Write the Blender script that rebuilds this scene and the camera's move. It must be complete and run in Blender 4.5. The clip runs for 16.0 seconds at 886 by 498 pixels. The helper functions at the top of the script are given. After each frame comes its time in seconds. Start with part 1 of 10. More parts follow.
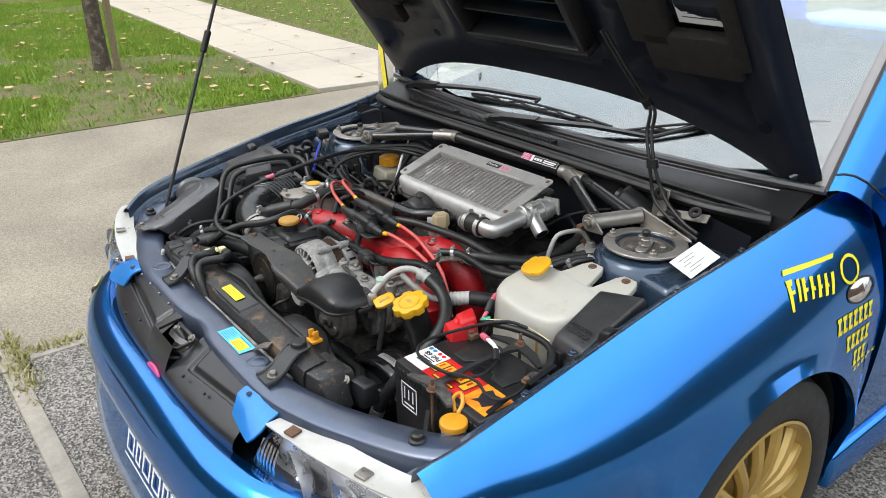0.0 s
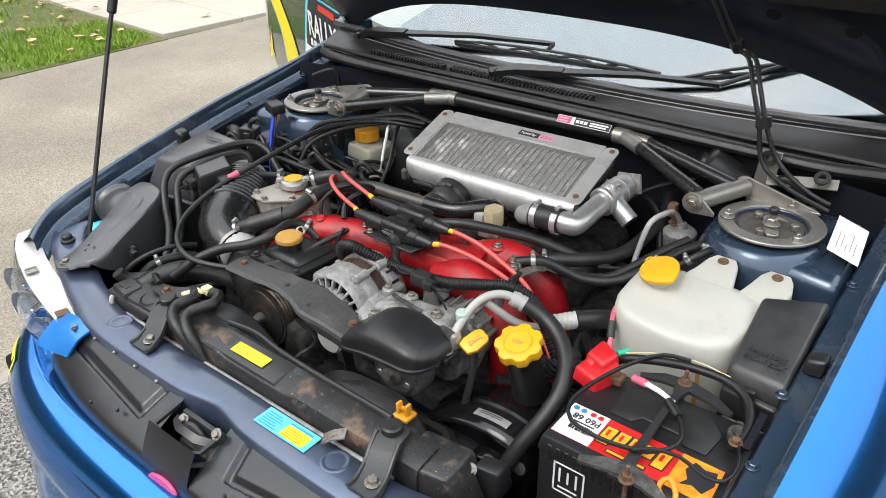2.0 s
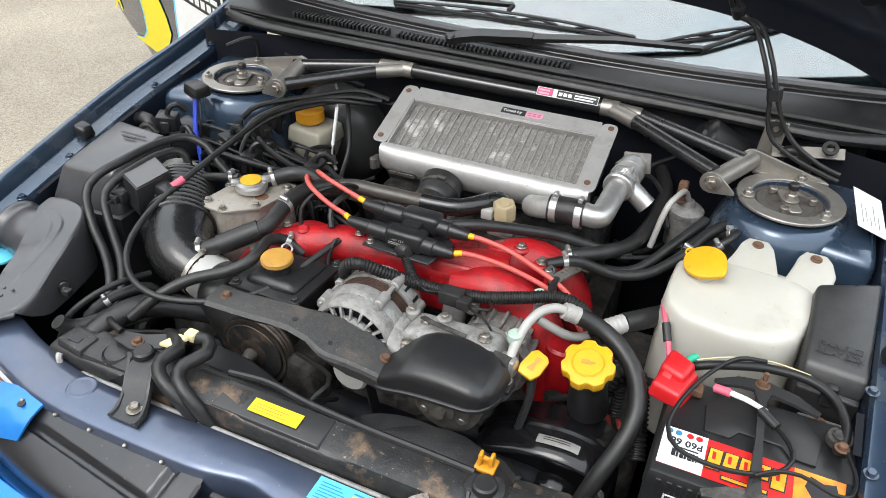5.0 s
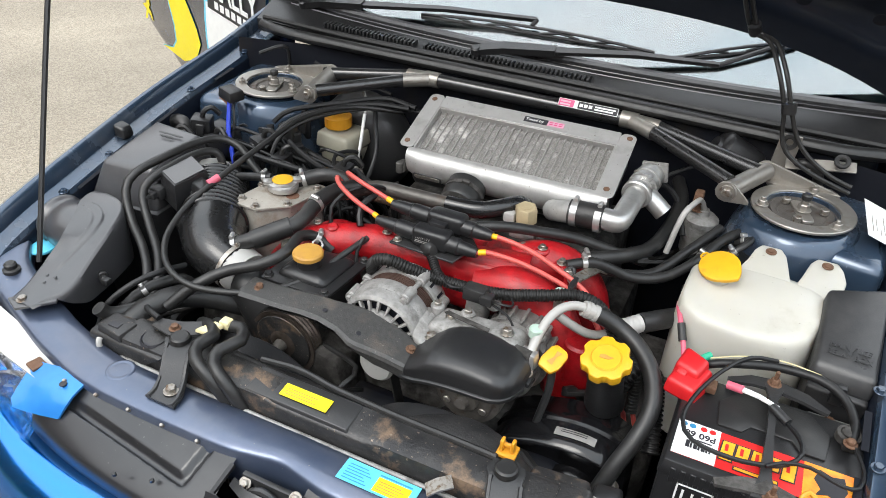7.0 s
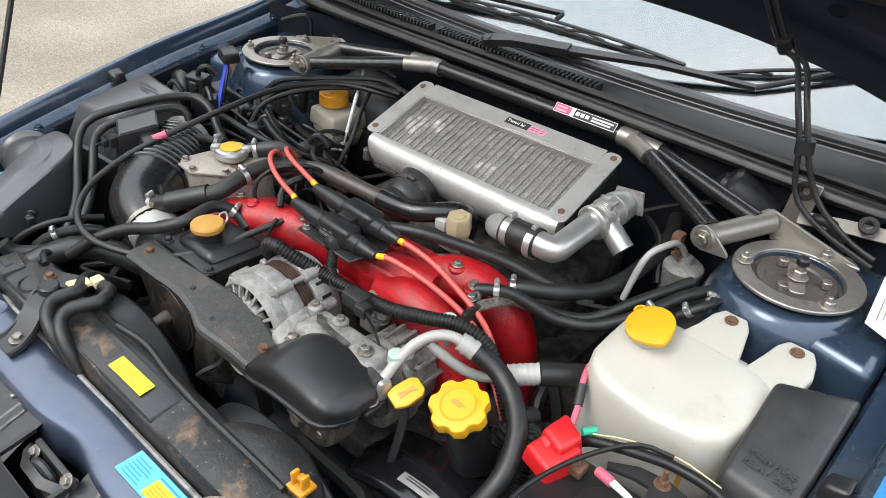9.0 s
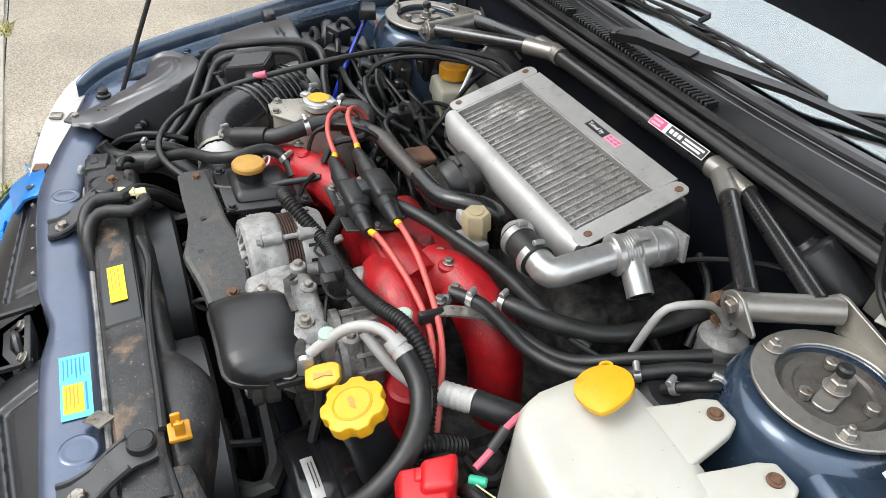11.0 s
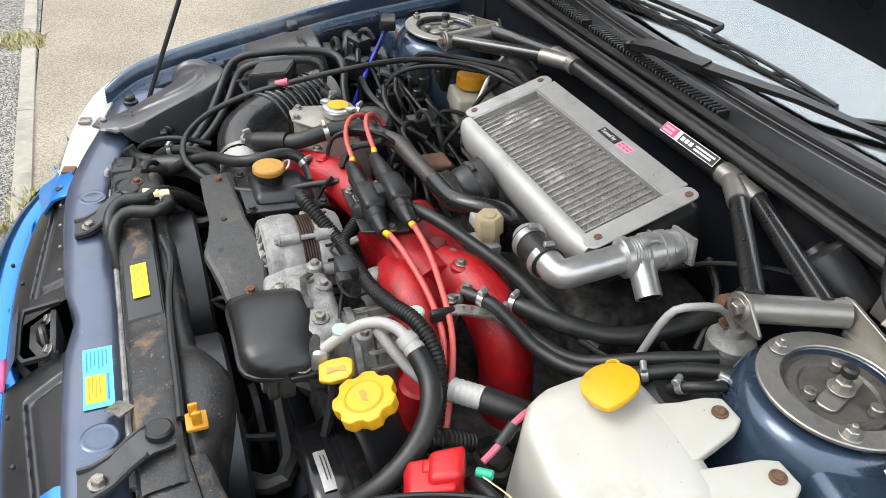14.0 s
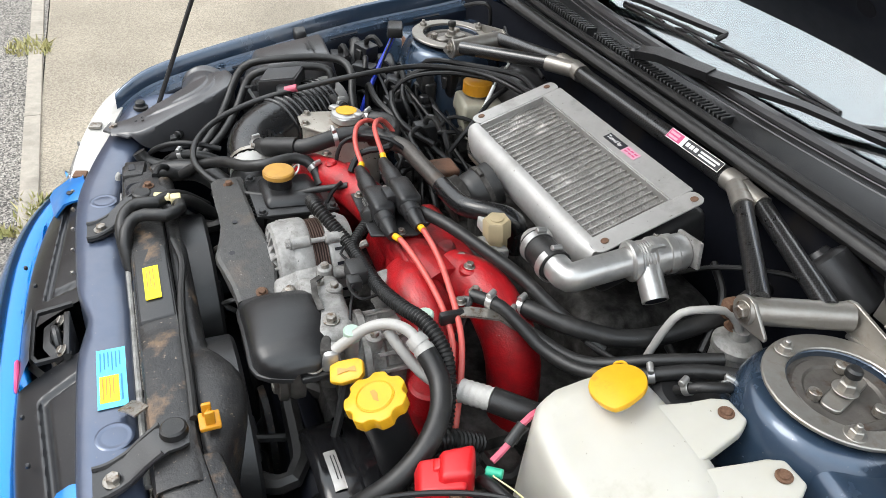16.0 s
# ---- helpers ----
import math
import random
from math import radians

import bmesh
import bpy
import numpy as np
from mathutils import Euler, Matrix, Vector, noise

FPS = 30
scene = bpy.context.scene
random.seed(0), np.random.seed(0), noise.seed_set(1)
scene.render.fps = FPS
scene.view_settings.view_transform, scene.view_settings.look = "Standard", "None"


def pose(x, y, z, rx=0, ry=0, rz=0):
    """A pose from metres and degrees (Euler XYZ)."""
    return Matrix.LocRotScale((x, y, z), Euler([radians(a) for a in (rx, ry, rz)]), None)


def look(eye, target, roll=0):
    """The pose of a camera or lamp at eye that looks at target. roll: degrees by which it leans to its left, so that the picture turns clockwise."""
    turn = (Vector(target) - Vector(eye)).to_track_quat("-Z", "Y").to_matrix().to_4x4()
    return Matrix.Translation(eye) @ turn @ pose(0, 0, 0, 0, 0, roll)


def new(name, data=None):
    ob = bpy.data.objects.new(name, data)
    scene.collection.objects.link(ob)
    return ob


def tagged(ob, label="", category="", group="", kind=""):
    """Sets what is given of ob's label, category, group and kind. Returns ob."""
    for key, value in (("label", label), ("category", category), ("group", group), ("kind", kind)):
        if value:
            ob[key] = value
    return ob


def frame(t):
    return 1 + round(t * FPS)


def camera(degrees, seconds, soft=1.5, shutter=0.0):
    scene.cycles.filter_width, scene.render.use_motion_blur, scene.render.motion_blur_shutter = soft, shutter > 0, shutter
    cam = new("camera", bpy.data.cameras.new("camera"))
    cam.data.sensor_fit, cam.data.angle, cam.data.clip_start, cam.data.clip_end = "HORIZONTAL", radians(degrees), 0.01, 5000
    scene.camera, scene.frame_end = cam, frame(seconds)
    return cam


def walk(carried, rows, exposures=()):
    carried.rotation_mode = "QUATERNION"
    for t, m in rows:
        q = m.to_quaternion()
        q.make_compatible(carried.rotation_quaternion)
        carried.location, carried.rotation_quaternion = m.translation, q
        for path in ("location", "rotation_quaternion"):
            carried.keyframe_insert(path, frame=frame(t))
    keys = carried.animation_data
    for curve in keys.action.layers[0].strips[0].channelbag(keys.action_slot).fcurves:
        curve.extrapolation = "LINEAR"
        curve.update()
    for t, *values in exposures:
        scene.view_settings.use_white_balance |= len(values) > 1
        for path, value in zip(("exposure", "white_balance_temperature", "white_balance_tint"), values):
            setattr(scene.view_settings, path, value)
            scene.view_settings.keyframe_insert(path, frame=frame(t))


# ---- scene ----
cam = camera(61.3, 16.0, soft=0.4)
PATH = [
    (0, (1.369, -0.201, 1.401), (-0.075, 0.915, 0.584), -0.2),
    (0.5, (1.35, -0.202, 1.395), (-0.07, 0.938, 0.567), -0.1),
    (1, (1.171, -0.214, 1.383), (-0.171, 0.991, 0.518), -0.5),
    (1.5, (0.945, -0.256, 1.397), (-0.281, 1.029, 0.478), -1.1),
    (2, (0.794, -0.22, 1.377), (-0.299, 1.13, 0.386), -1.1),
    (2.5, (0.655, -0.164, 1.375), (-0.307, 1.232, 0.314), -0.7),
    (3, (0.539, -0.166, 1.391), (-0.28, 1.266, 0.26), -0.1),
    (5.3, (0.432, -0.232, 1.405), (-0.214, 1.278, 0.264), 2.2),
    (5.5, (0.427, -0.239, 1.405), (-0.222, 1.275, 0.27), 2.5),
    (6, (0.423, -0.255, 1.407), (-0.236, 1.261, 0.282), 2.8),
    (6.5, (0.427, -0.27, 1.407), (-0.245, 1.249, 0.293), 3.0),
    (7, (0.44, -0.283, 1.405), (-0.245, 1.237, 0.301), 2.9),
    (7.5, (0.456, -0.29, 1.4), (-0.244, 1.226, 0.3), 2.7),
    (8, (0.52, -0.22, 1.388), (-0.243, 1.271, 0.295), 2.9),
    (8.5, (0.642, -0.061, 1.368), (-0.266, 1.347, 0.274), 3.3),
    (9, (0.691, 0.032, 1.342), (-0.364, 1.315, 0.227), 4.6),
    (9.2, (0.676, 0.063, 1.328), (-0.428, 1.298, 0.208), 5.5),
    (11.3, (0.851, 0.368, 1.32), (-0.611, 1.048, 0.137), 4.7),
    (11.5, (0.854, 0.364, 1.319), (-0.616, 1.036, 0.142), 4.6),
    (12, (0.86, 0.356, 1.319), (-0.619, 1.026, 0.15), 4.5),
    (12.5, (0.863, 0.352, 1.321), (-0.617, 1.028, 0.158), 4.7),
    (13, (0.866, 0.352, 1.321), (-0.616, 1.032, 0.163), 4.7),
    (13.5, (0.867, 0.355, 1.32), (-0.617, 1.033, 0.163), 4.6),
    (14, (0.865, 0.355, 1.32), (-0.62, 1.03, 0.162), 4.6),
    (14.5, (0.866, 0.351, 1.321), (-0.621, 1.024, 0.165), 4.6),
    (15, (0.87, 0.348, 1.322), (-0.619, 1.021, 0.169), 4.6),
    (15.5, (0.872, 0.344, 1.322), (-0.621, 1.019, 0.174), 4.7),
    (16, (0.874, 0.34, 1.323), (-0.622, 1.016, 0.181), 4.7),
]
walk(cam, [(t, look(eye, target, roll)) for t, eye, target, roll in PATH], [(0.0, 0.72), (1.0, 0.76), (2.0, 0.9), (3.0, 1.02), (9.2, 1.02), (11.3, 1.06), (16.0, 1.06)])

# ---- light: bright overcast sky with a broad, weak sun ----
world = bpy.data.worlds.new("sky")
scene.world = world
world.use_nodes = True
wn, wl = world.node_tree.nodes, world.node_tree.links
sky = wn.new("ShaderNodeTexSky")
sky.sky_type, sky.sun_disc = "NISHITA", False
sky.sun_elevation, sky.sun_rotation = radians(48), radians(200)
sky.air_density, sky.dust_density = 1.0, 3.0
pale = wn.new("ShaderNodeHueSaturation")
pale.inputs["Saturation"].default_value = 0.1
wl.new(sky.outputs["Color"], pale.inputs["Color"])
cloud = wn.new("ShaderNodeMix")
cloud.data_type = "RGBA"
cloud.inputs["Factor"].default_value = 0.8
# overcast cloud: brightest overhead, about a third as bright at the horizon
way = wn.new("ShaderNodeTexCoord").outputs["Generated"]
axes = wn.new("ShaderNodeSeparateXYZ")
wl.new(way, axes.inputs["Vector"])
tone = wn.new("ShaderNodeMapRange")
wl.new(axes.outputs["Z"], tone.inputs["Value"])
tone.inputs["From Min"].default_value, tone.inputs["From Max"].default_value = 0.0, 0.9
tone.inputs["To Min"].default_value, tone.inputs["To Max"].default_value = 0.5, 1.15
puff = wn.new("ShaderNodeTexNoise")
puff.inputs["Scale"].default_value, puff.inputs["Detail"].default_value = 2.2, 5.0
wl.new(way, puff.inputs["Vector"])
thin = wn.new("ShaderNodeMapRange")
thin.inputs["From Min"].default_value, thin.inputs["From Max"].default_value = 0.38, 0.6
wl.new(puff.outputs["Fac"], thin.inputs["Value"])
layer = wn.new("ShaderNodeMix")
layer.data_type = "RGBA"
layer.inputs["A"].default_value, layer.inputs["B"].default_value = (7.6, 8.9, 9.85, 1), (10.2, 10.3, 10.55, 1)
wl.new(thin.outputs["Result"], layer.inputs["Factor"])
grey = wn.new("ShaderNodeVectorMath")
grey.operation = "SCALE"
wl.new(layer.outputs["Result"], grey.inputs[0])
wl.new(tone.outputs["Result"], grey.inputs["Scale"])
wl.new(grey.outputs["Vector"], cloud.inputs["B"])
wl.new(pale.outputs["Color"], cloud.inputs["A"])
wl.new(cloud.outputs["Result"], wn["Background"].inputs["Color"])
wn["Background"].inputs["Strength"].default_value = 0.15
sun = new("sun", bpy.data.lights.new("sun", "SUN"))
sun.data.energy, sun.data.angle, sun.data.color = 0.7, radians(25), (1.0, 0.96, 0.9)
sun.matrix_world = look((0, 0, 10), (0.9 * math.sin(radians(20)) * 4, 0.9 * math.cos(radians(20)) * 4, 5.5))

# ---- materials ----
def material(name, colour, rough=0.5, metal=0.0, coat=0.0, grain=None, dirt=None, bump=0.0, bump_scale=200.0, spec=0.5, specks=None, extra=None):
    """A surface: colour with fine grain (colour, scale, amount), larger dirt (colour, scale, low, high) and relief."""
    m = bpy.data.materials.new(name)
    m.use_nodes = True
    n, l = m.node_tree.nodes, m.node_tree.links
    b = n["Principled BSDF"]
    b.inputs["Metallic"].default_value = metal
    b.inputs["Coat Weight"].default_value = coat
    b.inputs["Coat Roughness"].default_value = 0.06
    b.inputs["Specular IOR Level"].default_value = spec
    co = n.new("ShaderNodeTexCoord").outputs["Object"]

    def noise_of(scale, detail=4.0, rough_=0.6):
        t = n.new("ShaderNodeTexNoise")
        t.inputs["Scale"].default_value, t.inputs["Detail"].default_value, t.inputs["Roughness"].default_value = scale, detail, rough_
        l.new(co, t.inputs["Vector"])
        return t.outputs["Fac"]

    def ramp(fac, low, high):
        r = n.new("ShaderNodeMapRange")
        r.inputs["From Min"].default_value, r.inputs["From Max"].default_value = low, high
        l.new(fac, r.inputs["Value"])
        return r.outputs["Result"]

    def blend(fac, a, c):
        x = n.new("ShaderNodeMix")
        x.data_type = "RGBA"
        l.new(fac, x.inputs["Factor"])
        if isinstance(a, tuple):
            x.inputs["A"].default_value = (*a, 1)
        else:
            l.new(a, x.inputs["A"])
        x.inputs["B"].default_value = (*c, 1)
        return x.outputs["Result"]

    col = colour
    if grain:
        g = n.new("ShaderNodeMath")
        g.operation = "MULTIPLY"
        l.new(ramp(noise_of(grain[1]), 0.35, 0.7), g.inputs[0])
        g.inputs[1].default_value = grain[2]
        col = blend(g.outputs[0], col, grain[0])
    rr = ramp(noise_of(35.0), 0.25, 0.75)
    rm = n.new("ShaderNodeMapRange")
    l.new(rr, rm.inputs["Value"])
    rm.inputs["To Min"].default_value, rm.inputs["To Max"].default_value = rough * 0.85, min(1.0, rough * 1.15)
    rough_out = rm.outputs["Result"]
    if dirt:
        d = ramp(noise_of(dirt[1], 6.0, 0.65), dirt[2], dirt[3])
        col = blend(d, col, dirt[0])
        mx = n.new("ShaderNodeMix")
        l.new(d, mx.inputs["Factor"])
        l.new(rough_out, mx.inputs["A"])
        mx.inputs["B"].default_value = min(0.9, rough + 0.25)
        rough_out = mx.outputs["Result"]
    if specks:
        sp = ramp(noise_of(specks[1], 2.0, 0.5), specks[2], specks[2] + 0.06)
        col = blend(sp, col, specks[0])
    if isinstance(col, tuple):
        b.inputs["Base Color"].default_value = (*col, 1)
    else:
        l.new(col, b.inputs["Base Color"])
    l.new(rough_out, b.inputs["Roughness"])
    if bump:
        bp = n.new("ShaderNodeBump")
        bp.inputs["Strength"].default_value = bump
        bp.inputs["Distance"].default_value = 0.002
        l.new(noise_of(bump_scale), bp.inputs["Height"])
        l.new(bp.outputs["Normal"], b.inputs["Normal"])
    if extra:
        for key, value in extra.items():
            b.inputs[key].default_value = value
    return m


M_BLUE = material("body_blue", (0.004, 0.185, 0.61), 0.17, 0.95, 1.0, grain=((0.008, 0.215, 0.65), 900.0, 0.2), extra={"Coat Roughness": 0.02, "Specular Tint": (0.25, 0.6, 1.0, 1)})
M_BAY = material("bay_blue", (0.032, 0.056, 0.095), 0.24, 0.4, 0.7, grain=((0.042, 0.07, 0.11), 60.0, 0.6), dirt=((0.13, 0.135, 0.142), 7.0, 0.52, 0.95), specks=((0.15, 0.144, 0.138), 260.0, 0.72))
# near black: the shade of deep places is put into this colour
M_SHADEBLACK = material("shade_black_metal", (0.005, 0.006, 0.01), 0.6, 0.0, dirt=((0.022, 0.018, 0.014), 9.0, 0.55, 0.8), spec=0.2)
M_PLASTIC = material("black_plastic", (0.0155, 0.0155, 0.0165), 0.33, grain=((0.0168, 0.0168, 0.0175), 45.0, 0.5), dirt=((0.042, 0.0406, 0.0385), 14.0, 0.54, 0.9), bump=0.14, bump_scale=700.0, specks=((0.12, 0.114, 0.108), 330.0, 0.74))
M_GREYPLASTIC = material("grey_black_plastic", (0.024, 0.0245, 0.026), 0.3, grain=((0.0385, 0.0385, 0.0399), 30.0, 0.5), dirt=((0.077, 0.0742, 0.0714), 10.0, 0.52, 0.95), bump=0.15, bump_scale=600.0, specks=((0.15, 0.144, 0.138), 260.0, 0.74))
M_PULLEY = material("worn_brown_steel", (0.09, 0.072, 0.06), 0.36, 0.6, grain=((0.15, 0.12, 0.1), 60.0, 0.6), dirt=((0.04, 0.03, 0.022), 20.0, 0.5, 0.75), bump=0.2, bump_scale=300.0)
M_COVER = material("smooth_black_panel", (0.009, 0.0095, 0.012), 0.34, 0.0, 0.3, grain=((0.018, 0.0186, 0.0204), 20.0, 0.5), dirt=((0.042, 0.042, 0.0444), 6.0, 0.52, 0.95), bump=0.04, bump_scale=500.0, specks=((0.12, 0.114, 0.108), 200.0, 0.73), extra={"Coat Roughness": 0.15})
M_SLAM = material("dusty_navy_paint", (0.07, 0.093, 0.15), 0.36, 0.6, 0.8, grain=((0.088, 0.108, 0.162), 50.0, 0.6), dirt=((0.125, 0.135, 0.175), 6.0, 0.5, 0.95), specks=((0.18, 0.178, 0.18), 230.0, 0.73), bump=0.04, bump_scale=300.0, extra={"Coat Roughness": 0.16})
M_GLOSSBLACK = material("oily_black_cover", (0.008, 0.008, 0.009), 0.16, dirt=((0.04, 0.035, 0.03), 14.0, 0.6, 0.85))
M_FADED = material("faded_grey_plastic", (0.052, 0.052, 0.056), 0.33, 0.0, 0.45, grain=((0.065, 0.065, 0.068), 25.0, 0.5), dirt=((0.11, 0.108, 0.105), 9.0, 0.52, 0.95), bump=0.08, bump_scale=500.0, specks=((0.12, 0.12, 0.114), 240.0, 0.73), extra={"Coat Roughness": 0.2})
M_RUSTPIPE = material("weathered_steel_pipe", (0.07, 0.064, 0.058), 0.42, 0.4, grain=((0.11, 0.1, 0.09), 60.0, 0.6), dirt=((0.1, 0.07, 0.05), 18.0, 0.55, 0.8), bump=0.25, bump_scale=300.0)
M_STATOR = material("dark_brown_laminate", (0.06, 0.032, 0.024), 0.6, 0.3, grain=((0.1, 0.055, 0.04), 90.0, 0.6))
# shaded copy of the bay blue, darkened in the colour itself
M_SHADEBLUE = material("shade_dark_blue_paint", (0.007, 0.011, 0.021), 0.42, 0.2, 0.15, grain=((0.011, 0.016, 0.028), 40.0, 0.6), dirt=((0.028, 0.028, 0.03), 8.0, 0.6, 0.95), spec=0.3, specks=((0.096, 0.096, 0.096), 220.0, 0.75))
M_HEADER = material("weathered_tank_alloy", (0.33, 0.3, 0.26), 0.5, 0.3, grain=((0.42, 0.4, 0.36), 50.0, 0.6), dirt=((0.17, 0.11, 0.07), 18.0, 0.52, 0.75), bump=0.4, bump_scale=160.0, specks=((0.06, 0.042, 0.03), 200.0, 0.68))
M_INTAKE = material("glossy_intake_rubber", (0.012, 0.012, 0.0125), 0.26, 0.0, 0.2, grain=((0.014, 0.014, 0.014), 40.0, 0.5), dirt=((0.042, 0.0392, 0.035), 14.0, 0.58, 0.9), specks=((0.084, 0.078, 0.072), 300.0, 0.74), extra={"Coat Roughness": 0.15})
M_CLIP = material("pale_yellow_clip", (0.72, 0.63, 0.36), 0.45, grain=((0.6, 0.52, 0.3), 60.0, 0.5))
M_CLUTCH = material("dirty_clutch_steel", (0.11, 0.1, 0.09), 0.5, 0.5, grain=((0.18, 0.165, 0.15), 70.0, 0.7), dirt=((0.09, 0.05, 0.03), 40.0, 0.56, 0.7), bump=0.3, bump_scale=250.0)
M_RUBBER = material("rubber", (0.014, 0.0138, 0.0138), 0.42, grain=((0.024, 0.0235, 0.023), 60.0, 0.6), dirt=((0.055, 0.05, 0.046), 20.0, 0.56, 0.9), bump=0.14, bump_scale=500.0, spec=0.5, specks=((0.1, 0.09, 0.08), 300.0, 0.74))
M_CORR = material("corrugated_conduit", (0.012, 0.0118, 0.0116), 0.45, dirt=((0.045, 0.042, 0.038), 30.0, 0.56, 0.85), spec=0.35)
M_WIRE = material("black_wire", (0.011, 0.011, 0.0115), 0.45, dirt=((0.04, 0.037, 0.034), 30.0, 0.58, 0.9), spec=0.4)
M_SATIN = material("satin_black_metal", (0.036, 0.036, 0.037), 0.33, 0.2, dirt=((0.063, 0.056, 0.049), 16.0, 0.56, 0.9), bump=0.15, bump_scale=300.0, specks=((0.12, 0.108, 0.096), 280.0, 0.73))
M_RUSTBLACK = material("rusty_black_metal", (0.021, 0.021, 0.022), 0.36, 0.2, grain=((0.055, 0.052, 0.05), 40.0, 0.6), dirt=((0.17, 0.115, 0.075), 15.0, 0.56, 0.66), bump=0.4, bump_scale=220.0, specks=((0.2, 0.16, 0.12), 180.0, 0.68))
M_BELTGUARD = material("dusty_dark_guard", (0.05, 0.049, 0.048), 0.5, 0.25, grain=((0.085, 0.083, 0.08), 140.0, 0.6), dirt=((0.14, 0.115, 0.095), 22.0, 0.56, 0.8), bump=0.35, bump_scale=400.0, specks=((0.22, 0.2, 0.18), 240.0, 0.7))
M_ALU = material("brushed_aluminium", (0.5, 0.49, 0.475), 0.46, 0.55, grain=((0.4, 0.39, 0.375), 40.0, 0.6), dirt=((0.26, 0.24, 0.22), 13.0, 0.56, 0.85), bump=0.16, bump_scale=300.0, specks=((0.2, 0.18, 0.16), 180.0, 0.7))
M_CORE = material("cooler_fin", (0.38, 0.367, 0.35), 0.5, 0.25, grain=((0.1, 0.094, 0.088), 420.0, 0.8), dirt=((0.68, 0.66, 0.64), 22.0, 0.56, 0.68))
M_BAR = material("cooler_bar", (0.42, 0.41, 0.395), 0.42, 0.5, grain=((0.34, 0.32, 0.3), 120.0, 0.7))
M_CAST = material("oxidised_cast_aluminium", (0.25, 0.243, 0.232), 0.58, 0.4, grain=((0.42, 0.41, 0.395), 70.0, 0.8), dirt=((0.1, 0.092, 0.083), 34.0, 0.52, 0.8), bump=0.7, bump_scale=170.0, specks=((0.07, 0.062, 0.055), 420.0, 0.7))
M_COMP = material("grimy_alloy", (0.2, 0.19, 0.18), 0.55, 0.4, grain=((0.36, 0.35, 0.33), 55.0, 0.8), dirt=((0.05, 0.045, 0.04), 30.0, 0.5, 0.7), bump=0.7, bump_scale=180.0)
# grimy casting, base also darkened for the shade deep in the bay
M_DIRTYDIMCAST = material("dirty_darkened_cast_aluminium", (0.06, 0.056, 0.052), 0.65, 0.4, grain=((0.2, 0.19, 0.18), 60.0, 0.6), dirt=((0.02, 0.018, 0.016), 18.0, 0.4, 0.63), bump=0.5, bump_scale=140.0)
M_POLISH = material("bright_aluminium", (0.54, 0.535, 0.52), 0.34, 0.75, grain=((0.38, 0.37, 0.36), 60.0, 0.6), dirt=((0.3, 0.29, 0.28), 30.0, 0.62, 0.9), bump=0.1, bump_scale=260.0)
M_STEEL = material("zinc_steel", (0.36, 0.342, 0.315), 0.42, 0.75, grain=((0.29, 0.26, 0.22), 70.0, 0.5), dirt=((0.2, 0.15, 0.1), 28.0, 0.6, 0.85), bump=0.1, bump_scale=300.0)
M_BOLT = material("bolt_steel", (0.34, 0.32, 0.29), 0.42, 0.85, dirt=((0.15, 0.09, 0.05), 120.0, 0.5, 0.7))
M_RUSTBOLT = material("rusty_bolt", (0.12, 0.06, 0.035), 0.75, 0.2, grain=((0.22, 0.13, 0.08), 200.0, 0.7), bump=0.4, bump_scale=500.0)
M_RED = material("red_crackle_paint", (0.45, 0.006, 0.011), 0.42, 0.0, 0.12, grain=((0.17, 0.004, 0.006), 38.0, 0.8), dirt=((0.1, 0.03, 0.03), 16.0, 0.54, 0.78), bump=0.5, bump_scale=300.0, specks=((0.3, 0.18, 0.16), 150.0, 0.72))
M_LEAD = material("salmon_ignition_lead", (0.6, 0.1, 0.085), 0.42, grain=((0.5, 0.12, 0.1), 120.0, 0.5))
M_YELLOWBAND = material("yellow_band", (0.8, 0.46, 0.01), 0.45)
M_YELLOWCAP = material("yellow_cap_plastic", (0.74, 0.4, 0.014), 0.4, grain=((0.64, 0.32, 0.01), 60.0, 0.5), dirt=((0.45, 0.23, 0.03), 40.0, 0.62, 0.85))
M_AMBERCAP = material("amber_cap_plastic", (0.66, 0.3, 0.02), 0.35, grain=((0.5, 0.2, 0.01), 50.0, 0.5))
M_TANCAP = material("tan_cap_plastic", (0.5, 0.27, 0.045), 0.5, grain=((0.4, 0.2, 0.05), 60.0, 0.6), dirt=((0.3, 0.17, 0.06), 30.0, 0.58, 0.85))
M_HEX = material("tan_hex_plastic", (0.4, 0.32, 0.19), 0.55, grain=((0.3, 0.25, 0.16), 60.0, 0.6))
M_TANK = material("milky_tank_plastic", (0.5, 0.488, 0.44), 0.36, grain=((0.43, 0.41, 0.35), 12.0, 0.5), dirt=((0.33, 0.3, 0.23), 11.0, 0.58, 0.85), specks=((0.2, 0.18, 0.14), 170.0, 0.73), bump=0.05, bump_scale=40.0, extra={"Subsurface Weight": 0.25, "Subsurface Radius": (0.02, 0.018, 0.012), "Subsurface Scale": 0.3})
M_RESERVOIR = material("smoky_reservoir_plastic", (0.3, 0.28, 0.22), 0.4, grain=((0.4, 0.38, 0.3), 25.0, 0.6))
M_REDCAP = material("red_terminal_rubber", (0.56, 0.012, 0.016), 0.4, grain=((0.42, 0.008, 0.012), 60.0, 0.5))
M_WHITE = material("white_print", (0.78, 0.78, 0.77), 0.5, grain=((0.68, 0.68, 0.66), 40.0, 0.4))
M_CLAMPWHITE = material("chalky_alloy", (0.42, 0.41, 0.39), 0.55, 0.15, grain=((0.4, 0.39, 0.37), 60.0, 0.6), dirt=((0.22, 0.2, 0.18), 40.0, 0.6, 0.8), bump=0.25, bump_scale=300.0)
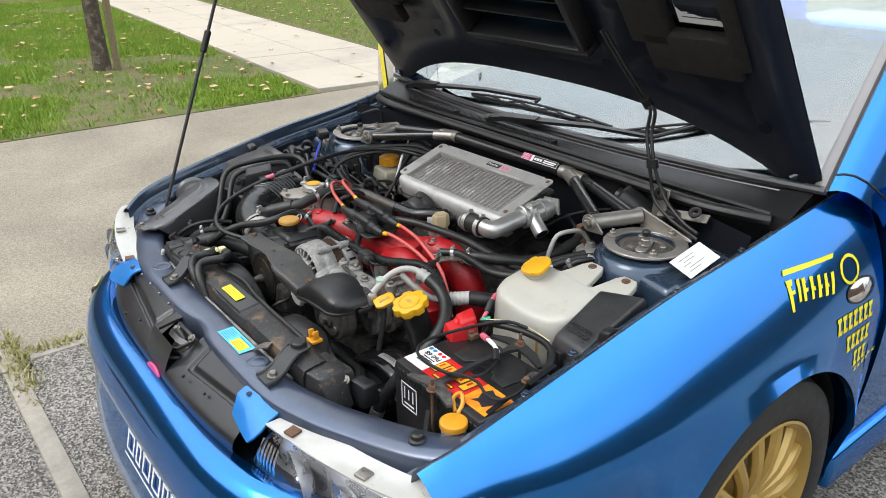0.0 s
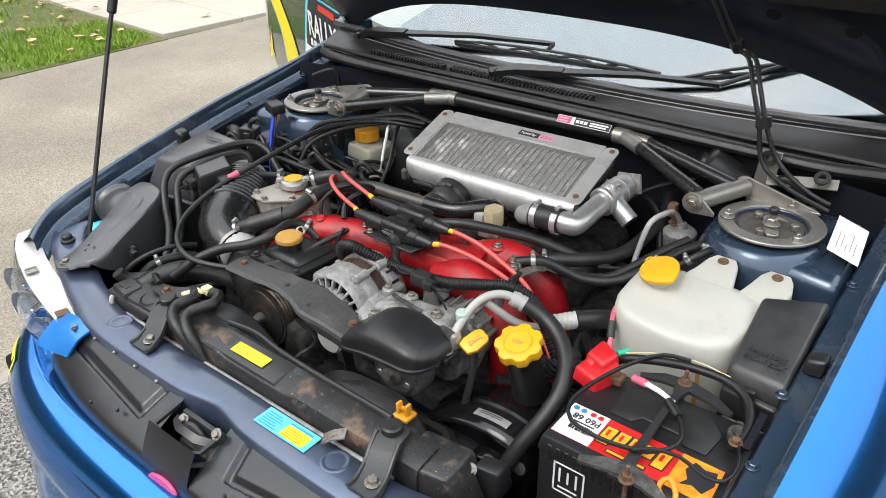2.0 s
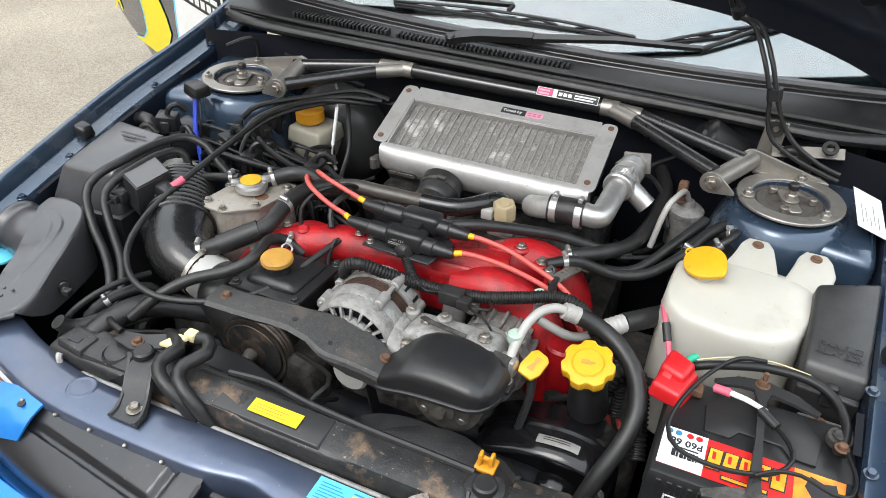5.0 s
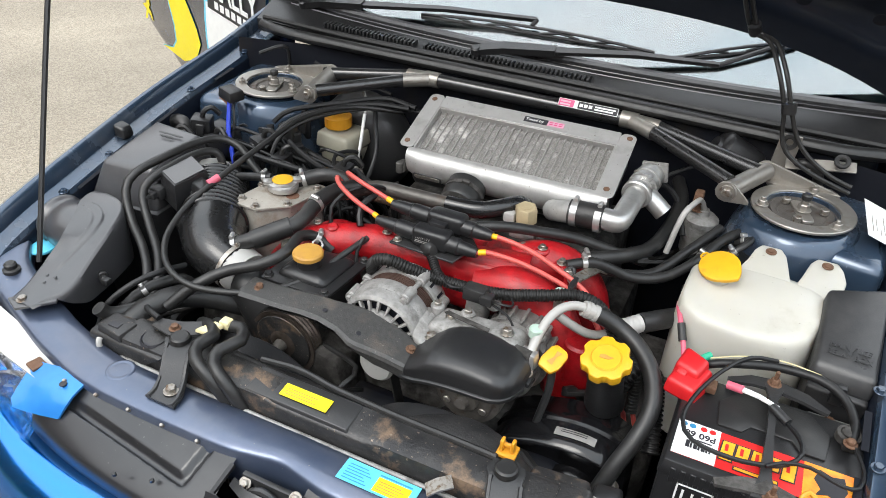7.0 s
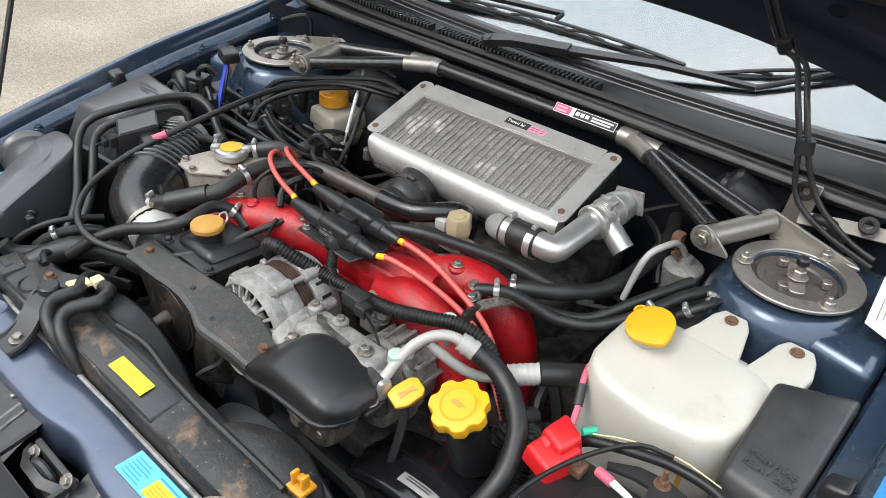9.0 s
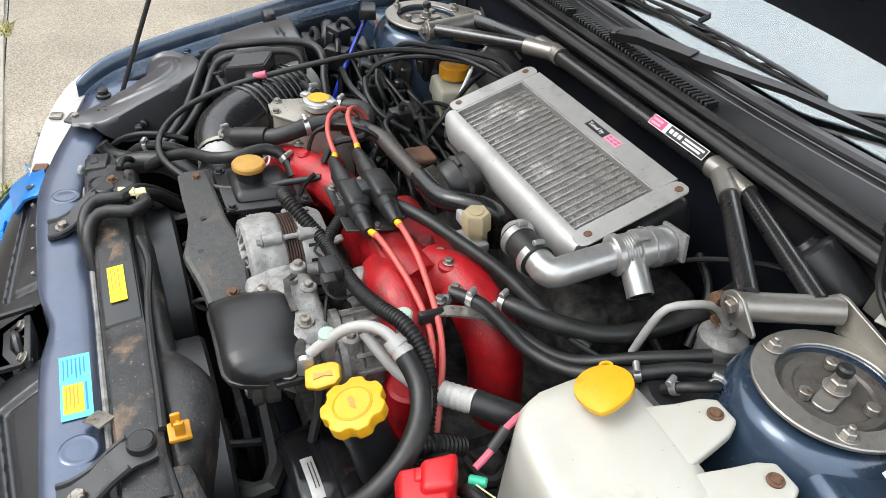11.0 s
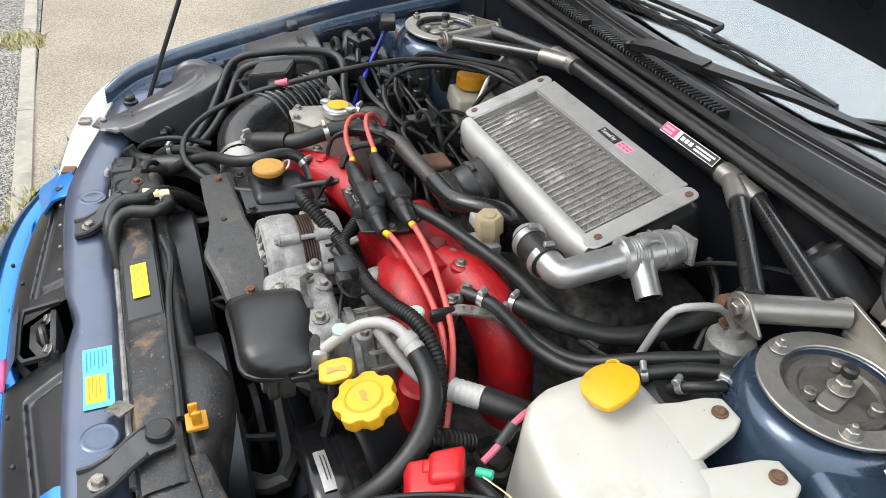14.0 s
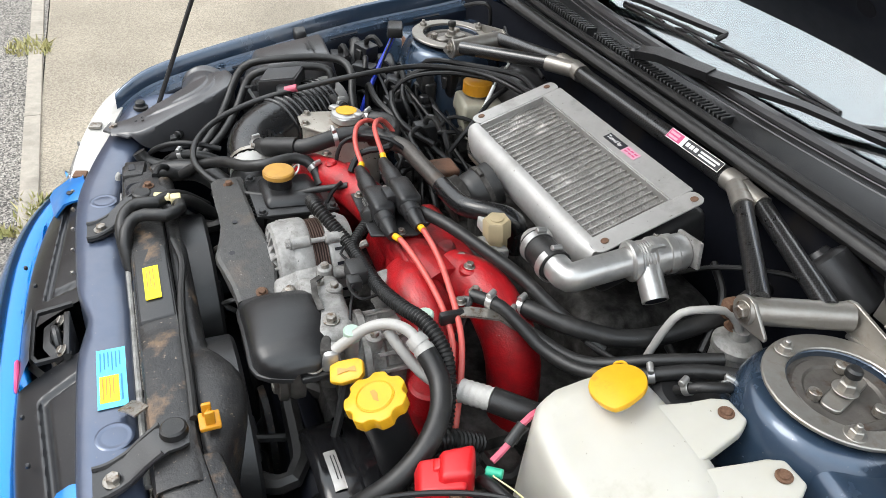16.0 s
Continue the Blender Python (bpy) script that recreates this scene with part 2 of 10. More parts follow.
M_YELLOW = material("yellow_print", (0.86, 0.72, 0.01), 0.42, grain=((0.75, 0.6, 0.02), 90.0, 0.4))
M_CYAN = material("cyan_print", (0.1, 0.52, 0.72), 0.4, grain=((0.16, 0.58, 0.74), 80.0, 0.4))
M_INK = material("ink", (0.02, 0.02, 0.025), 0.5)
M_BLUEINK = material("pale_blue_ink", (0.03, 0.22, 0.42), 0.5)
M_PINK = material("pink_print", (0.6, 0.07, 0.2), 0.42)
M_PALEPINK = material("pale_pink_print", (0.66, 0.38, 0.46), 0.45, grain=((0.6, 0.2, 0.34), 400.0, 0.6))
M_REDPRINT = material("red_print", (0.62, 0.02, 0.02), 0.35)
M_FLAME = material("amber_print", (0.86, 0.5, 0.03), 0.35, grain=((0.85, 0.28, 0.02), 45.0, 0.8))
M_ORANGE = material("orange_print", (0.85, 0.36, 0.02), 0.35, grain=((0.8, 0.12, 0.02), 55.0, 0.8))
M_CHALK = material("pale_green_plastic", (0.4, 0.52, 0.44), 0.5)
M_BLUEHOSE = material("blue_hose", (0.02, 0.05, 0.5), 0.35)
M_TAPE = material("blue_bracket_paint", (0.015, 0.19, 0.58), 0.35, 0.3, 0.5, grain=((0.03, 0.25, 0.64), 40.0, 0.5))
M_GREEN = material("green_wire", (0.03, 0.4, 0.24), 0.4)
M_PINKWIRE = material("pink_wire", (0.62, 0.12, 0.18), 0.4)
M_LAMP = material("headlamp_reflector", (0.75, 0.75, 0.77), 0.1, 1.0, grain=((0.7, 0.7, 0.72), 40.0, 0.5))
M_SILVER = material("soft_silvered_plastic", (0.62, 0.62, 0.64), 0.28, 0.75, grain=((0.5, 0.5, 0.52), 30.0, 0.5))
M_CREAM = material("cream_lamp_housing", (0.5, 0.49, 0.46), 0.3, 0.0, 1.0, grain=((0.44, 0.43, 0.4), 30.0, 0.5), dirt=((0.34, 0.31, 0.26), 18.0, 0.55, 0.9))
M_GOLD = material("gold_wheel_paint", (0.5, 0.33, 0.09), 0.36, 0.45, 0.4, grain=((0.42, 0.27, 0.07), 60.0, 0.4), dirt=((0.16, 0.1, 0.05), 12.0, 0.62, 0.9))
M_TYRE = material("tyre_rubber", (0.018, 0.018, 0.018), 0.65, grain=((0.03, 0.03, 0.03), 90.0, 0.5))
M_RUSTPLATE = material("rust_plate", (0.13, 0.06, 0.035), 0.8, grain=((0.2, 0.11, 0.07), 60.0, 0.7), dirt=((0.05, 0.035, 0.028), 30.0, 0.5, 0.7), bump=0.4, bump_scale=300.0)
M_FELT = material("black_felt_insulation", (0.009, 0.008, 0.007), 0.95, grain=((0.021, 0.018, 0.015), 120.0, 0.7), bump=0.6, bump_scale=350.0)
M_GREYTRIM = material("grey_moulding", (0.24, 0.22, 0.21), 0.35, 0.0, 0.3, grain=((0.2, 0.185, 0.175), 30.0, 0.5))
M_CABIN = material("dark_cabin_trim", (0.025, 0.026, 0.028), 0.7, grain=((0.04, 0.04, 0.04), 80.0, 0.5))


def carbon(name):
    m = material(name, (0.012, 0.012, 0.013), 0.3, 0.0, 0.6)
    n, l = m.node_tree.nodes, m.node_tree.links
    c = n.new("ShaderNodeTexChecker")
    c.inputs["Scale"].default_value = 420.0
    c.inputs["Color1"].default_value, c.inputs["Color2"].default_value = (0.005, 0.005, 0.005, 1), (0.036, 0.036, 0.037, 1)
    l.new(n.new("ShaderNodeTexCoord").outputs["Object"], c.inputs["Vector"])
    l.new(c.outputs["Color"], n["Principled BSDF"].inputs["Base Color"])
    return m


M_CARBON = carbon("carbon_weave")


def glass(name, tint, ior, rough=0.02):
    m = bpy.data.materials.new(name)
    m.use_nodes = True
    b = m.node_tree.nodes["Principled BSDF"]
    b.inputs["Base Color"].default_value = (*tint, 1)
    b.inputs["Transmission Weight"].default_value = 1.0
    b.inputs["Roughness"].default_value = rough
    b.inputs["IOR"].default_value = ior
    return m


M_GLASS = glass("windscreen_glass", (0.7, 0.8, 0.8), 2.25)
M_LENS = glass("lamp_lens", (0.97, 0.98, 1.0), 1.35)


def ground_material(name, base, light, dark, chip, seams=False):
    """Stone-chip surface: pale and dark aggregate in a binder, with patches."""
    m = bpy.data.materials.new(name)
    m.use_nodes = True
    n, l = m.node_tree.nodes, m.node_tree.links
    b = n["Principled BSDF"]
    b.inputs["Roughness"].default_value = 0.9
    co = n.new("ShaderNodeTexCoord").outputs["Object"]
    v = n.new("ShaderNodeTexVoronoi")
    v.inputs["Scale"].default_value = chip
    l.new(co, v.inputs["Vector"])
    sep = n.new("ShaderNodeSeparateColor")
    l.new(v.outputs["Color"], sep.inputs["Color"])
    r = n.new("ShaderNodeValToRGB")
    r.color_ramp.elements[0].color, r.color_ramp.elements[0].position = (*dark, 1), 0.15
    r.color_ramp.elements[1].color, r.color_ramp.elements[1].position = (*light, 1), 0.95
    e = r.color_ramp.elements.new(0.5)
    e.color = (*base, 1)
    l.new(sep.outputs[0], r.inputs["Fac"])
    big = n.new("ShaderNodeTexNoise")
    big.inputs["Scale"].default_value, big.inputs["Detail"].default_value = 1.3, 6.0
    l.new(co, big.inputs["Vector"])
    mr = n.new("ShaderNodeMapRange")
    mr.inputs["From Min"].default_value, mr.inputs["From Max"].default_value = 0.3, 0.7
    mr.inputs["To Min"].default_value, mr.inputs["To Max"].default_value = 0.75, 1.2
    l.new(big.outputs["Fac"], mr.inputs["Value"])
    mul = n.new("ShaderNodeVectorMath")
    mul.operation = "SCALE"
    l.new(r.outputs["Color"], mul.inputs[0])
    l.new(mr.outputs["Result"], mul.inputs["Scale"])
    l.new(mul.outputs["Vector"], b.inputs["Base Color"])
    bp = n.new("ShaderNodeBump")
    bp.inputs["Strength"].default_value, bp.inputs["Distance"].default_value = 0.6, 0.004
    l.new(v.outputs["Distance"], bp.inputs["Height"])
    l.new(bp.outputs["Normal"], b.inputs["Normal"])
    return m


M_TARMAC = ground_material("coarse_tarmac", (0.185, 0.17, 0.15), (0.38, 0.35, 0.31), (0.06, 0.055, 0.05), 190.0)
M_DRIVE = ground_material("buff_tarmac", (0.275, 0.238, 0.185), (0.34, 0.298, 0.235), (0.205, 0.175, 0.135), 190.0)
M_SLAB = material("concrete_slab", (0.5, 0.43, 0.34), 0.9, grain=((0.42, 0.39, 0.35), 40.0, 0.6), dirt=((0.34, 0.31, 0.27), 1.5, 0.5, 0.8), bump=0.4, bump_scale=200.0)
M_KERB = material("concrete_edging", (0.36, 0.32, 0.27), 0.9, grain=((0.26, 0.24, 0.2), 50.0, 0.7), dirt=((0.2, 0.18, 0.15), 6.0, 0.5, 0.75), bump=0.6, bump_scale=150.0)
M_SOIL = material("soil_and_turf", (0.09, 0.1, 0.022), 1.0, grain=((0.08, 0.13, 0.016), 26.0, 0.9), dirt=((0.15, 0.11, 0.06), 5.0, 0.46, 0.6), bump=1.0, bump_scale=90.0, specks=((0.108, 0.084, 0.048), 70.0, 0.62))
M_GRASS = material("grass_blade", (0.15, 0.26, 0.012), 0.55, grain=((0.24, 0.34, 0.03), 3.0, 0.9), dirt=((0.26, 0.24, 0.06), 1.2, 0.55, 0.8))
M_DRYGRASS = material("dry_grass_blade", (0.46, 0.4, 0.2), 0.7, grain=((0.28, 0.31, 0.09), 30.0, 0.8))
M_BARK = material("tree_bark", (0.1, 0.075, 0.055), 0.95, grain=((0.045, 0.034, 0.026), 30.0, 0.9), dirt=((0.2, 0.17, 0.13), 16.0, 0.5, 0.66), bump=1.0, bump_scale=60.0)
M_STAKE = material("weathered_stake", (0.2, 0.16, 0.09), 0.9, grain=((0.13, 0.1, 0.06), 40.0, 0.7), bump=0.4, bump_scale=120.0)
M_LEAF = material("fallen_leaf", (0.5, 0.34, 0.16), 0.75, grain=((0.66, 0.56, 0.36), 4.0, 0.9), dirt=((0.3, 0.12, 0.03), 5.0, 0.45, 0.6))
M_FOLIAGE = material("tree_leaf", (0.06, 0.11, 0.025), 0.6, grain=((0.11, 0.14, 0.03), 6.0, 0.8))
M_CARBLUE = material("navy_car_paint", (0.008, 0.014, 0.045), 0.25, 0.2, 1.0, grain=((0.012, 0.022, 0.06), 500.0, 0.4))
M_BACKWALL = material("unseen_wall_brick", (0.13, 0.075, 0.05), 0.9, grain=((0.09, 0.05, 0.035), 12.0, 0.7), dirt=((0.17, 0.11, 0.08), 2.0, 0.5, 0.8), bump=0.4, bump_scale=40.0)

# ---- geometry helpers ----
def finish(name, bm, mat, angle=38.0):
    """A mesh object from a bmesh, smooth but for sharp edges."""
    bmesh.ops.recalc_face_normals(bm, faces=bm.faces)
    me = bpy.data.meshes.new(name)
    bm.to_mesh(me)
    bm.free()
    me.materials.append(mat)
    for p in me.polygons:
        p.use_smooth = True
    me.set_sharp_from_angle(angle=radians(angle))
    return new(name, me)


def part(name, bm, mat, parent, label="", angle=38.0):
    """One mesh under a thing (an Empty that only stands off from the origin) or under another part."""
    ob = finish(name, bm, mat, angle)
    ob.parent = parent
    if parent.type == "EMPTY":
        ob.matrix_parent_inverse = Matrix.Translation(-parent.location)
    if label:
        ob["label"] = label
    return ob


def solo(name, bm, mat, label, category, group="", kind="", angle=38.0):
    """A thing that is one mesh."""
    return tagged(finish(name, bm, mat, angle), label, category, group, kind)


def thing(name, at, label, category, group="", kind=""):
    ob = new(name)
    ob.location, ob.empty_display_size = at, 0.05
    return tagged(ob, label, category, group, kind)


def join(*bms):
    """Several bmeshes as one."""
    out = bmesh.new()
    for b in bms:
        me = bpy.data.meshes.new("tmp")
        b.to_mesh(me)
        out.from_mesh(me)
        bpy.data.meshes.remove(me)
        b.free()
    return out


def moved(bm, m):
    bm.transform(m)
    return bm


def box(lo, hi, bevel=0.004, seg=2, m=None):
    bm = bmesh.new()
    bmesh.ops.create_cube(bm, size=1.0)
    lo, hi = Vector(lo), Vector(hi)
    for v in bm.verts:
        v.co = Vector(((lo[i] + hi[i]) / 2 + v.co[i] * (hi[i] - lo[i])) for i in range(3))
    if bevel:
        bmesh.ops.bevel(bm, geom=bm.edges[:], offset=bevel, segments=seg, affect="EDGES", profile=0.5)
    if m:
        bm.transform(m)
    return bm


def prism(outline, z0, z1, bevel=0.002, seg=2, m=None):
    """A flat outline (x, y) raised from z0 to z1."""
    bm = bmesh.new()
    f = bm.faces.new([bm.verts.new((x, y, z0)) for x, y in outline])
    up = bmesh.ops.extrude_face_region(bm, geom=[f])
    bmesh.ops.translate(bm, verts=[v for v in up["geom"] if isinstance(v, bmesh.types.BMVert)], vec=(0, 0, z1 - z0))
    if bevel:
        bmesh.ops.bevel(bm, geom=bm.edges[:], offset=bevel, segments=seg, affect="EDGES", profile=0.5)
    if m:
        bm.transform(m)
    return bm


def hull(points, bevel=0.004, seg=2):
    """The convex body round some corners, its edges rounded."""
    bm = bmesh.new()
    for p in points:
        bm.verts.new(p)
    r = bmesh.ops.convex_hull(bm, input=bm.verts[:])
    bmesh.ops.delete(bm, geom=list({g for g in r["geom_interior"] + r["geom_unused"] if isinstance(g, bmesh.types.BMVert)}), context="VERTS")
    bmesh.ops.dissolve_limit(bm, angle_limit=radians(4), verts=bm.verts[:], edges=bm.edges[:])
    if bevel:
        bmesh.ops.bevel(bm, geom=bm.edges[:], offset=bevel, segments=seg, affect="EDGES", profile=0.5)
    return bm


def slab(bottom, top, bevel=0.004, seg=2):
    """A body between two rings of as many corners."""
    bm = bmesh.new()
    a = [bm.verts.new(p) for p in bottom]
    b = [bm.verts.new(p) for p in top]
    n = len(a)
    bm.faces.new(a[::-1])
    bm.faces.new(b)
    for i in range(n):
        bm.faces.new((a[i], a[(i + 1) % n], b[(i + 1) % n], b[i]))
    if bevel:
        bmesh.ops.bevel(bm, geom=bm.edges[:], offset=bevel, segments=seg, affect="EDGES", profile=0.5)
    return bm


def smooth_line(pts, step):
    """Points along a Catmull-Rom curve through pts, about step apart."""
    p = [Vector(q) for q in pts]
    if len(p) == 2:
        n = max(1, int((p[1] - p[0]).length / step))
        return [p[0].lerp(p[1], i / n) for i in range(n + 1)]
    p = [2 * p[0] - p[1]] + p + [2 * p[-1] - p[-2]]
    out = []
    for i in range(1, len(p) - 2):
        a, b, c, d = p[i - 1 : i + 3]
        n = max(2, int((c - b).length / step))
        for k in range(n):
            t = k / n
            out.append(0.5 * (2 * b + (c - a) * t + (2 * a - 5 * b + 4 * c - d) * t * t + (3 * b - a - 3 * c + d) * t ** 3))
    return out + [p[-2]]


def sweep(line, radii, seg=10, caps=True, flat=1.0):
    """A round section swept along a line of points."""
    bm = bmesh.new()
    rings, n = [], len(line)
    up = Vector((0.013, 0.021, 1.0))
    for i, q in enumerate(line):
        d = (line[min(i + 1, n - 1)] - line[max(i - 1, 0)]).normalized()
        side = d.cross(up)
        if side.length < 1e-4:
            side = d.cross(Vector((1, 0, 0)))
        side.normalize()
        top = side.cross(d).normalized()
        up = top
        r = radii[i]
        rings.append([bm.verts.new(q + r * (side * math.cos(a) + flat * top * math.sin(a))) for a in (2 * math.pi * k / seg for k in range(seg))])
    for a, b in zip(rings, rings[1:]):
        for k in range(seg):
            bm.faces.new((a[k], a[(k + 1) % seg], b[(k + 1) % seg], b[k]))
    if caps:
        bm.faces.new(rings[0][::-1])
        bm.faces.new(rings[-1])
    return bm


def tube(pts, r, seg=10, step=0.012, flat=1.0, straight=False):
    line = [Vector(q) for q in pts] if straight else smooth_line(pts, step)
    return sweep(line, [r] * len(line), seg, True, flat)


def pipe(pts, r, wall=0.003, seg=12, step=0.012):
    """A tube whose last end is open."""
    line = smooth_line(pts, step)
    d = (line[-1] - line[-2]).normalized()
    back = [line[-1] - d * 0.001, line[-1] - d * 0.02]
    return sweep(line + [line[-1]] + back, [r] * len(line) + [r - wall] * 3, seg)


def ribbed(pts, r, pitch=0.006, depth=0.15, seg=12):
    """A corrugated tube."""
    fine = 10 if r > 0.03 else 4
    line = smooth_line(pts, pitch / fine)
    shape = (1.0, 1.0, 1 - depth, 1 - depth) if fine == 4 else [1 - depth * (0.5 - 0.5 * math.cos(2 * math.pi * k / fine)) ** 2 for k in range(fine)]
    return sweep(line, [r * shape[i % fine] for i in range(len(line))], seg)


def lathe(profile, at=(0, 0, 0), axis=(0, 0, 1), seg=24, m=None):
    """(radius, height) pairs turned round an axis."""
    bm = bmesh.new()
    rings = []
    for r, h in profile:
        if r < 1e-6:
            rings.append([bm.verts.new((0, 0, h))])
        else:
            rings.append([bm.verts.new((r * math.cos(2 * math.pi * k / seg), r * math.sin(2 * math.pi * k / seg), h)) for k in range(seg)])
    for a, b in zip(rings, rings[1:]):
        for k in range(seg):
            j = (k + 1) % seg
            if len(a) == 1 and len(b) == 1:
                continue
            if len(a) == 1:
                bm.faces.new((a[0], b[k], b[j]))
            elif len(b) == 1:
                bm.faces.new((a[k], a[j], b[0]))
            else:
                bm.faces.new((a[k], a[j], b[j], b[k]))
    turn = Vector((0, 0, 1)).rotation_difference(Vector(axis)).to_matrix().to_4x4()
    bm.transform(Matrix.Translation(at) @ turn)
    if m:
        bm.transform(m)
    return bm


def disc(at, axis, r, h, bevel=0.0015, seg=24):
    return lathe([(0, 0), (r - bevel, 0), (r, bevel), (r, h - bevel), (r - bevel, h), (0, h)], at, axis, seg)


def ring(at, axis, r0, r1, h, seg=32, bevel=0.001):
    return lathe([(r0, 0), (r1 - bevel, 0), (r1, bevel), (r1, h - bevel), (r1 - bevel, h), (r0 + bevel, h), (r0, h - bevel), (r0, 0)], at, axis, seg)


def hexbolt(at, axis=(0, 0, 1), r=0.007, h=0.006):
    """A hexagon head on a washer."""
    return join(disc(at, axis, r * 1.5, 0.0018, 0.0005, 18), lathe([(0, 0), (r, 0), (r, h * 0.85), (r * 0.85, h), (0, h)], Vector(at) + Vector(axis).normalized() * 0.0015, axis, 6))


def band(pts, width, thick, up=(0, 0, 1), bevel=0.0012):
    """A flat strip that follows a line of points; up is its face."""
    bm = bmesh.new()
    pts = [Vector(p) for p in pts]
    up = Vector(up).normalized()
    rows = []
    widths = width if isinstance(width, (list, tuple)) else [width] * len(pts)
    for i, q in enumerate(pts):
        d = (pts[min(i + 1, len(pts) - 1)] - pts[max(i - 1, 0)]).normalized()
        side = d.cross(up).normalized()
        top = side.cross(d).normalized()
        w = widths[i]
        rows.append([bm.verts.new(q + side * a * w / 2 + top * b * thick / 2) for a, b in ((-1, -1), (1, -1), (1, 1), (-1, 1))])
    for a, b in zip(rows, rows[1:]):
        for k in range(4):
            bm.faces.new((a[k], a[(k + 1) % 4], b[(k + 1) % 4], b[k]))
    bm.faces.new(rows[0][::-1])
    bm.faces.new(rows[-1])
    if bevel:
        bmesh.ops.bevel(bm, geom=[e for e in bm.edges if e.calc_face_angle(0) > 0.5], offset=bevel, segments=2, affect="EDGES", profile=0.5)
    return bm


def sheet(grid, thick=0.0):
    """A surface from rows of points, as many in each row; thick gives it a back."""
    bm = bmesh.new()
    rows = [[bm.verts.new(p) for p in row] for row in grid]
    for a, b in zip(rows, rows[1:]):
        for i in range(len(a) - 1):
            bm.faces.new((a[i], a[i + 1], b[i + 1], b[i]))
    if thick:
        bmesh.ops.recalc_face_normals(bm, faces=bm.faces)
        bmesh.ops.solidify(bm, geom=bm.faces[:], thickness=thick)
    return bm


def lerp_table(table, v):
    """A value read off a list of (v, value), smoothly."""
    x, y = [a for a, _ in table], [b for _, b in table]
    if v <= x[0] or v >= x[-1]:
        return y[0] if v <= x[0] else y[-1]
    n = len(x)
    h = [max(1e-6, x[i + 1] - x[i]) for i in range(n - 1)]
    d = [(y[i + 1] - y[i]) / h[i] for i in range(n - 1)]
    m = [d[0]] + [0.0 if d[i - 1] * d[i] <= 0 else 2 * d[i - 1] * d[i] / (d[i - 1] + d[i]) for i in range(1, n - 1)] + [d[-1]]
    i = max(k for k in range(n - 1) if x[k] <= v)
    t = (v - x[i]) / h[i]
    return y[i] * (1 + 2 * t) * (1 - t) ** 2 + m[i] * h[i] * t * (1 - t) ** 2 + y[i + 1] * t * t * (3 - 2 * t) + m[i + 1] * h[i] * t * t * (t - 1)


def plane_at(a, b, c):
    """A frame on a surface: origin a, x towards b, y towards c."""
    a, b, c = Vector(a), Vector(b), Vector(c)
    x = (b - a).normalized()
    z = x.cross(c - a).normalized()
    y = z.cross(x)
    return Matrix.Translation(a) @ Matrix((x, y, z)).transposed().to_4x4()


def label_plate(m, w, h, t=0.0006, r=0.002):
    """A thin sticker with its lower left corner at the frame's origin."""
    return box((0, 0, 0), (w, h, t), 0, m=m)


def bars(m, rects, t=0.0004, lift=0.0007):
    """Printed bars (x, y, width, height) on a frame."""
    return join(*[box((x, y, lift), (x + w, y + h, lift + t), 0, m=m) for x, y, w, h in rects])


def text_mesh(words, size, m, depth=0.0003, bold=0.0):
    """Words in the built-in font as a bmesh."""
    cu = bpy.data.curves.new("words", "FONT")
    cu.body, cu.size, cu.extrude, cu.offset = words, size, depth, bold
    cu.resolution_u = 3
    ob = bpy.data.objects.new("words", cu)
    scene.collection.objects.link(ob)
    bpy.context.view_layer.update()
    me = bpy.data.meshes.new_from_object(ob.evaluated_get(bpy.context.evaluated_depsgraph_get()))
    bm = bmesh.new()
    bm.from_mesh(me)
    bpy.data.objects.remove(ob)
    bpy.data.meshes.remove(me)
    bpy.data.curves.remove(cu)
    bm.transform(m)
    return bm


def clamp(at, axis, r, width=0.009):
    """A worm-drive hose clip."""
    a = Vector(axis).normalized()
    side = a.cross(Vector((0.2, 0.1, 1))).normalized()
    top = side.cross(a).normalized()
    ringed = ring(Vector(at) - a * width / 2, a, r, r + 0.0012, width, 20, 0.0003)
    head = Vector(at) + top * (r + 0.003)
    screw = disc(head - side * 0.007, side, 0.004, 0.014, 0.0006, 10)
    return join(ringed, screw)

# ---- setting ----
def flat_sheet(outline, z, cells=1):
    bm = bmesh.new()
    bm.faces.new([bm.verts.new((x, y, z)) for x, y in outline])
    return bm


# ground: one sheet out to the horizon, with the surfaces laid on it
solo("ground", flat_sheet([(-400, -400), (400, -400), (400, 400), (-400, 400)], -0.02), M_SOIL, "soil and turf ground out to the horizon", "ground", kind="structure")
solo("road", box((-4.34, -0.04, -0.3), (9, 12, 0.0), 0), M_DRIVE, "buff worn tarmac shared drive under the car", "road", kind="structure")
solo("pavement", box((-4.34, -9, -0.3), (9, -0.046, -0.002), 0), M_TARMAC, "coarse grey tarmac parking area", "pavement", kind="structure")
# darker coarse bay surface next to the edging
solo("parking_bay", box((-1.26, -0.035, -0.1), (9, 3.2, 0.003), 0), M_TARMAC, "coarse grey stone-chip tarmac parking bay", "pavement", kind="structure")
edging = thing("edging", (-2, -0.07, 0), "narrow flush concrete edging strip between tarmac areas", "edging", kind="structure")
rng = random.Random(4)
skew_edge = pose(0, -0.022, 0, 0, 0, 1.2)
for k in range(11):
    at_ = -7.6 + 0.915 * k
    part("edging_stone", box((at_ + 0.004, -0.029, -0.1), (at_ + 0.911, 0.029, 0.008 + rng.uniform(0, 0.004)), 0.005, m=skew_edge), M_KERB, edging)
cross = thing("edging_cross", (-1.27, 1, 0), "flush concrete edging strip beside the parking bay", "edging", kind="structure")
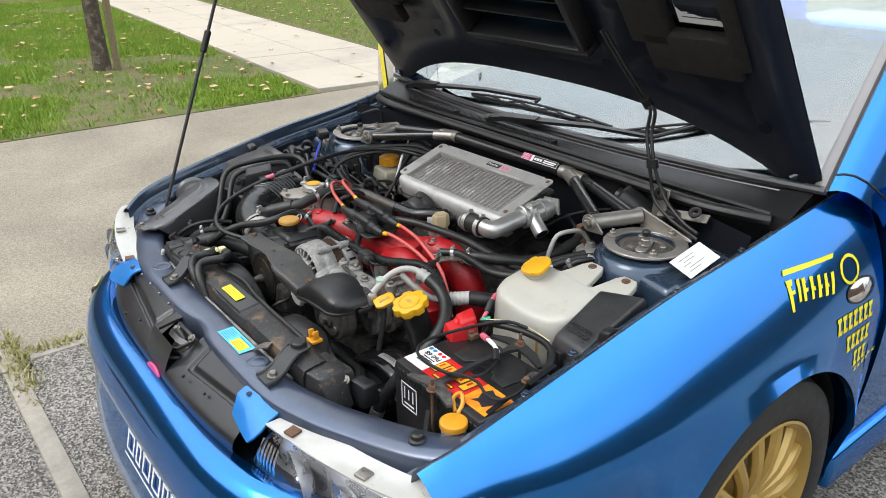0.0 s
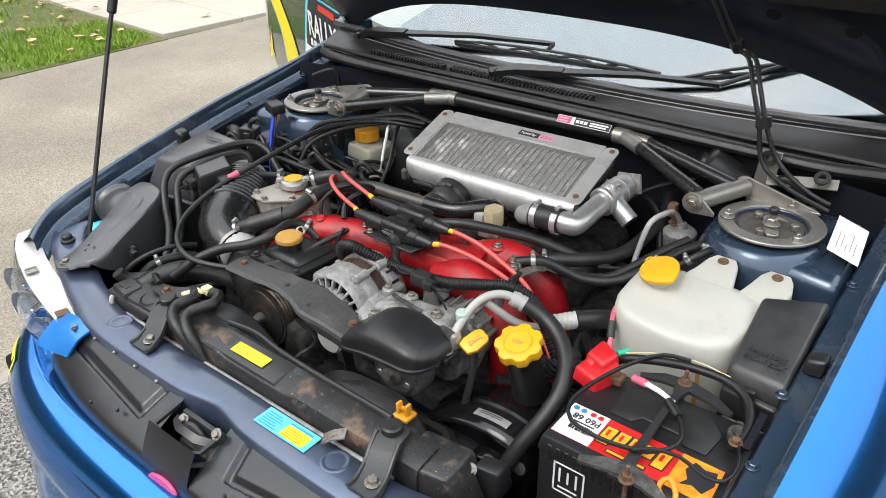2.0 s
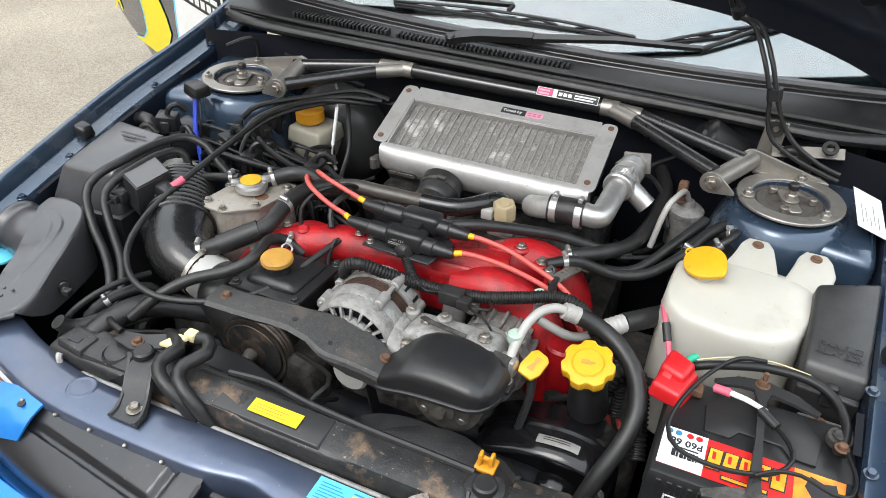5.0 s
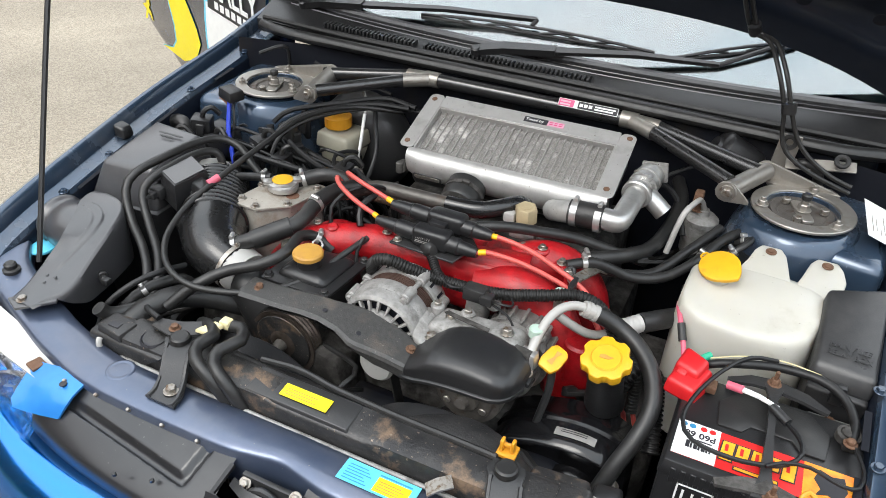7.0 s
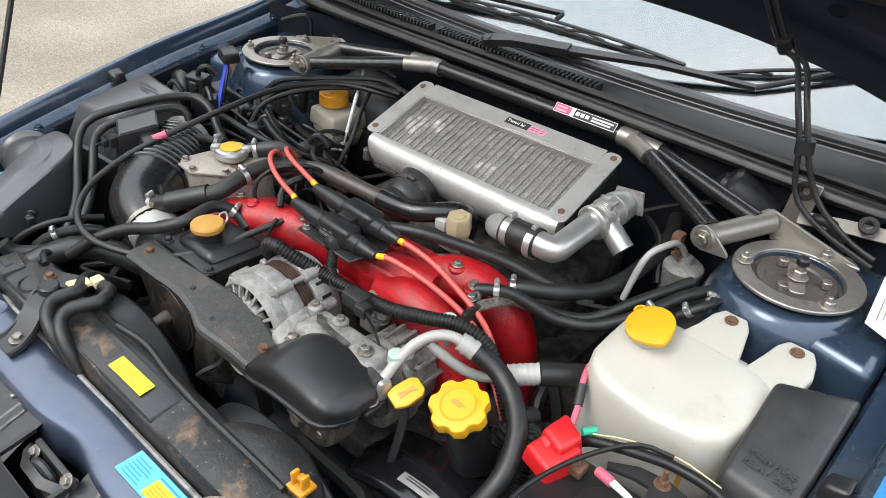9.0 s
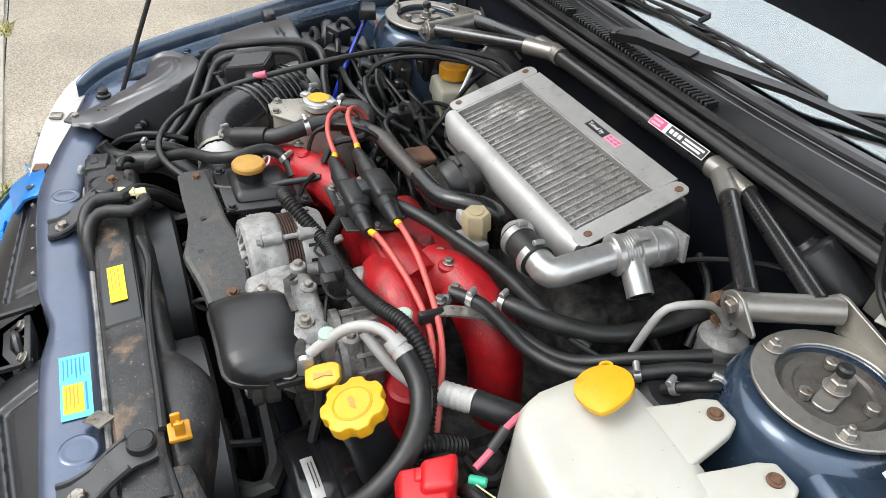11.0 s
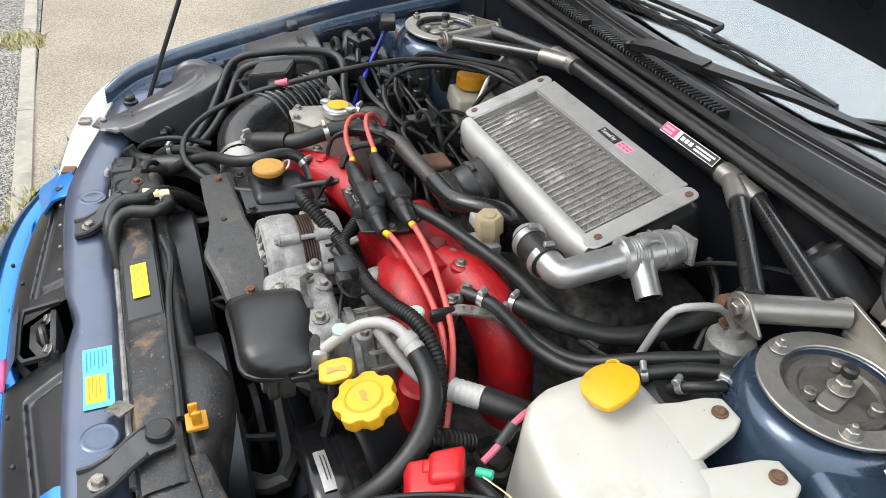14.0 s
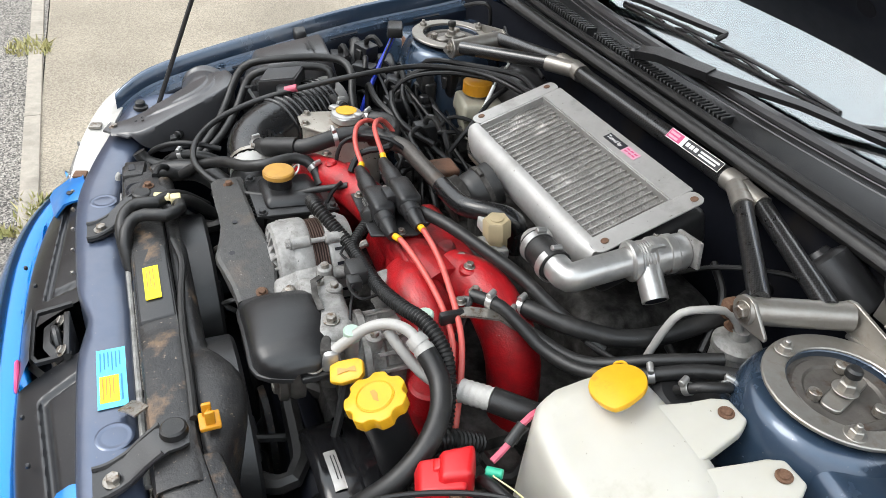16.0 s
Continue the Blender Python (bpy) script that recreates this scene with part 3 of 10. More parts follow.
for k in range(4):
    part("edging_stone", box((-1.3, 0.02 + k * 0.9, -0.1), (-1.24, 0.912 + k * 0.9, 0.007), 0.005), M_KERB, cross)

# verge: grass either side of a slab path
verge_lip = [(-4.34, -9), (-4.34, 2.9), (-30, 4.6), (-30, -9)]
solo("lawn", prism(verge_lip, -0.2, 0.006, 0), M_SOIL, "turf verge with worn soil edge and fallen leaves", "lawn", kind="structure")
solo("lawn_far", prism([(-4.5, 4.42), (-4.4, 30), (-40, 30), (-40, 6.3)], -0.2, 0.015, 0), M_SOIL, "turf lawn beyond the slab path", "lawn", kind="structure")
path = thing("path", (-8, 3.8, 0), "pale concrete slab footpath crossing the grass", "path", kind="structure")
skew = pose(-4.45, 2.93, 0, 0, 0, 176.3)
k = 0
for i in range(26):
    for j in range(2):
        part("slab", box((i * 0.9 + 0.004, -0.72 * (j + 1) + 0.004, -0.1), (i * 0.9 + 0.896, -0.72 * j - 0.004, 0.018 + rng.uniform(0, 0.005)), 0.005, 1, m=skew), M_SLAB, path)

# grass blades as uncountable stuff
def blades(name, count, area, height, mat, label, keep=None, seed=1):
    r = random.Random(seed)
    verts, faces = [], []
    while len(faces) < count:
        px_, py_ = r.uniform(area[0], area[2]), r.uniform(area[1], area[3])
        if keep and not keep(px_, py_):
            continue
        h = height * r.uniform(0.4, 1.2)
        a = r.uniform(0, 6.283)
        w = 0.004 + 0.003 * r.random()
        lx, ly = r.gauss(0, 0.5) * h, r.gauss(0, 0.5) * h
        n = len(verts)
        verts += [(px_ - w * math.cos(a), py_ - w * math.sin(a), 0.0), (px_ + w * math.cos(a), py_ + w * math.sin(a), 0.0), (px_ + lx, py_ + ly, h)]
        faces.append((n, n + 1, n + 2))
    me = bpy.data.meshes.new(name)
    me.from_pydata(verts, [], faces)
    me.materials.append(mat)
    return tagged(new(name, me), label, "grass", kind="stuff")


def near_lawn(u, v):
    edge = 2.85 - (u + 4.34) * 0.066
    if v > edge:
        return False
    n = noise.noise((u * 1.3, v * 1.3, 0.5))
    bare = math.exp(-max(0.0, -4.34 - u) / 0.35) + 1.1 * math.exp(-((u + 6.5) ** 2 + (v - 1.9) ** 2) / 0.9) + 0.5 * math.exp(-max(0, edge - v) / 0.2)
    return rng.random() < max(0.04, min(1.0, 0.9 - 0.95 * bare + 1.7 * n))


blades("grass", 260000, (-14, -0.5, -4.36, 3.5), 0.045, M_GRASS, "short green lawn grass with bare patches", near_lawn, 2)
blades("grass_far", 60000, (-16, 4.3, -4.5, 9.0), 0.05, M_GRASS, "short green lawn grass beyond the path", lambda u, v: v > 4.45 - (u + 4.5) * 0.066, 3)
blades("weeds", 200, (-3.0, -0.2, -2.72, -0.02), 0.04, M_DRYGRASS, "tuft of yellow-green weeds growing in the edging joint", lambda u, v: (u + 2.86) ** 2 + (v + 0.1) ** 2 < 0.012, 5)
blades("dry_weeds", 800, (-1.5, -0.13, -0.9, 0.26), 0.03, M_DRYGRASS, "dry straw-coloured weeds along the edging", lambda u, v: rng.random() < math.exp(-((v + 0.03) / 0.03) ** 2 - max(0.0, abs(u + 1.24) - 0.16) / 0.05) + 0.8 * math.exp(-((u + 1.29) / 0.022) ** 2 - max(0.0, v - 0.16) / 0.05), 6)


def leaf_litter():
    r = random.Random(9)
    verts, faces = [], []
    for _ in range(520):
        u, v = r.uniform(-12, -4.4), r.uniform(-0.3, 6.5)
        if 2.9 < v + (u + 4.34) * 0.066 < 4.4 and r.random() < 0.8:
            continue
        s, a = r.uniform(0.02, 0.055), r.uniform(0, 6.28)
        n = len(verts)
        for k in range(7):
            b = 2 * math.pi * k / 7
            q = s * (1.0 if k % 2 else 0.62) * (1 + 0.3 * r.random())
            verts.append((u + q * math.cos(a + b), v + 0.75 * q * math.sin(a + b), 0.035 + 0.12 * s * r.random() + 0.14 * s * math.cos(2 * b)))
        faces.append(tuple(range(n, n + 7)))
    me = bpy.data.meshes.new("leaf_litter")
    me.from_pydata(verts, [], faces)
    me.materials.append(M_LEAF)
    tagged(new("leaf_litter", me), "scattered dry brown fallen leaves on the grass", "leaves", kind="stuff")


leaf_litter()


def young_tree():
    t = thing("tree", (-6.62, 1.72, 0), "young street tree with grey-brown bark trunk", "tree")
    line = smooth_line([(-6.62, 1.72, -0.05), (-6.62, 1.72, 0.05), (-6.63, 1.72, 0.8), (-6.6, 1.74, 2.0), (-6.62, 1.7, 3.2)], 0.1)
    part("trunk", sweep(line, [0.095 - 0.012 * min(1, i / 4) - 0.0012 * i for i in range(len(line))], 14), M_BARK, t)
    r = random.Random(11)
    limbs, leaves_v, leaves_f = [], [], []
    for k in range(9):
        a = k * 2.4
        base = Vector((-6.62, 1.7, 2.1 + 0.12 * k))
        tip = base + Vector((math.cos(a) * r.uniform(0.8, 1.5), math.sin(a) * r.uniform(0.8, 1.5), r.uniform(0.7, 1.7)))
        ln = smooth_line([base, base.lerp(tip, 0.5) + Vector((0, 0, -0.1)), tip], 0.15)
        limbs.append(sweep(ln, [0.045 * (1 - 0.75 * i / len(ln)) for i in range(len(ln))], 7))
        for _ in range(260):
            q = base.lerp(tip, r.uniform(0.35, 1.1)) + Vector((r.gauss(0, 0.28), r.gauss(0, 0.28), r.gauss(0, 0.22)))
            s, n = r.uniform(0.03, 0.06), len(leaves_v)
            d1, d2 = Vector((r.gauss(0, 1), r.gauss(0, 1), r.gauss(0, 1))).normalized() * s, Vector((r.gauss(0, 1), r.gauss(0, 1), r.gauss(0, 1))).normalized() * s * 0.6
            leaves_v += [q - d1, q + d2, q + d1, q - d2]
            leaves_f.append((n, n + 1, n + 2, n + 3))
    part("limbs", join(*limbs), M_BARK, t)
    me = bpy.data.meshes.new("crown")
    me.from_pydata(leaves_v, [], leaves_f)
    me.materials.append(M_FOLIAGE)
    crown = new("crown", me)
    crown.parent, crown.matrix_parent_inverse = t, Matrix.Translation(-t.location)
    st = thing("tree_stake", (-6.45, 1.86, 0), "round weathered timber stake beside the tree", "stake")
    part("post", disc((-6.5, 1.83, -0.1), (0, 0, 1), 0.034, 1.7, 0.006, 14), M_STAKE, st)
    part("strap", band([(-6.5, 1.8, 1.5), (-6.5, 1.7, 1.5), (-6.62, 1.6, 1.5)], 0.03, 0.004, (0, 0, 1)), M_RUBBER, st)


young_tree()

# unseen plain walls, added so the car's paint reflects something dark
for nm, lo, hi in (("reflection_wall_west", (-21.2, -25, -0.3), (-20.8, 40, 11.0)), ("reflection_wall_east", (9.0, -9, -0.3), (9.4, 16, 3.6)), ("reflection_wall_south", (-12, -9.4, -0.3), (9.0, -9.0, 4.5))):
    solo(nm, box(lo, hi, 0.01), M_BACKWALL, "unseen plain brown brick wall added to darken the car's reflections", "wall", kind="structure")

# ---- the car's body ----
car = thing("car", (0, 0.97, 0), "metallic blue rally-style saloon with its bonnet propped open", "car")

RIDGE_X = [(0.2, 0.6), (0.28, 0.67), (0.36, 0.702), (0.53, 0.71), (0.8, 0.716), (1.02, 0.722), (1.2, 0.73), (1.36, 0.738)]
RIDGE_Z = [(0.2, 0.64), (0.27, 0.66), (0.3, 0.682), (0.36, 0.71), (0.46, 0.737), (0.56, 0.76), (0.8, 0.81), (1.02, 0.841), (1.2, 0.874), (1.36, 0.897)]
OUTER_X = [(0.2, 0.66), (0.28, 0.725), (0.35, 0.765), (0.5, 0.812), (0.7, 0.838), (1.0, 0.848), (1.36, 0.845)]
AXLE_Y, AXLE_Z, ARCH = 0.985, 0.295, 0.335


LEAN0, LEAN1 = radians(34), radians(73)


def wing_drop(t):
    """Share of the wing's height lost at t (0 to 1) down its curved flank."""
    return 0.9 * (math.cos(LEAN0) - math.cos(LEAN0 + t * (LEAN1 - LEAN0))) / (math.cos(LEAN0) - math.cos(LEAN1))


def wing_out(t):
    """Share of the wing's width reached at t down its curved flank."""
    return (math.sin(LEAN0 + t * (LEAN1 - LEAN0)) - math.sin(LEAN0)) / (math.sin(LEAN1) - math.sin(LEAN0))


def wing_skirt(y, t):
    """How far the wing stands out below its curved flank, t from its foot (0) to the lower edge (1)."""
    return 0.018 * t - (0.0 if abs(y - AXLE_Y) < ARCH else 0.04) * t * t


def fender(s):
    """A front wing: inner gutter, ridge, bulged side, wheel arch. s: +1 or -1, the side."""
    ys = [0.285 + 1.075 * i / 60 for i in range(61)]
    grid = []
    for y in ys:
        xr, zr, xo = lerp_table(RIDGE_X, y), lerp_table(RIDGE_Z, y), lerp_table(OUTER_X, y)
        low = lerp_table([(0.28, 0.645), (0.33, 0.62), (0.4, 0.55), (0.45, 0.5)], y) if y < 0.62 else 0.24
        dy = abs(y - AXLE_Y)
        if dy < ARCH:
            low = max(low, AXLE_Z + math.sqrt(ARCH * ARCH - dy * dy))
        flare = 0.006 * math.exp(-((dy - ARCH) / 0.15) ** 2) if dy < ARCH + 0.2 else 0
        prof = [(xr - 0.043, zr - 0.045), (xr - 0.039, zr - 0.036), (xr - 0.018, zr - 0.034), (xr - 0.011, zr - 0.03), (xr - 0.008, zr - 0.006), (xr - 0.003, zr - 0.001), (xr + 0.004, zr)]
        for k in range(1, 11):
            prof.append((xr + 0.004 + (xo - xr - 0.004) * wing_out(k / 10), zr - wing_drop(k / 10) * (zr - 0.63)))
        z1 = prof[-1][1]
        for k in range(1, 7):
            t = k / 6
            prof.append((xo + flare * t + wing_skirt(y, t), z1 + (low - z1) * t))
        prof.append((prof[-1][0] - 0.018, low + 0.002))
        grid.append([(s * a, y, b) for a, b in prof])
    # ridge lip goes with the navy gutter: a dark bonnet reflection as colour
    return sheet([row[6:] for row in grid], 0.0), sheet([row[:7] for row in grid], 0.0)


for s in (1, -1):
    skin, gutter = fender(s)
    wing = part("front_wing", skin, M_BLUE, car, angle=50)
    part("wing_gutter", gutter, M_BAY, wing, "dark blue wing gutter, its lip navy for the mirrored bonnet", 50)


def wheel_arch_liner(s):
    pts = []
    for k in range(25):
        a = math.pi * k / 24
        pts.append((AXLE_Y - ARCH * 1.0 * math.cos(a), AXLE_Z + (ARCH) * math.sin(a)))
    return sheet([[(s * x, y, z) for y, z in pts] for x in (0.825, 0.6, 0.59)], 0.0)


def wheel(s):
    w = part("wheel", lathe([(0.2, -0.09), (0.295, -0.09), (0.306, -0.075), (0.308, 0.0), (0.306, 0.06), (0.298, 0.08), (0.27, 0.092), (0.225, 0.088), (0.216, 0.08), (0.205, 0.02), (0.2, -0.09)], (s * 0.755, AXLE_Y, AXLE_Z), (s, 0, 0), 56), M_TYRE, car, "black low-profile tyre on a gold wheel")
    part("rim", lathe([(0.205, -0.08), (0.214, 0.075), (0.218, 0.086), (0.212, 0.088), (0.203, 0.078), (0.197, 0.06), (0.19, 0.02), (0.185, -0.06)], (s * 0.755, AXLE_Y, AXLE_Z), (s, 0, 0), 56), M_GOLD, w, "gold painted rim")
    hubm = Matrix.Translation((s * 0.755, AXLE_Y, AXLE_Z)) @ Vector((0, 0, 1)).rotation_difference(Vector((s, 0, 0))).to_matrix().to_4x4()
    for k in range(16):
        a = 2 * math.pi * k / 16
        d = Vector((math.cos(a), math.sin(a), 0))
        p = [d * 0.045 + Vector((0, 0, 0.06)), d * 0.11 + Vector((0, 0, 0.072)), d * 0.165 + Vector((0, 0, 0.066)), d * 0.202 + Vector((0, 0, 0.056))]
        side = d.cross(Vector((0, 0, 1)))
        line = smooth_line(p, 0.02)
        n = len(line)
        part("spoke", moved(sweep(line, [0.0115 + 0.005 * (i / n) for i in range(n)], 8, True, 1.1), hubm), M_GOLD, w)
    part("hub", moved(lathe([(0.0, 0.085), (0.03, 0.085), (0.034, 0.08), (0.055, 0.068), (0.06, 0.05), (0.06, -0.03), (0, -0.03)], seg=28), hubm), M_GOLD, w)
    part("brake_disc", moved(disc((0, 0, 0.0), (0, 0, 1), 0.14, 0.02, 0.002, 40), hubm), M_BOLT, w)
    # near-black disc, coloured for the shade behind the spokes
    part("inner_barrel", moved(disc((0, 0, -0.085), (0, 0, 1), 0.2, 0.03, 0.002, 40), hubm), M_SHADEBLACK, w)


for s in (1, -1):
    part("wheel_arch_liner", wheel_arch_liner(s), M_PLASTIC, car)
    wheel(s)
for s in (1, -1):
    part("rear_tyre", disc((s * 0.66, 3.5, 0.3), (s, 0, 0), 0.308, 0.17, 0.02, 40), M_TYRE, car)


def nose(x):
    return 0.05 + 0.225 * (abs(x) / 0.7) ** 4.0


def bumper():
    """The front bumper skin: swept round the nose."""
    xs = [-0.8 + 1.6 * i / 64 for i in range(65)]
    grid = []
    for x in xs:
        y0 = nose(x)
        top = 0.565
        prof = [(y0 + 0.085, top - 0.012), (y0 + 0.07, top - 0.004), (y0 + 0.055, top), (y0 + 0.04, top - 0.006), (y0 + 0.026, top - 0.018), (y0 + 0.014, top - 0.036), (y0 + 0.006, top - 0.058), (y0 + 0.001, top - 0.085), (y0, top - 0.11), (y0 + 0.004, top - 0.128), (y0 + 0.012, top - 0.14), (y0 + 0.01, top - 0.155), (y0 + 0.002, top - 0.185), (y0 - 0.006, top - 0.235), (y0 - 0.012, top - 0.3), (y0 - 0.008, top - 0.36), (y0 + 0.004, top - 0.385)]
        nx, ny = 0.0, 1.0
        if abs(x) > 0.01:
            slope = 0.225 * 4.0 / 0.7 * (abs(x) / 0.7) ** 3.0
            nx, ny = -math.copysign(slope, x) / math.hypot(1, slope), 1 / math.hypot(1, slope)
        grid.append([(x + (yy - y0) * nx, y0 + (yy - y0) * ny, zz) for yy, zz in prof])
    return sheet(grid, 0.0)


bump = part("front_bumper", bumper(), M_BLUE, car, angle=60)
for s in (1, -1):
    part("bumper_corner", sheet([[(s * lerp_table([(0, 0.795), (1, 0.83)], k / 8), 0.36 + 0.29 * k / 8, z) for z in (0.2, 0.35, 0.45, 0.52, 0.56)] for k in range(9)], 0.0), M_BLUE, car, angle=60)


BUMPER_IN = [(0.18, 0.004), (0.205, -0.008), (0.265, -0.012), (0.33, -0.006), (0.38, 0.002), (0.41, 0.01), (0.425, 0.012), (0.437, 0.004), (0.455, 0.0), (0.48, 0.001), (0.507, 0.006), (0.529, 0.014), (0.547, 0.026), (0.559, 0.04), (0.565, 0.055)]


def on_bumper(u, z):
    slope = 0.225 * 4.0 / 0.7 * (abs(u) / 0.7) ** 3.0
    k = 1 / math.hypot(1, slope)
    d = lerp_table(BUMPER_IN, z) - 0.003
    return (u - math.copysign(slope * k * d, u), nose(u) + k * d, z + 0.0008)


def bumper_patch(u0, u1, z0, z1, n=8):
    return sheet([[on_bumper(u0 + (u1 - u0) * i / n, z0 + (z1 - z0) * j / 4) for j in range(5)] for i in range(n + 1)], 0.0)


# white script on the bumper, as plain shapes, with an underline
for u, w in ((-0.05, 0.045), (0.006, 0.03), (0.048, 0.045), (0.104, 0.045), (0.16, 0.03), (0.2, 0.02), (0.23, 0.045)):
    part("emblem_shape", join(bumper_patch(u, u + w, 0.412, 0.419), bumper_patch(u, u + 0.008, 0.372, 0.412), bumper_patch(u + w - 0.008, u + w, 0.372, 0.412), bumper_patch(u, u + w, 0.372, 0.379)), M_WHITE, bump)
part("emblem_shape", bumper_patch(-0.06, 0.3, 0.354, 0.361, 16), M_WHITE, bump)
# yellow rectangle outline on the corner of the bumper
yt = [bumper_patch(-0.51, -0.498, 0.425, 0.55, 2), bumper_patch(-0.56, -0.51, 0.425, 0.437), bumper_patch(-0.56, -0.51, 0.538, 0.55), bumper_patch(-0.572, -0.56, 0.425, 0.55, 2)]
part("yellow_tape", join(*yt), M_YELLOW, bump)


LENS_Y = [(0.34, 0.16), (0.36, 0.158), (0.436, 0.166), (0.56, 0.186), (0.7, 0.228), (0.76, 0.262), (0.79, 0.29)]


def headlamp(s):
    """A wrap-round lamp: pale housing, chrome bowls behind a moulded clear lens."""
    n = 24
    xs = [0.375 + 0.385 * i / n for i in range(n + 1)]
    def top_edge(x, back=0.0):
        return (s * x, lerp_table(LENS_Y, x) + 0.045 + back, 0.622 + 0.026 * (x - 0.375) / 0.385)
    lamp = part("headlamp", sheet([[top_edge(x, -0.014), top_edge(x, -0.002), top_edge(x, 0.014), (s * x, lerp_table(LENS_Y, x) + 0.082, 0.63 + 0.022 * (x - 0.375) / 0.385), (s * x, lerp_table(LENS_Y, x) + 0.085, 0.6)] for x in xs], 0.003), M_CREAM, car, "clear wrap-round headlamp with pale housing", 60)
    rows = []
    for x in xs:
        yl, zt = lerp_table(LENS_Y, x), top_edge(x)[2]
        tip = min(1.0, (x - 0.36) / 0.03)
        rows.append([(s * x, yl + 0.045 * (1 - math.cos(a)) - 0.004 * math.sin(a * 2), 0.525 + (zt - 0.525) * (0.5 + 0.5 * tip) * (math.sin(a) * 0.75 + 0.25 * a / (math.pi / 2))) for a in (k / 10 * math.pi / 2 for k in range(11))])
    part("lens", sheet(rows, 0.0025), M_LENS, lamp, "", 80).visible_shadow = False
    back = [[(p[0], p[1] + 0.026, p[2] - 0.006) for p in r] for r in rows]
    part("inner_panel", sheet([[(p[0], p[1] + 0.016 * math.sin((p[0] * s - 0.375) / 0.385 * math.pi * 2) ** 2 * math.sin(k / 6 * math.pi), p[2]) for k, p in enumerate(r[:9])] for r in [[(q[0], q[1] + 0.018, q[2]) for q in w_] for w_ in back]], 0.0), M_SILVER, lamp, "silvered reflectors", 60)
    part("inner_shelf", sheet([[(p[0], p[1] - 0.012, p[2] - 0.002) for k, p in enumerate(r[8:])] for r in back[2:]], 0.0), M_SILVER, lamp, "white moulded shelf above the reflectors", 60)
    for x in (0.47, 0.585, 0.69):
        part("bowl", lathe([(0.05, 0.0), (0.048, 0.004), (0.042, 0.013), (0.032, 0.021), (0.02, 0.026), (0.008, 0.028), (0.0, 0.028)], (s * x, lerp_table(LENS_Y, x) + 0.022, 0.565), (s * 0.25, 1, 0.1), 28), M_SILVER, lamp)
        part("bulb_tip", lathe([(0.0, 0.0), (0.006, 0.002), (0.008, 0.008), (0.008, 0.026)], (s * x, lerp_table(LENS_Y, x) + 0.02, 0.565), (s * 0.25, 1, 0.1), 16), M_LAMP, lamp)
    for k in range(6):
        x = 0.38 + 0.009 * k
        part("lens_rib", tube([(s * x, lerp_table(LENS_Y, x) + 0.012, 0.535), (s * x, lerp_table(LENS_Y, x) + 0.01, 0.57), (s * x, lerp_table(LENS_Y, x) + 0.024, 0.6)], 0.002, 6), M_LAMP, lamp)
    for x in (0.43, 0.6):
        part("clip", box((-0.011, -0.014, 0), (0.011, 0.008, 0.005), 0.0015, m=pose(s * x, lerp_table(LENS_Y, x) + 0.05, top_edge(x)[2] + 0.001, 0, 0, s * 14)), M_BOLT if x > 0.5 else M_RUSTBOLT, lamp)
    part("lug", join(box((s * 0.69 - 0.012, 0.295, 0.652), (s * 0.69 + 0.012, 0.315, 0.66), 0.003), disc((s * 0.69, 0.305, 0.658), (0, 0, 1), 0.005, 0.004, 0.001, 12)), M_CREAM, lamp)
    part("indicator", sheet([[(s * (0.762 + 0.05 * i / 6), 0.27 + 0.11 * i / 6 + 0.012 * (k / 4) ** 2, 0.56 + 0.075 * k / 4 * (1 - 0.35 * i / 6)) for k in range(5)] for i in range(7)], 0.002), M_LENS, lamp)
    return lamp


for s in (1, -1):
    headlamp(s)

# under-lamp blue panel between lamp and bumper
for s in (1, -1):
    part("lamp_trim", sheet([[(s * (0.34 + 0.45 * i / 10), lerp_table(LENS_Y, 0.34 + 0.45 * i / 10) + 0.004 * (z > 0.51), z) for z in (0.48, 0.535)] for i in range(11)], 0.006), M_BLUE, car)


# ---- slam panel, bay floor and walls ----
def cross_member():
    """The painted panel across the nose, bent back to the wings."""
    c = [(-0.7, 0.4, 0.672), (-0.64, 0.345, 0.662), (-0.58, 0.318, 0.655), (-0.5, 0.29, 0.648), (-0.42, 0.265, 0.644), (-0.3, 0.243, 0.642), (-0.06, 0.243, 0.642), (0.0, 0.244, 0.642), (0.06, 0.243, 0.642), (0.3, 0.243, 0.642), (0.42, 0.265, 0.646), (0.5, 0.29, 0.653), (0.58, 0.318, 0.662), (0.64, 0.345, 0.67), (0.7, 0.4, 0.682)]
    line = smooth_line(c, 0.02)
    grid = []
    for i, q in enumerate(line):
        d = (line[min(i + 1, len(line) - 1)] - line[max(i - 1, 0)]).normalized()
        n = Vector((-d.y, d.x, 0))
        pinch = 0.012 * math.exp(-(q.x / 0.05) ** 2)
        prof = [(-0.038 + pinch, -0.06), (-0.036 + pinch, -0.006), (-0.032 + pinch, 0.0), (-0.012, 0.003), (0.012, 0.003), (0.028, 0.0), (0.031, -0.005), (0.033, -0.03)]
        grid.append([q + n * a + Vector((0, 0, b)) for a, b in prof])
    return sheet(grid, 0.0)


member = part("slam_panel", cross_member(), M_SLAM, car, "dusty dark blue painted slam panel", angle=60)
for x_, y_ in ((-0.3, 0.25), (0.225, 0.248)):
    part("pressed_dimple", lathe([(0.0, 0.0006), (0.013, 0.0006), (0.0155, 0.0002), (0.0175, 0.0012), (0.0195, 0.001), (0.0215, 0.0)], (x_, y_, 0.6448), (0, 0, 1), 24), M_SLAM, member)
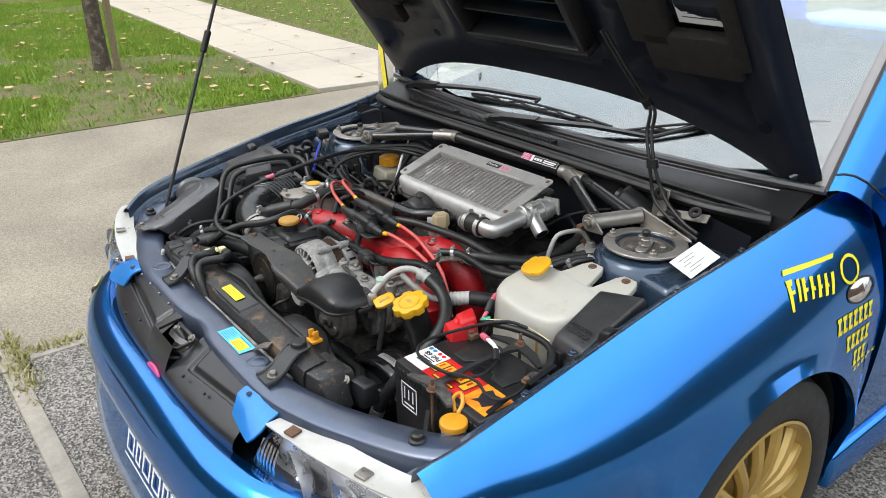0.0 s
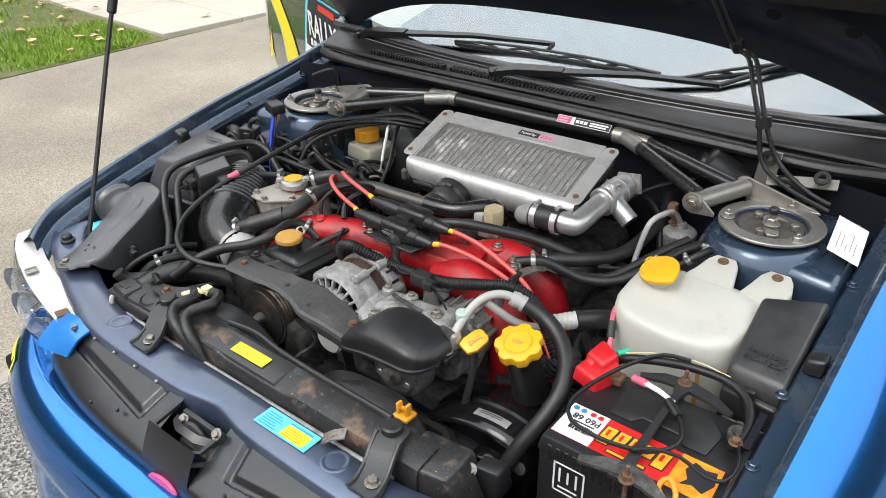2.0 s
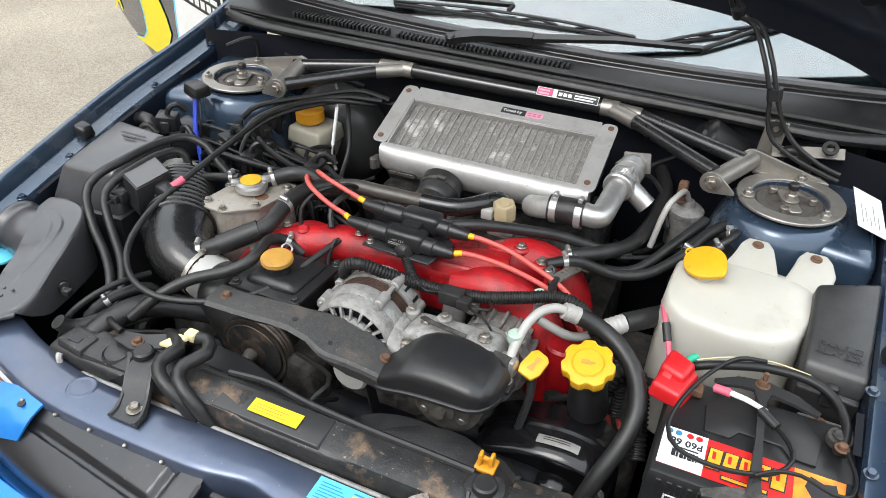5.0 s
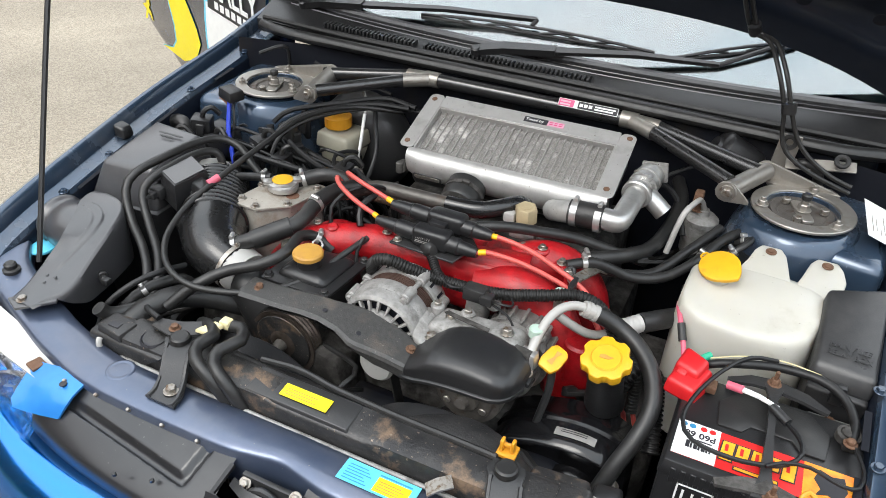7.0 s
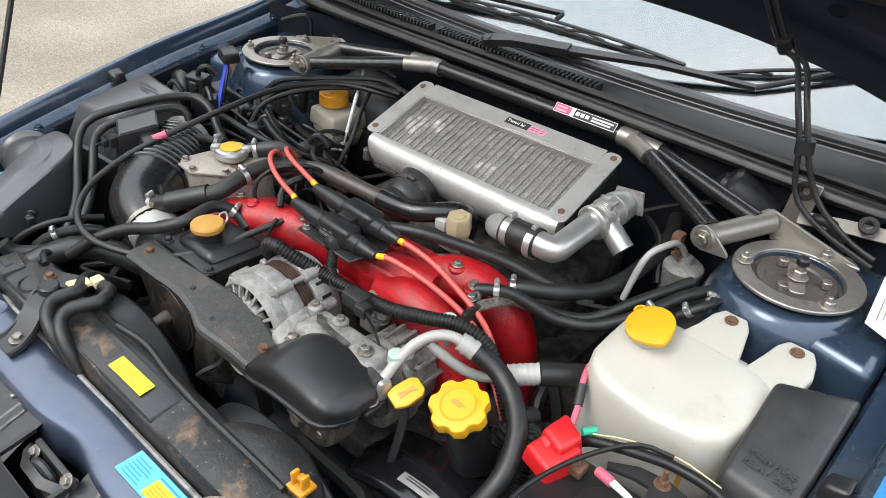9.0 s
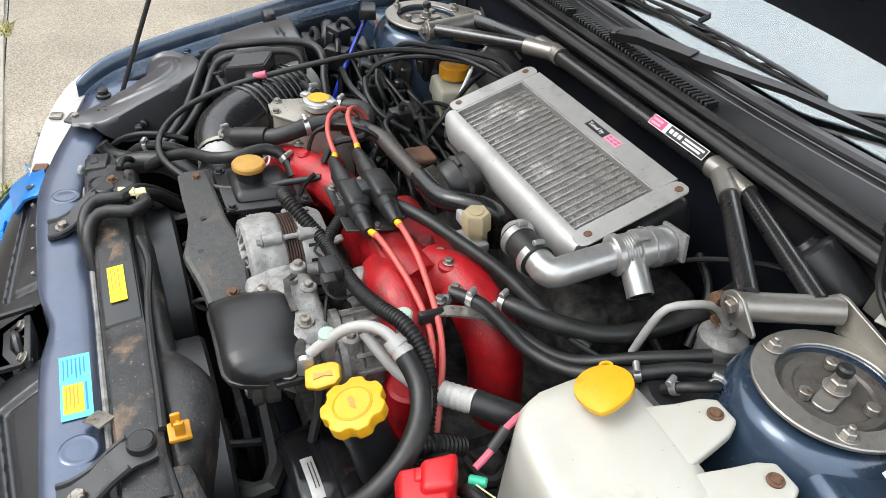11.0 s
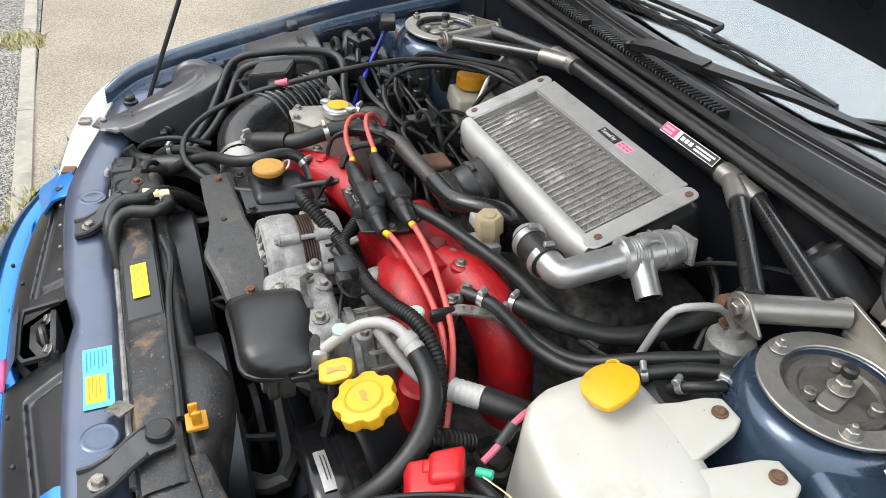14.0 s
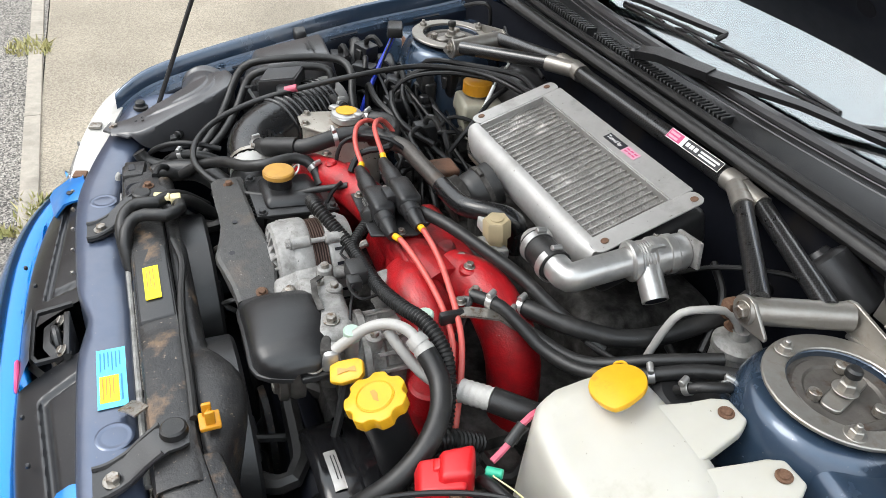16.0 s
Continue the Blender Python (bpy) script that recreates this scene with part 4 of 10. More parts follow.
for k in range(5):
    part("push_clip", disc((-0.36 + 0.06 * k, 0.204, 0.633), (0, -0.5, 1), 0.0028, 0.007, 0.001, 10), M_BOLT, member)

# added dark box that backs the opening below the latch
part("dark_backing", box((-0.55, 0.13, 0.33), (0.55, 0.235, 0.53), 0.01), M_SHADEBLACK, car)
# added dark sheet that hides the ground through the bay
part("dark_floor_fill", box((-0.67, 0.3, 0.32), (-0.4, 0.54, 0.335), 0.004), M_SHADEBLACK, car)
# floor colour carries the shade at the bottom of the bay
part("bay_floor", box((-0.6, 0.3, 0.2), (0.66, 1.15, 0.23), 0.004), M_SHADEBLACK, car)
for s in (1, -1):
    grid = []
    for i in range(20):
        y = 0.33 + 0.85 * i / 19
        xr, zr = lerp_table(RIDGE_X, y), lerp_table(RIDGE_Z, y)
        grid.append([(s * (xr - 0.036), y, zr - 0.039), (s * (xr - 0.041), y, zr - 0.042), (s * (xr - 0.045), y, zr - 0.05), (s * (xr - 0.047), y, zr - 0.09), (s * (xr - 0.052), y, 0.5), (s * (xr - 0.052), y, 0.22)])
    # inner wing takes the darkened blue for the shadow below the lip
    part("inner_wing", sheet(grid, 0.0), M_SHADEBLUE, car, "inner wing in bay blue darkened for shade", angle=50)


def firewall():
    rows = []
    for x in [-0.7 + 1.4 * i / 20 for i in range(21)]:
        yy = 1.1 - 0.05 * max(0, abs(x) - 0.5) / 0.2
        rows.append([(x, yy - 0.012, 0.3), (x, yy - 0.012, 0.7), (x, yy - 0.005, 0.8), (x, yy, 0.845)])
    return sheet(rows, 0.0)


# bulkhead coloured near black for the bay's shade
part("firewall", firewall(), M_SHADEBLACK, car, "bulkhead coloured near black for the bay's shade")


def strut_tower(s):
    prof = [(0.0, 0.0), (0.078, 0.0), (0.088, -0.004), (0.096, -0.012), (0.105, -0.035), (0.118, -0.08), (0.135, -0.16), (0.15, -0.32), (0.155, -0.5)]
    t = part("strut_tower", lathe([(r, h) for r, h in prof], (s * 0.534, 0.955, 0.79), (0.02 * -s, 0, 1), 40), M_BAY, car, "dark blue strut tower")
    part("tower_flank", slab([(s * 0.5, 0.82, 0.3), (s * 0.672, 0.8, 0.3), (s * 0.672, 1.1, 0.3), (s * 0.45, 1.1, 0.3)],
                             [(s * 0.53, 0.885, 0.776), (s * 0.67, 0.855, 0.779), (s * 0.672, 1.09, 0.79), (s * 0.47, 1.09, 0.78)], 0.02, 4), M_BAY, t)


for s in (1, -1):
    strut_tower(s)


# ---- cowl, windscreen, cabin ----
def base_y(x):
    return 1.182 + 0.05 * (abs(x) / 0.7) ** 2.4


def base_z(x):
    return 0.887 + 0.012 * (abs(x) / 0.7) ** 2


def cowl():
    rows = []
    for i in range(41):
        x = -0.72 + 1.44 * i / 40
        yf = 1.108 + 0.03 * max(0, abs(x) - 0.5) / 0.2
        yb, zb = base_y(x), base_z(x)
        rows.append([(x, yf, 0.835), (x, yf + 0.004, 0.862), (x, yf + 0.02, 0.868), (x, yf + (yb - yf) * 0.45, 0.872 + (zb - 0.872) * 0.3), (x, yb + 0.005, zb + 0.004)])
    return sheet(rows, 0.0)


cw = part("cowl_panel", cowl(), M_PLASTIC, car, "black plastic cowl below the windscreen", angle=60)
seal = smooth_line([(-0.69, 1.13, 0.856), (-0.6, 1.09, 0.862), (-0.4, 1.085, 0.862), (0, 1.088, 0.862), (0.4, 1.088, 0.86), (0.55, 1.085, 0.86), (0.63, 1.1, 0.86), (0.69, 1.13, 0.856)], 0.02)
part("bulkhead_seal", sweep(seal, [0.013] * len(seal), 10, True, 0.9), M_RUBBER, car, "black rubber bonnet seal")
for dy, r_ in ((0.012, 0.003), (0.022, 0.002), (0.034, 0.0025)):
    part("cowl_ridge", sweep([Vector((-0.66 + 1.32 * i / 30, base_y(-0.66 + 1.32 * i / 30) - dy + 0.012, base_z(-0.66 + 1.32 * i / 30) - 0.35 * dy + 0.006)) for i in range(31)], [r_] * 31, 6), M_FADED, cw)
seal2 = smooth_line([(-0.69, 1.135, 0.872), (-0.4, 1.112, 0.873), (0, 1.113, 0.873), (0.4, 1.115, 0.872), (0.69, 1.13, 0.868)], 0.02)
part("bulkhead_seal", sweep(seal2, [0.007] * len(seal2), 8), M_RUBBER, car)
for k in range(64):
    x_ = -0.52 + 0.0095 * k + (0.02 if k > 24 else 0)
    y_ = 1.128 + 0.02 * (abs(x_) / 0.7) ** 2.2
    part("cowl_slat", box((x_, y_ - 0.012, 0.868), (x_ + 0.005, y_ + 0.012, 0.8835 + 0.006 * (abs(x_) / 0.7)), 0.001, 1), M_PLASTIC, cw)


def screen_point(u, v):
    """u across -1..1, v up 0..1 on the windscreen."""
    x = u * (0.738 - 0.11 * v)
    y = base_y(u * 0.7) + (0.72 - 0.16 * abs(u) ** 2) * v
    z = base_z(u * 0.7) + 0.004 + 0.43 * v - 0.012 * v * v + 0.006 * math.sin(math.pi * v)
    return (x, y, z)


screen = part("windscreen", sheet([[screen_point(-1 + i / 20, j / 14) for j in range(15)] for i in range(41)], 0.005), M_GLASS, car, "clear glass windscreen reflecting the sky", angle=80)
part("screen_seal", sweep([Vector(screen_point(-1 + i / 20, 0.0)) + Vector((0, -0.004, 0.004)) for i in range(41)], [0.009] * 41, 8), M_FADED, screen)
for s in (1, -1):
    rows_ = []
    for k in range(19):
        g = Vector(screen_point(s * 1.0, k / 18)) + Vector((s * 0.004, 0.0, 0.004))
        rows_.append([g + Vector((s * a_, b_, c_)) for a_, b_, c_ in ((0.0, 0.0, 0.0), (0.012, 0.008, 0.003), (0.026, 0.022, 0.0), (0.04, 0.042, -0.012), (0.052, 0.066, -0.03), (0.062, 0.1, -0.056), (0.066, 0.13, -0.09))])
    part("a_pillar", sheet(rows_, 0.0), M_BLUE, car, "", 60)
    part("pillar_seam", sweep([q + Vector((s * 0.0006, 0, 0.0006)) for q in rows_[1]], [0.0022] * 7, 6), M_INK, car)
    part("pillar_trim", sweep([Vector(screen_point(s * 0.985, j / 14)) + Vector((0, -0.002, 0.003)) for j in range(15)], [0.014] * 15, 10, True, 0.5), M_GREYTRIM, car, "grey windscreen moulding")
    part("pillar_seal", sweep([Vector(screen_point(s * 0.998, j / 14)) + Vector((0, -0.001, 0.006)) for j in range(15)], [0.0035] * 15, 8), M_RUBBER, car)
part("dashboard", slab([(-0.68, 1.3, 0.6), (0.68, 1.3, 0.6), (0.68, 1.75, 0.6), (-0.68, 1.75, 0.6)], [(-0.66, 1.36, 0.87), (0.66, 1.36, 0.87), (0.66, 1.72, 0.95), (-0.66, 1.72, 0.95)], 0.02, 3), M_CABIN, car)
part("cabin_shell", slab([(-0.7, 1.5, 0.25), (0.7, 1.5, 0.25), (0.7, 3.2, 0.25), (-0.7, 3.2, 0.25)], [(-0.69, 1.76, 0.86), (0.69, 1.76, 0.86), (0.69, 3.2, 0.86), (-0.69, 3.2, 0.86)], 0.02), M_CABIN, car)


def roof():
    rows = []
    for i in range(17):
        u = -1 + i / 8
        col = []
        for j in range(15):
            v = j / 14
            y = 1.9 - 0.1 * u * u + v * 1.75
            z = 1.325 + 0.07 * math.sin(math.pi * (0.25 + 0.6 * v)) - 0.05 * u * u - (0.28 * max(0, v - 0.6) ** 1.4 * 2.5)
            col.append((u * 0.585, y, z))
        rows.append(col)
    return sheet(rows, 0.01)


part("roof", roof(), M_BLUE, car, angle=60)
for s in (1, -1):
    part("side_glass", sheet([[(s * (0.79 - 0.2 * t), y0 + (y1 - y0) * t, 0.9 + 0.43 * t) for t in (0, 0.5, 1)] for y0, y1 in ((1.55, 2.05), (2.4, 2.5), (3.1, 2.9))], 0.004), M_GLASS, car)
    part("rear_quarter", sheet([[(s * x_, y_, z_) for x_, z_ in ((0.72, 0.92), (0.8, 0.9), (0.845, 0.7), (0.84, 0.5), (0.82, 0.3))] for y_ in (2.5, 3.0, 3.6, 4.2)], 0.0), M_BLUE, car)
    part("c_pillar", sheet([[(s * 0.6, 2.9, 1.3), (s * 0.58, 3.5, 1.2)], [(s * 0.76, 3.0, 0.91), (s * 0.74, 3.9, 0.91)]], 0.004), M_BLUE, car)
part("boot", box((-0.76, 3.55, 0.3), (0.76, 4.25, 0.92), 0.06, 4), M_BLUE, car)
part("underbody", box((-0.72, 1.2, 0.2), (0.72, 4.1, 0.25), 0.01), M_SHADEBLACK, car)


REAR_EDGE = [(0.26, 0.68), (0.34, 0.82), (0.383, 0.9), (0.42, 0.98), (0.447, 1.08), (0.48, 1.165), (0.53, 1.19), (0.6, 1.2), (0.9, 1.22)]


def door_skin(inset=0.0, shift=0.0):
    """A door's outer face in its own frame: x along it from the hinge, y outwards, z up."""
    rows = []
    for i in range(31):
        u = i / 30
        col = []
        for z in [0.26 + inset + (0.64 - inset) * k / 20 for k in range(21)]:
            bulge = 0.035 * (1 - ((z - 0.62) / 0.38) ** 2)
            end = lerp_table(REAR_EDGE, z) - inset
            tuck = 0.02 * max(0.0, (u - 0.93) / 0.07) ** 2
            col.append((inset + u * (end - inset), bulge - 0.004 - tuck + shift, z))
        rows.append(col)
    return rows


def door(at, angle, s, livery):
    """A front door, hinged at its front edge."""
    m = pose(*at, 0, 0, angle)
    flip = Matrix.Diagonal((1, s, 1, 1))
    m = m @ flip
    d = part("front_door", moved(sheet(door_skin(), 0.0), m), M_CARBLUE if livery else M_BLUE, car, "open door in navy with a yellow flash" if livery else "closed metallic blue front door", angle=60)
    outer, inner = door_skin(), door_skin(0.012, -0.075)
    rim_o = [r_[0] for r_ in outer] + outer[-1] + [r_[-1] for r_ in outer[::-1]] + outer[0][::-1]
    rim_i = [r_[0] for r_ in inner] + inner[-1] + [r_[-1] for r_ in inner[::-1]] + inner[0][::-1]
    part("door_edge", moved(sheet([rim_o, rim_i], 0.0), m), M_CARBLUE if livery else M_BLUE, d)
    part("door_card", moved(sheet(inner, 0.0), m), M_CABIN, d)
    part("door_glass", moved(sheet([[(0.14, -0.03, 0.89), (0.55, -0.12, 1.3)], [(1.18, -0.03, 0.9), (1.15, -0.12, 1.31)]], 0.004), m), M_GLASS, d)
    return d, m


left_door, left_m = door((0.825, 1.372, 0), 90, -1, False)
right_door, right_m = door((-0.835, 1.385, 0), 90 + 62.7, 1, True)


def decal(rows, m, mat, parent, lift=0.0025, label=""):
    """A flat coloured shape that follows a door's bulge; rows of (z, x0, x1)."""
    def on(x, z):
        return Vector((x, 0.035 * (1 - ((z - 0.62) / 0.38) ** 2) - 0.004 + lift, z))
    return part("decal", moved(sheet([[on(x0 + (x1 - x0) * t / 3, z) for t in range(4)] for z, x0, x1 in rows], 0.0), m), mat, parent, label)


# livery of the open door: yellow flash edged in cyan, star, white panel under a black one with white lettering
FLASH = [(0.425, 0.78, 0.99), (0.45, 0.71, 0.87), (0.49, 0.62, 0.815), (0.55, 0.563, 0.802), (0.6, 0.58, 0.814), (0.635, 0.61, 0.826), (0.675, 0.651, 0.86), (0.72, 0.72, 0.93), (0.784, 0.84, 1.06), (0.86, 0.98, 1.18)]
decal([(z_, a_, b_ + 0.014) for z_, a_, b_ in FLASH], right_m, M_CYAN, right_door)
decal(FLASH, right_m, M_YELLOW, right_door, 0.0035)
PANEL = [(0.5, 0.03, 0.49), (0.56, 0.03, 0.488), (0.6, 0.03, 0.485), (0.66, 0.03, 0.478), (0.72, 0.03, 0.467), (0.8, 0.03, 0.455), (0.88, 0.03, 0.44)]
decal([(z_, a_, b_ + 0.016) for z_, a_, b_ in PANEL], right_m, M_CYAN, right_door)
decal(PANEL[:5], right_m, M_WHITE, right_door, 0.0035)
decal([(0.705, 0.03, 0.45), (0.76, 0.03, 0.442), (0.82, 0.03, 0.432), (0.875, 0.03, 0.424)], right_m, M_INK, right_door, 0.0045)
word = right_m @ Matrix(((-1, 0, 0, 0.395), (0, 0, 1, 0.036), (0, 1, 0, 0.752), (0, 0, 0, 1)))
part("lettering", text_mesh("RALLY", 0.115, word, 0.0004, 0.002), M_WHITE, right_door)
for k in range(8):
    decal([(0.715, 0.36 - 0.042 * k, 0.39 - 0.042 * k), (0.738, 0.36 - 0.042 * k, 0.39 - 0.042 * k)], right_m, M_WHITE, right_door, 0.0055)
decal([(0.845, 0.12, 0.3), (0.865, 0.12, 0.3)], right_m, M_REDPRINT, right_door, 0.0055)
decal([(0.497, 1.06, 1.068), (0.52, 1.06, 1.085), (0.535, 1.065, 1.12), (0.545, 1.08, 1.15), (0.56, 1.06, 1.1), (0.6, 1.06, 1.075), (0.64, 1.06, 1.064)], right_m, M_YELLOW, right_door)
decal([(0.49, 1.13, 1.15), (0.52, 1.1, 1.125), (0.545, 1.08, 1.1)], right_m, M_YELLOW, right_door)


# ---- bonnet, hinged at the bulkhead and propped open ----
BON = pose(0, 1.286, 0.8685, -53.6, 0, 0)


def hood_edge(t):
    """Half width of the bonnet at t metres from the hinge line."""
    return 0.722 - 0.02 * t - 0.09 * max(0, t - 0.75) ** 1.6


def hood_back(x):
    return 0.198 * (1 - (abs(x) / 0.74) ** 3.45)


def hood_sheet(lift, drop, inset=0.0, holes=()):
    bm = bmesh.new()
    nx, ny = 48, 44
    vs = {}
    for i in range(nx + 1):
        for j in range(ny + 1):
            u, v = -1 + 2 * i / nx, j / ny
            x0 = u * 0.72
            front = 1.1 - 0.13 * abs(u) ** 2.2 - inset
            t = hood_back(x0) + inset + (front - hood_back(x0) - inset) * v
            x = u * (hood_edge(t) - inset)
            z = lift + 0.05 * (1 - u * u) * 0.6 - 0.035 * max(0, t - 0.6) ** 2 - drop(x, t)
            vs[i, j] = bm.verts.new((x, -t, z))
    for i in range(nx):
        for j in range(ny):
            c = (vs[i, j].co + vs[i + 1, j + 1].co) / 2
            if any(a <= c.x <= b and p <= -c.y <= q for a, b, p, q in holes):
                continue
            bm.faces.new((vs[i, j], vs[i + 1, j], vs[i + 1, j + 1], vs[i, j + 1]))
    bm.transform(BON)
    return bm


SCOOP = (-0.12, 0.25, 0.36, 0.52)
bonnet = part("bonnet", hood_sheet(0.0, lambda x, t: 0.0, 0.0, [SCOOP]), M_BLUE, car, "propped open bonnet, dark underside", angle=60)


def frame_drop(x, t):
    """Depth of the inner panel: ribs stand out, pockets lie close to the skin."""
    e = hood_edge(t) - abs(x)
    rim = 1 - min(1, max(0, (e - 0.09) / 0.03))
    back = 1 - min(1, max(0, (t - hood_back(x) - 0.09) / 0.03))
    ribs = max(rim, back)
    for c in (-0.24, 0.3):
        ribs = max(ribs, 1 - min(1, max(0, (abs(x - c) - 0.035) / 0.025)))
    ribs = max(ribs, 1 - min(1, max(0, (abs(t - 0.5) - 0.03) / 0.025)))
    ribs = max(ribs, 1 - min(1, max(0, (t - 0.0 - 1.02) / -0.02))) if t > 1.0 else ribs
    edge = min(1, max(0, e / 0.02))
    return 0.004 + 0.024 * ribs * edge


# same darkened bay blue for the bonnet's shaded underside
part("inner_panel", hood_sheet(-0.003, frame_drop, -0.003, [SCOOP]), M_SHADEBLUE, bonnet, "pressed inner panel in the darkened bay blue", angle=45)
x0, x1, t0, t1 = SCOOP
duct = [box((x0 - 0.02, -t1 - 0.02, -0.05), (x1 + 0.02, -t1, 0.03), 0.006, m=BON), box((x0 - 0.02, -t0, -0.045), (x1 + 0.02, -t0 + 0.02, 0.03), 0.006, m=BON),
        box((x0 - 0.02, -t1, -0.05), (x0, -t0, 0.03), 0.006, m=BON), box((x1, -t1, -0.05), (x1 + 0.02, -t0, 0.03), 0.006, m=BON)]
part("scoop_duct", join(*duct), M_PLASTIC, bonnet, "black plastic intake duct")
for k in (0.42, 0.47):
    part("scoop_vane", box((x0, -k - 0.004, -0.03), (x1, -k, 0.02), 0.001, m=BON), M_PLASTIC, bonnet)
part("scoop", hull([BON @ Vector(p) for p in ((x0 - 0.05, -t0 + 0.1, 0.03), (x1 + 0.05, -t0 + 0.1, 0.03), (x0 - 0.03, -t1 - 0.02, 0.025), (x1 + 0.03, -t1 - 0.02, 0.025), (x0, -t1, 0.09), (x1, -t1, 0.09), (x0, -t0, 0.08), (x1, -t0, 0.08))], 0.012, 3), M_BLUE, bonnet)
FELT = [((0.43, 0.335), (0.63, 0.435)), ((0.4, 0.4), (0.5, 0.8)), ((0.618, 0.36), (0.65, 0.8)), ((0.43, 0.56), (0.63, 0.6))]
for s in (1, -1):
    for (a, b), (c, d) in FELT:
        part("felt_pad", box((s * a if s > 0 else -c, -d, -0.036), (s * c if s > 0 else -a, -b, -0.008), 0.009, 3, m=BON), M_FELT, bonnet, "frayed black felt insulation")
tag_m = BON @ Matrix(((-1, 0, 0, 0.625), (0, 1, 0, -0.535), (0, 0, -1, -0.016), (0, 0, 0, 1)))
plate = part("label", label_plate(tag_m, 0.11, 0.085), M_WHITE, bonnet, "faded silver printed label")
part("print", bars(tag_m, [(0.012, 0.07 - 0.009 * k, 0.088 - 0.014 * (k % 3), 0.002) for k in range(7)]), M_GREYPLASTIC, plate)
# drain holes are near-black discs, their depth only in the colour
for x_, t_ in ((0.645, 0.2), (0.56, 0.27), (-0.645, 0.2), (0.3, 0.3), (-0.3, 0.3), (0.44, 0.29), (-0.5, 0.27)):
    part("drain_hole", disc(BON @ Vector((x_, -t_ - 0.02, -0.03)), BON.to_3x3() @ Vector((0, 0, -1)), 0.013, 0.0012, 0.0004, 20), M_SHADEBLACK, bonnet)
for s in (1, -1):
    part("bonnet_hinge", band([(s * 0.69, 1.3, 0.87), (s * 0.69, 1.27, 0.89), BON @ Vector((s * 0.685, -0.1, -0.03))], 0.022, 0.005, (0, -1, 0.5)), M_BAY, car)

# prop rod and washer hoses
rod_top = BON @ Vector((-0.66, -0.87, -0.03))
rod = solo("prop_rod", tube([(-0.585, 0.36, 0.672), (-0.641, 0.553, 1.093), rod_top], 0.0045, 8, 0.05), M_SATIN, "thin black metal rod propping the bonnet open", "prop rod")
gr = Vector((-0.641, 0.553, 1.093))
part("grip", disc(gr - (rod_top - gr).normalized() * 0.03, rod_top - gr, 0.009, 0.06, 0.003, 12), M_RUBBER, rod)

# ---- engine bay: the large pieces ----
def bolts_on(parent, places, axis=(0, 0, 1), r=0.006, h=0.005, mat=None):
    for q in places:
        part("bolt", hexbolt(q, axis, r, h), mat or M_BOLT, parent)


# intercooler on a sloping plane
IC = plane_at((-0.17, 0.834, 0.785), (0.24, 0.842, 0.787), (-0.168, 0.985, 0.836))
ic = thing("intercooler", (0.035, 0.9, 0.72), "top-mounted aluminium intercooler with dusty zigzag fins", "intercooler")
W, D = 0.412, 0.166


def rounded(x0, y0, x1, y1, r, n=4):
    out = []
    for cx, cy, a0 in ((x1 - r, y0 + r, -90), (x1 - r, y1 - r, 0), (x0 + r, y1 - r, 90), (x0 + r, y0 + r, 180)):
        for k in range(n + 1):
            a = radians(a0 + 90 * k / n)
            out.append((cx + r * math.cos(a), cy + r * math.sin(a)))
    return out


part("end_plate", prism(rounded(0, 0.01, 0.03, D, 0.011), 0, 0.003, 0.0008, 1, IC), M_ALU, ic)
part("end_plate", prism(rounded(W - 0.03, 0.0, W, D, 0.012), 0, 0.003, 0.0008, 1, IC), M_ALU, ic)
part("rear_plate", prism([(0.03, D - 0.034), (W - 0.03, D - 0.034), (W - 0.03, D), (0.03, D)], 0, 0.003, 0.0006, 1, IC), M_ALU, ic)
part("core_wall", join(box((0.03, 0.004, -0.06), (0.033, D - 0.034, 0.002), 0.0005, 1, IC), box((W - 0.033, 0.004, -0.06), (W - 0.03, D - 0.034, 0.002), 0.0005, 1, IC), box((0.03, D - 0.036, -0.06), (W - 0.03, D - 0.034, 0.001), 0.0005, 1, IC)), M_ALU, ic)
# black backing gives the depth shade between the fins
part("core_back", box((0.032, 0.0, -0.07), (W - 0.032, D - 0.034, -0.03), 0.002, 1, IC), M_SHADEBLACK, ic)
part("body", box((0.02, 0.0, -0.085), (W - 0.012, D + 0.01, -0.024), 0.012, 3, IC @ pose(0, 0, -0.003)), M_SATIN, ic)
NB = 27
pitch = (W - 0.068) / NB
for k in range(NB + 1):
    part("cooling_bar", box((0.034 + k * pitch - 0.0012, 0.002, -0.026), (0.034 + k * pitch + 0.0012, D - 0.035, -0.0078), 0.0006, 1, IC), M_BAR, ic)
rj = random.Random(3)
for k in range(NB):
    bm = bmesh.new()
    xa, xb = 0.034 + k * pitch + 0.001, 0.034 + (k + 1) * pitch - 0.001
    n = 54
    last = None
    for i in range(n + 1):
        y = 0.003 + (D - 0.04) * i / n
        z = (-0.0084 if i % 2 else -0.0128) + rj.uniform(-0.0018, 0.0002)
        j = rj.uniform(-0.0007, 0.0007)
        pair = [bm.verts.new((xa, y + j, z)), bm.verts.new((xb, y - j + 0.0006, z + rj.uniform(-0.001, 0.001)))]
        if last:
            bm.faces.new((last[0], last[1], pair[1], pair[0]))
        last = pair
    bm.transform(IC)
    part("fin_strip", bm, M_CORE, ic, angle=10)
# front header tank, rounded
rows = []
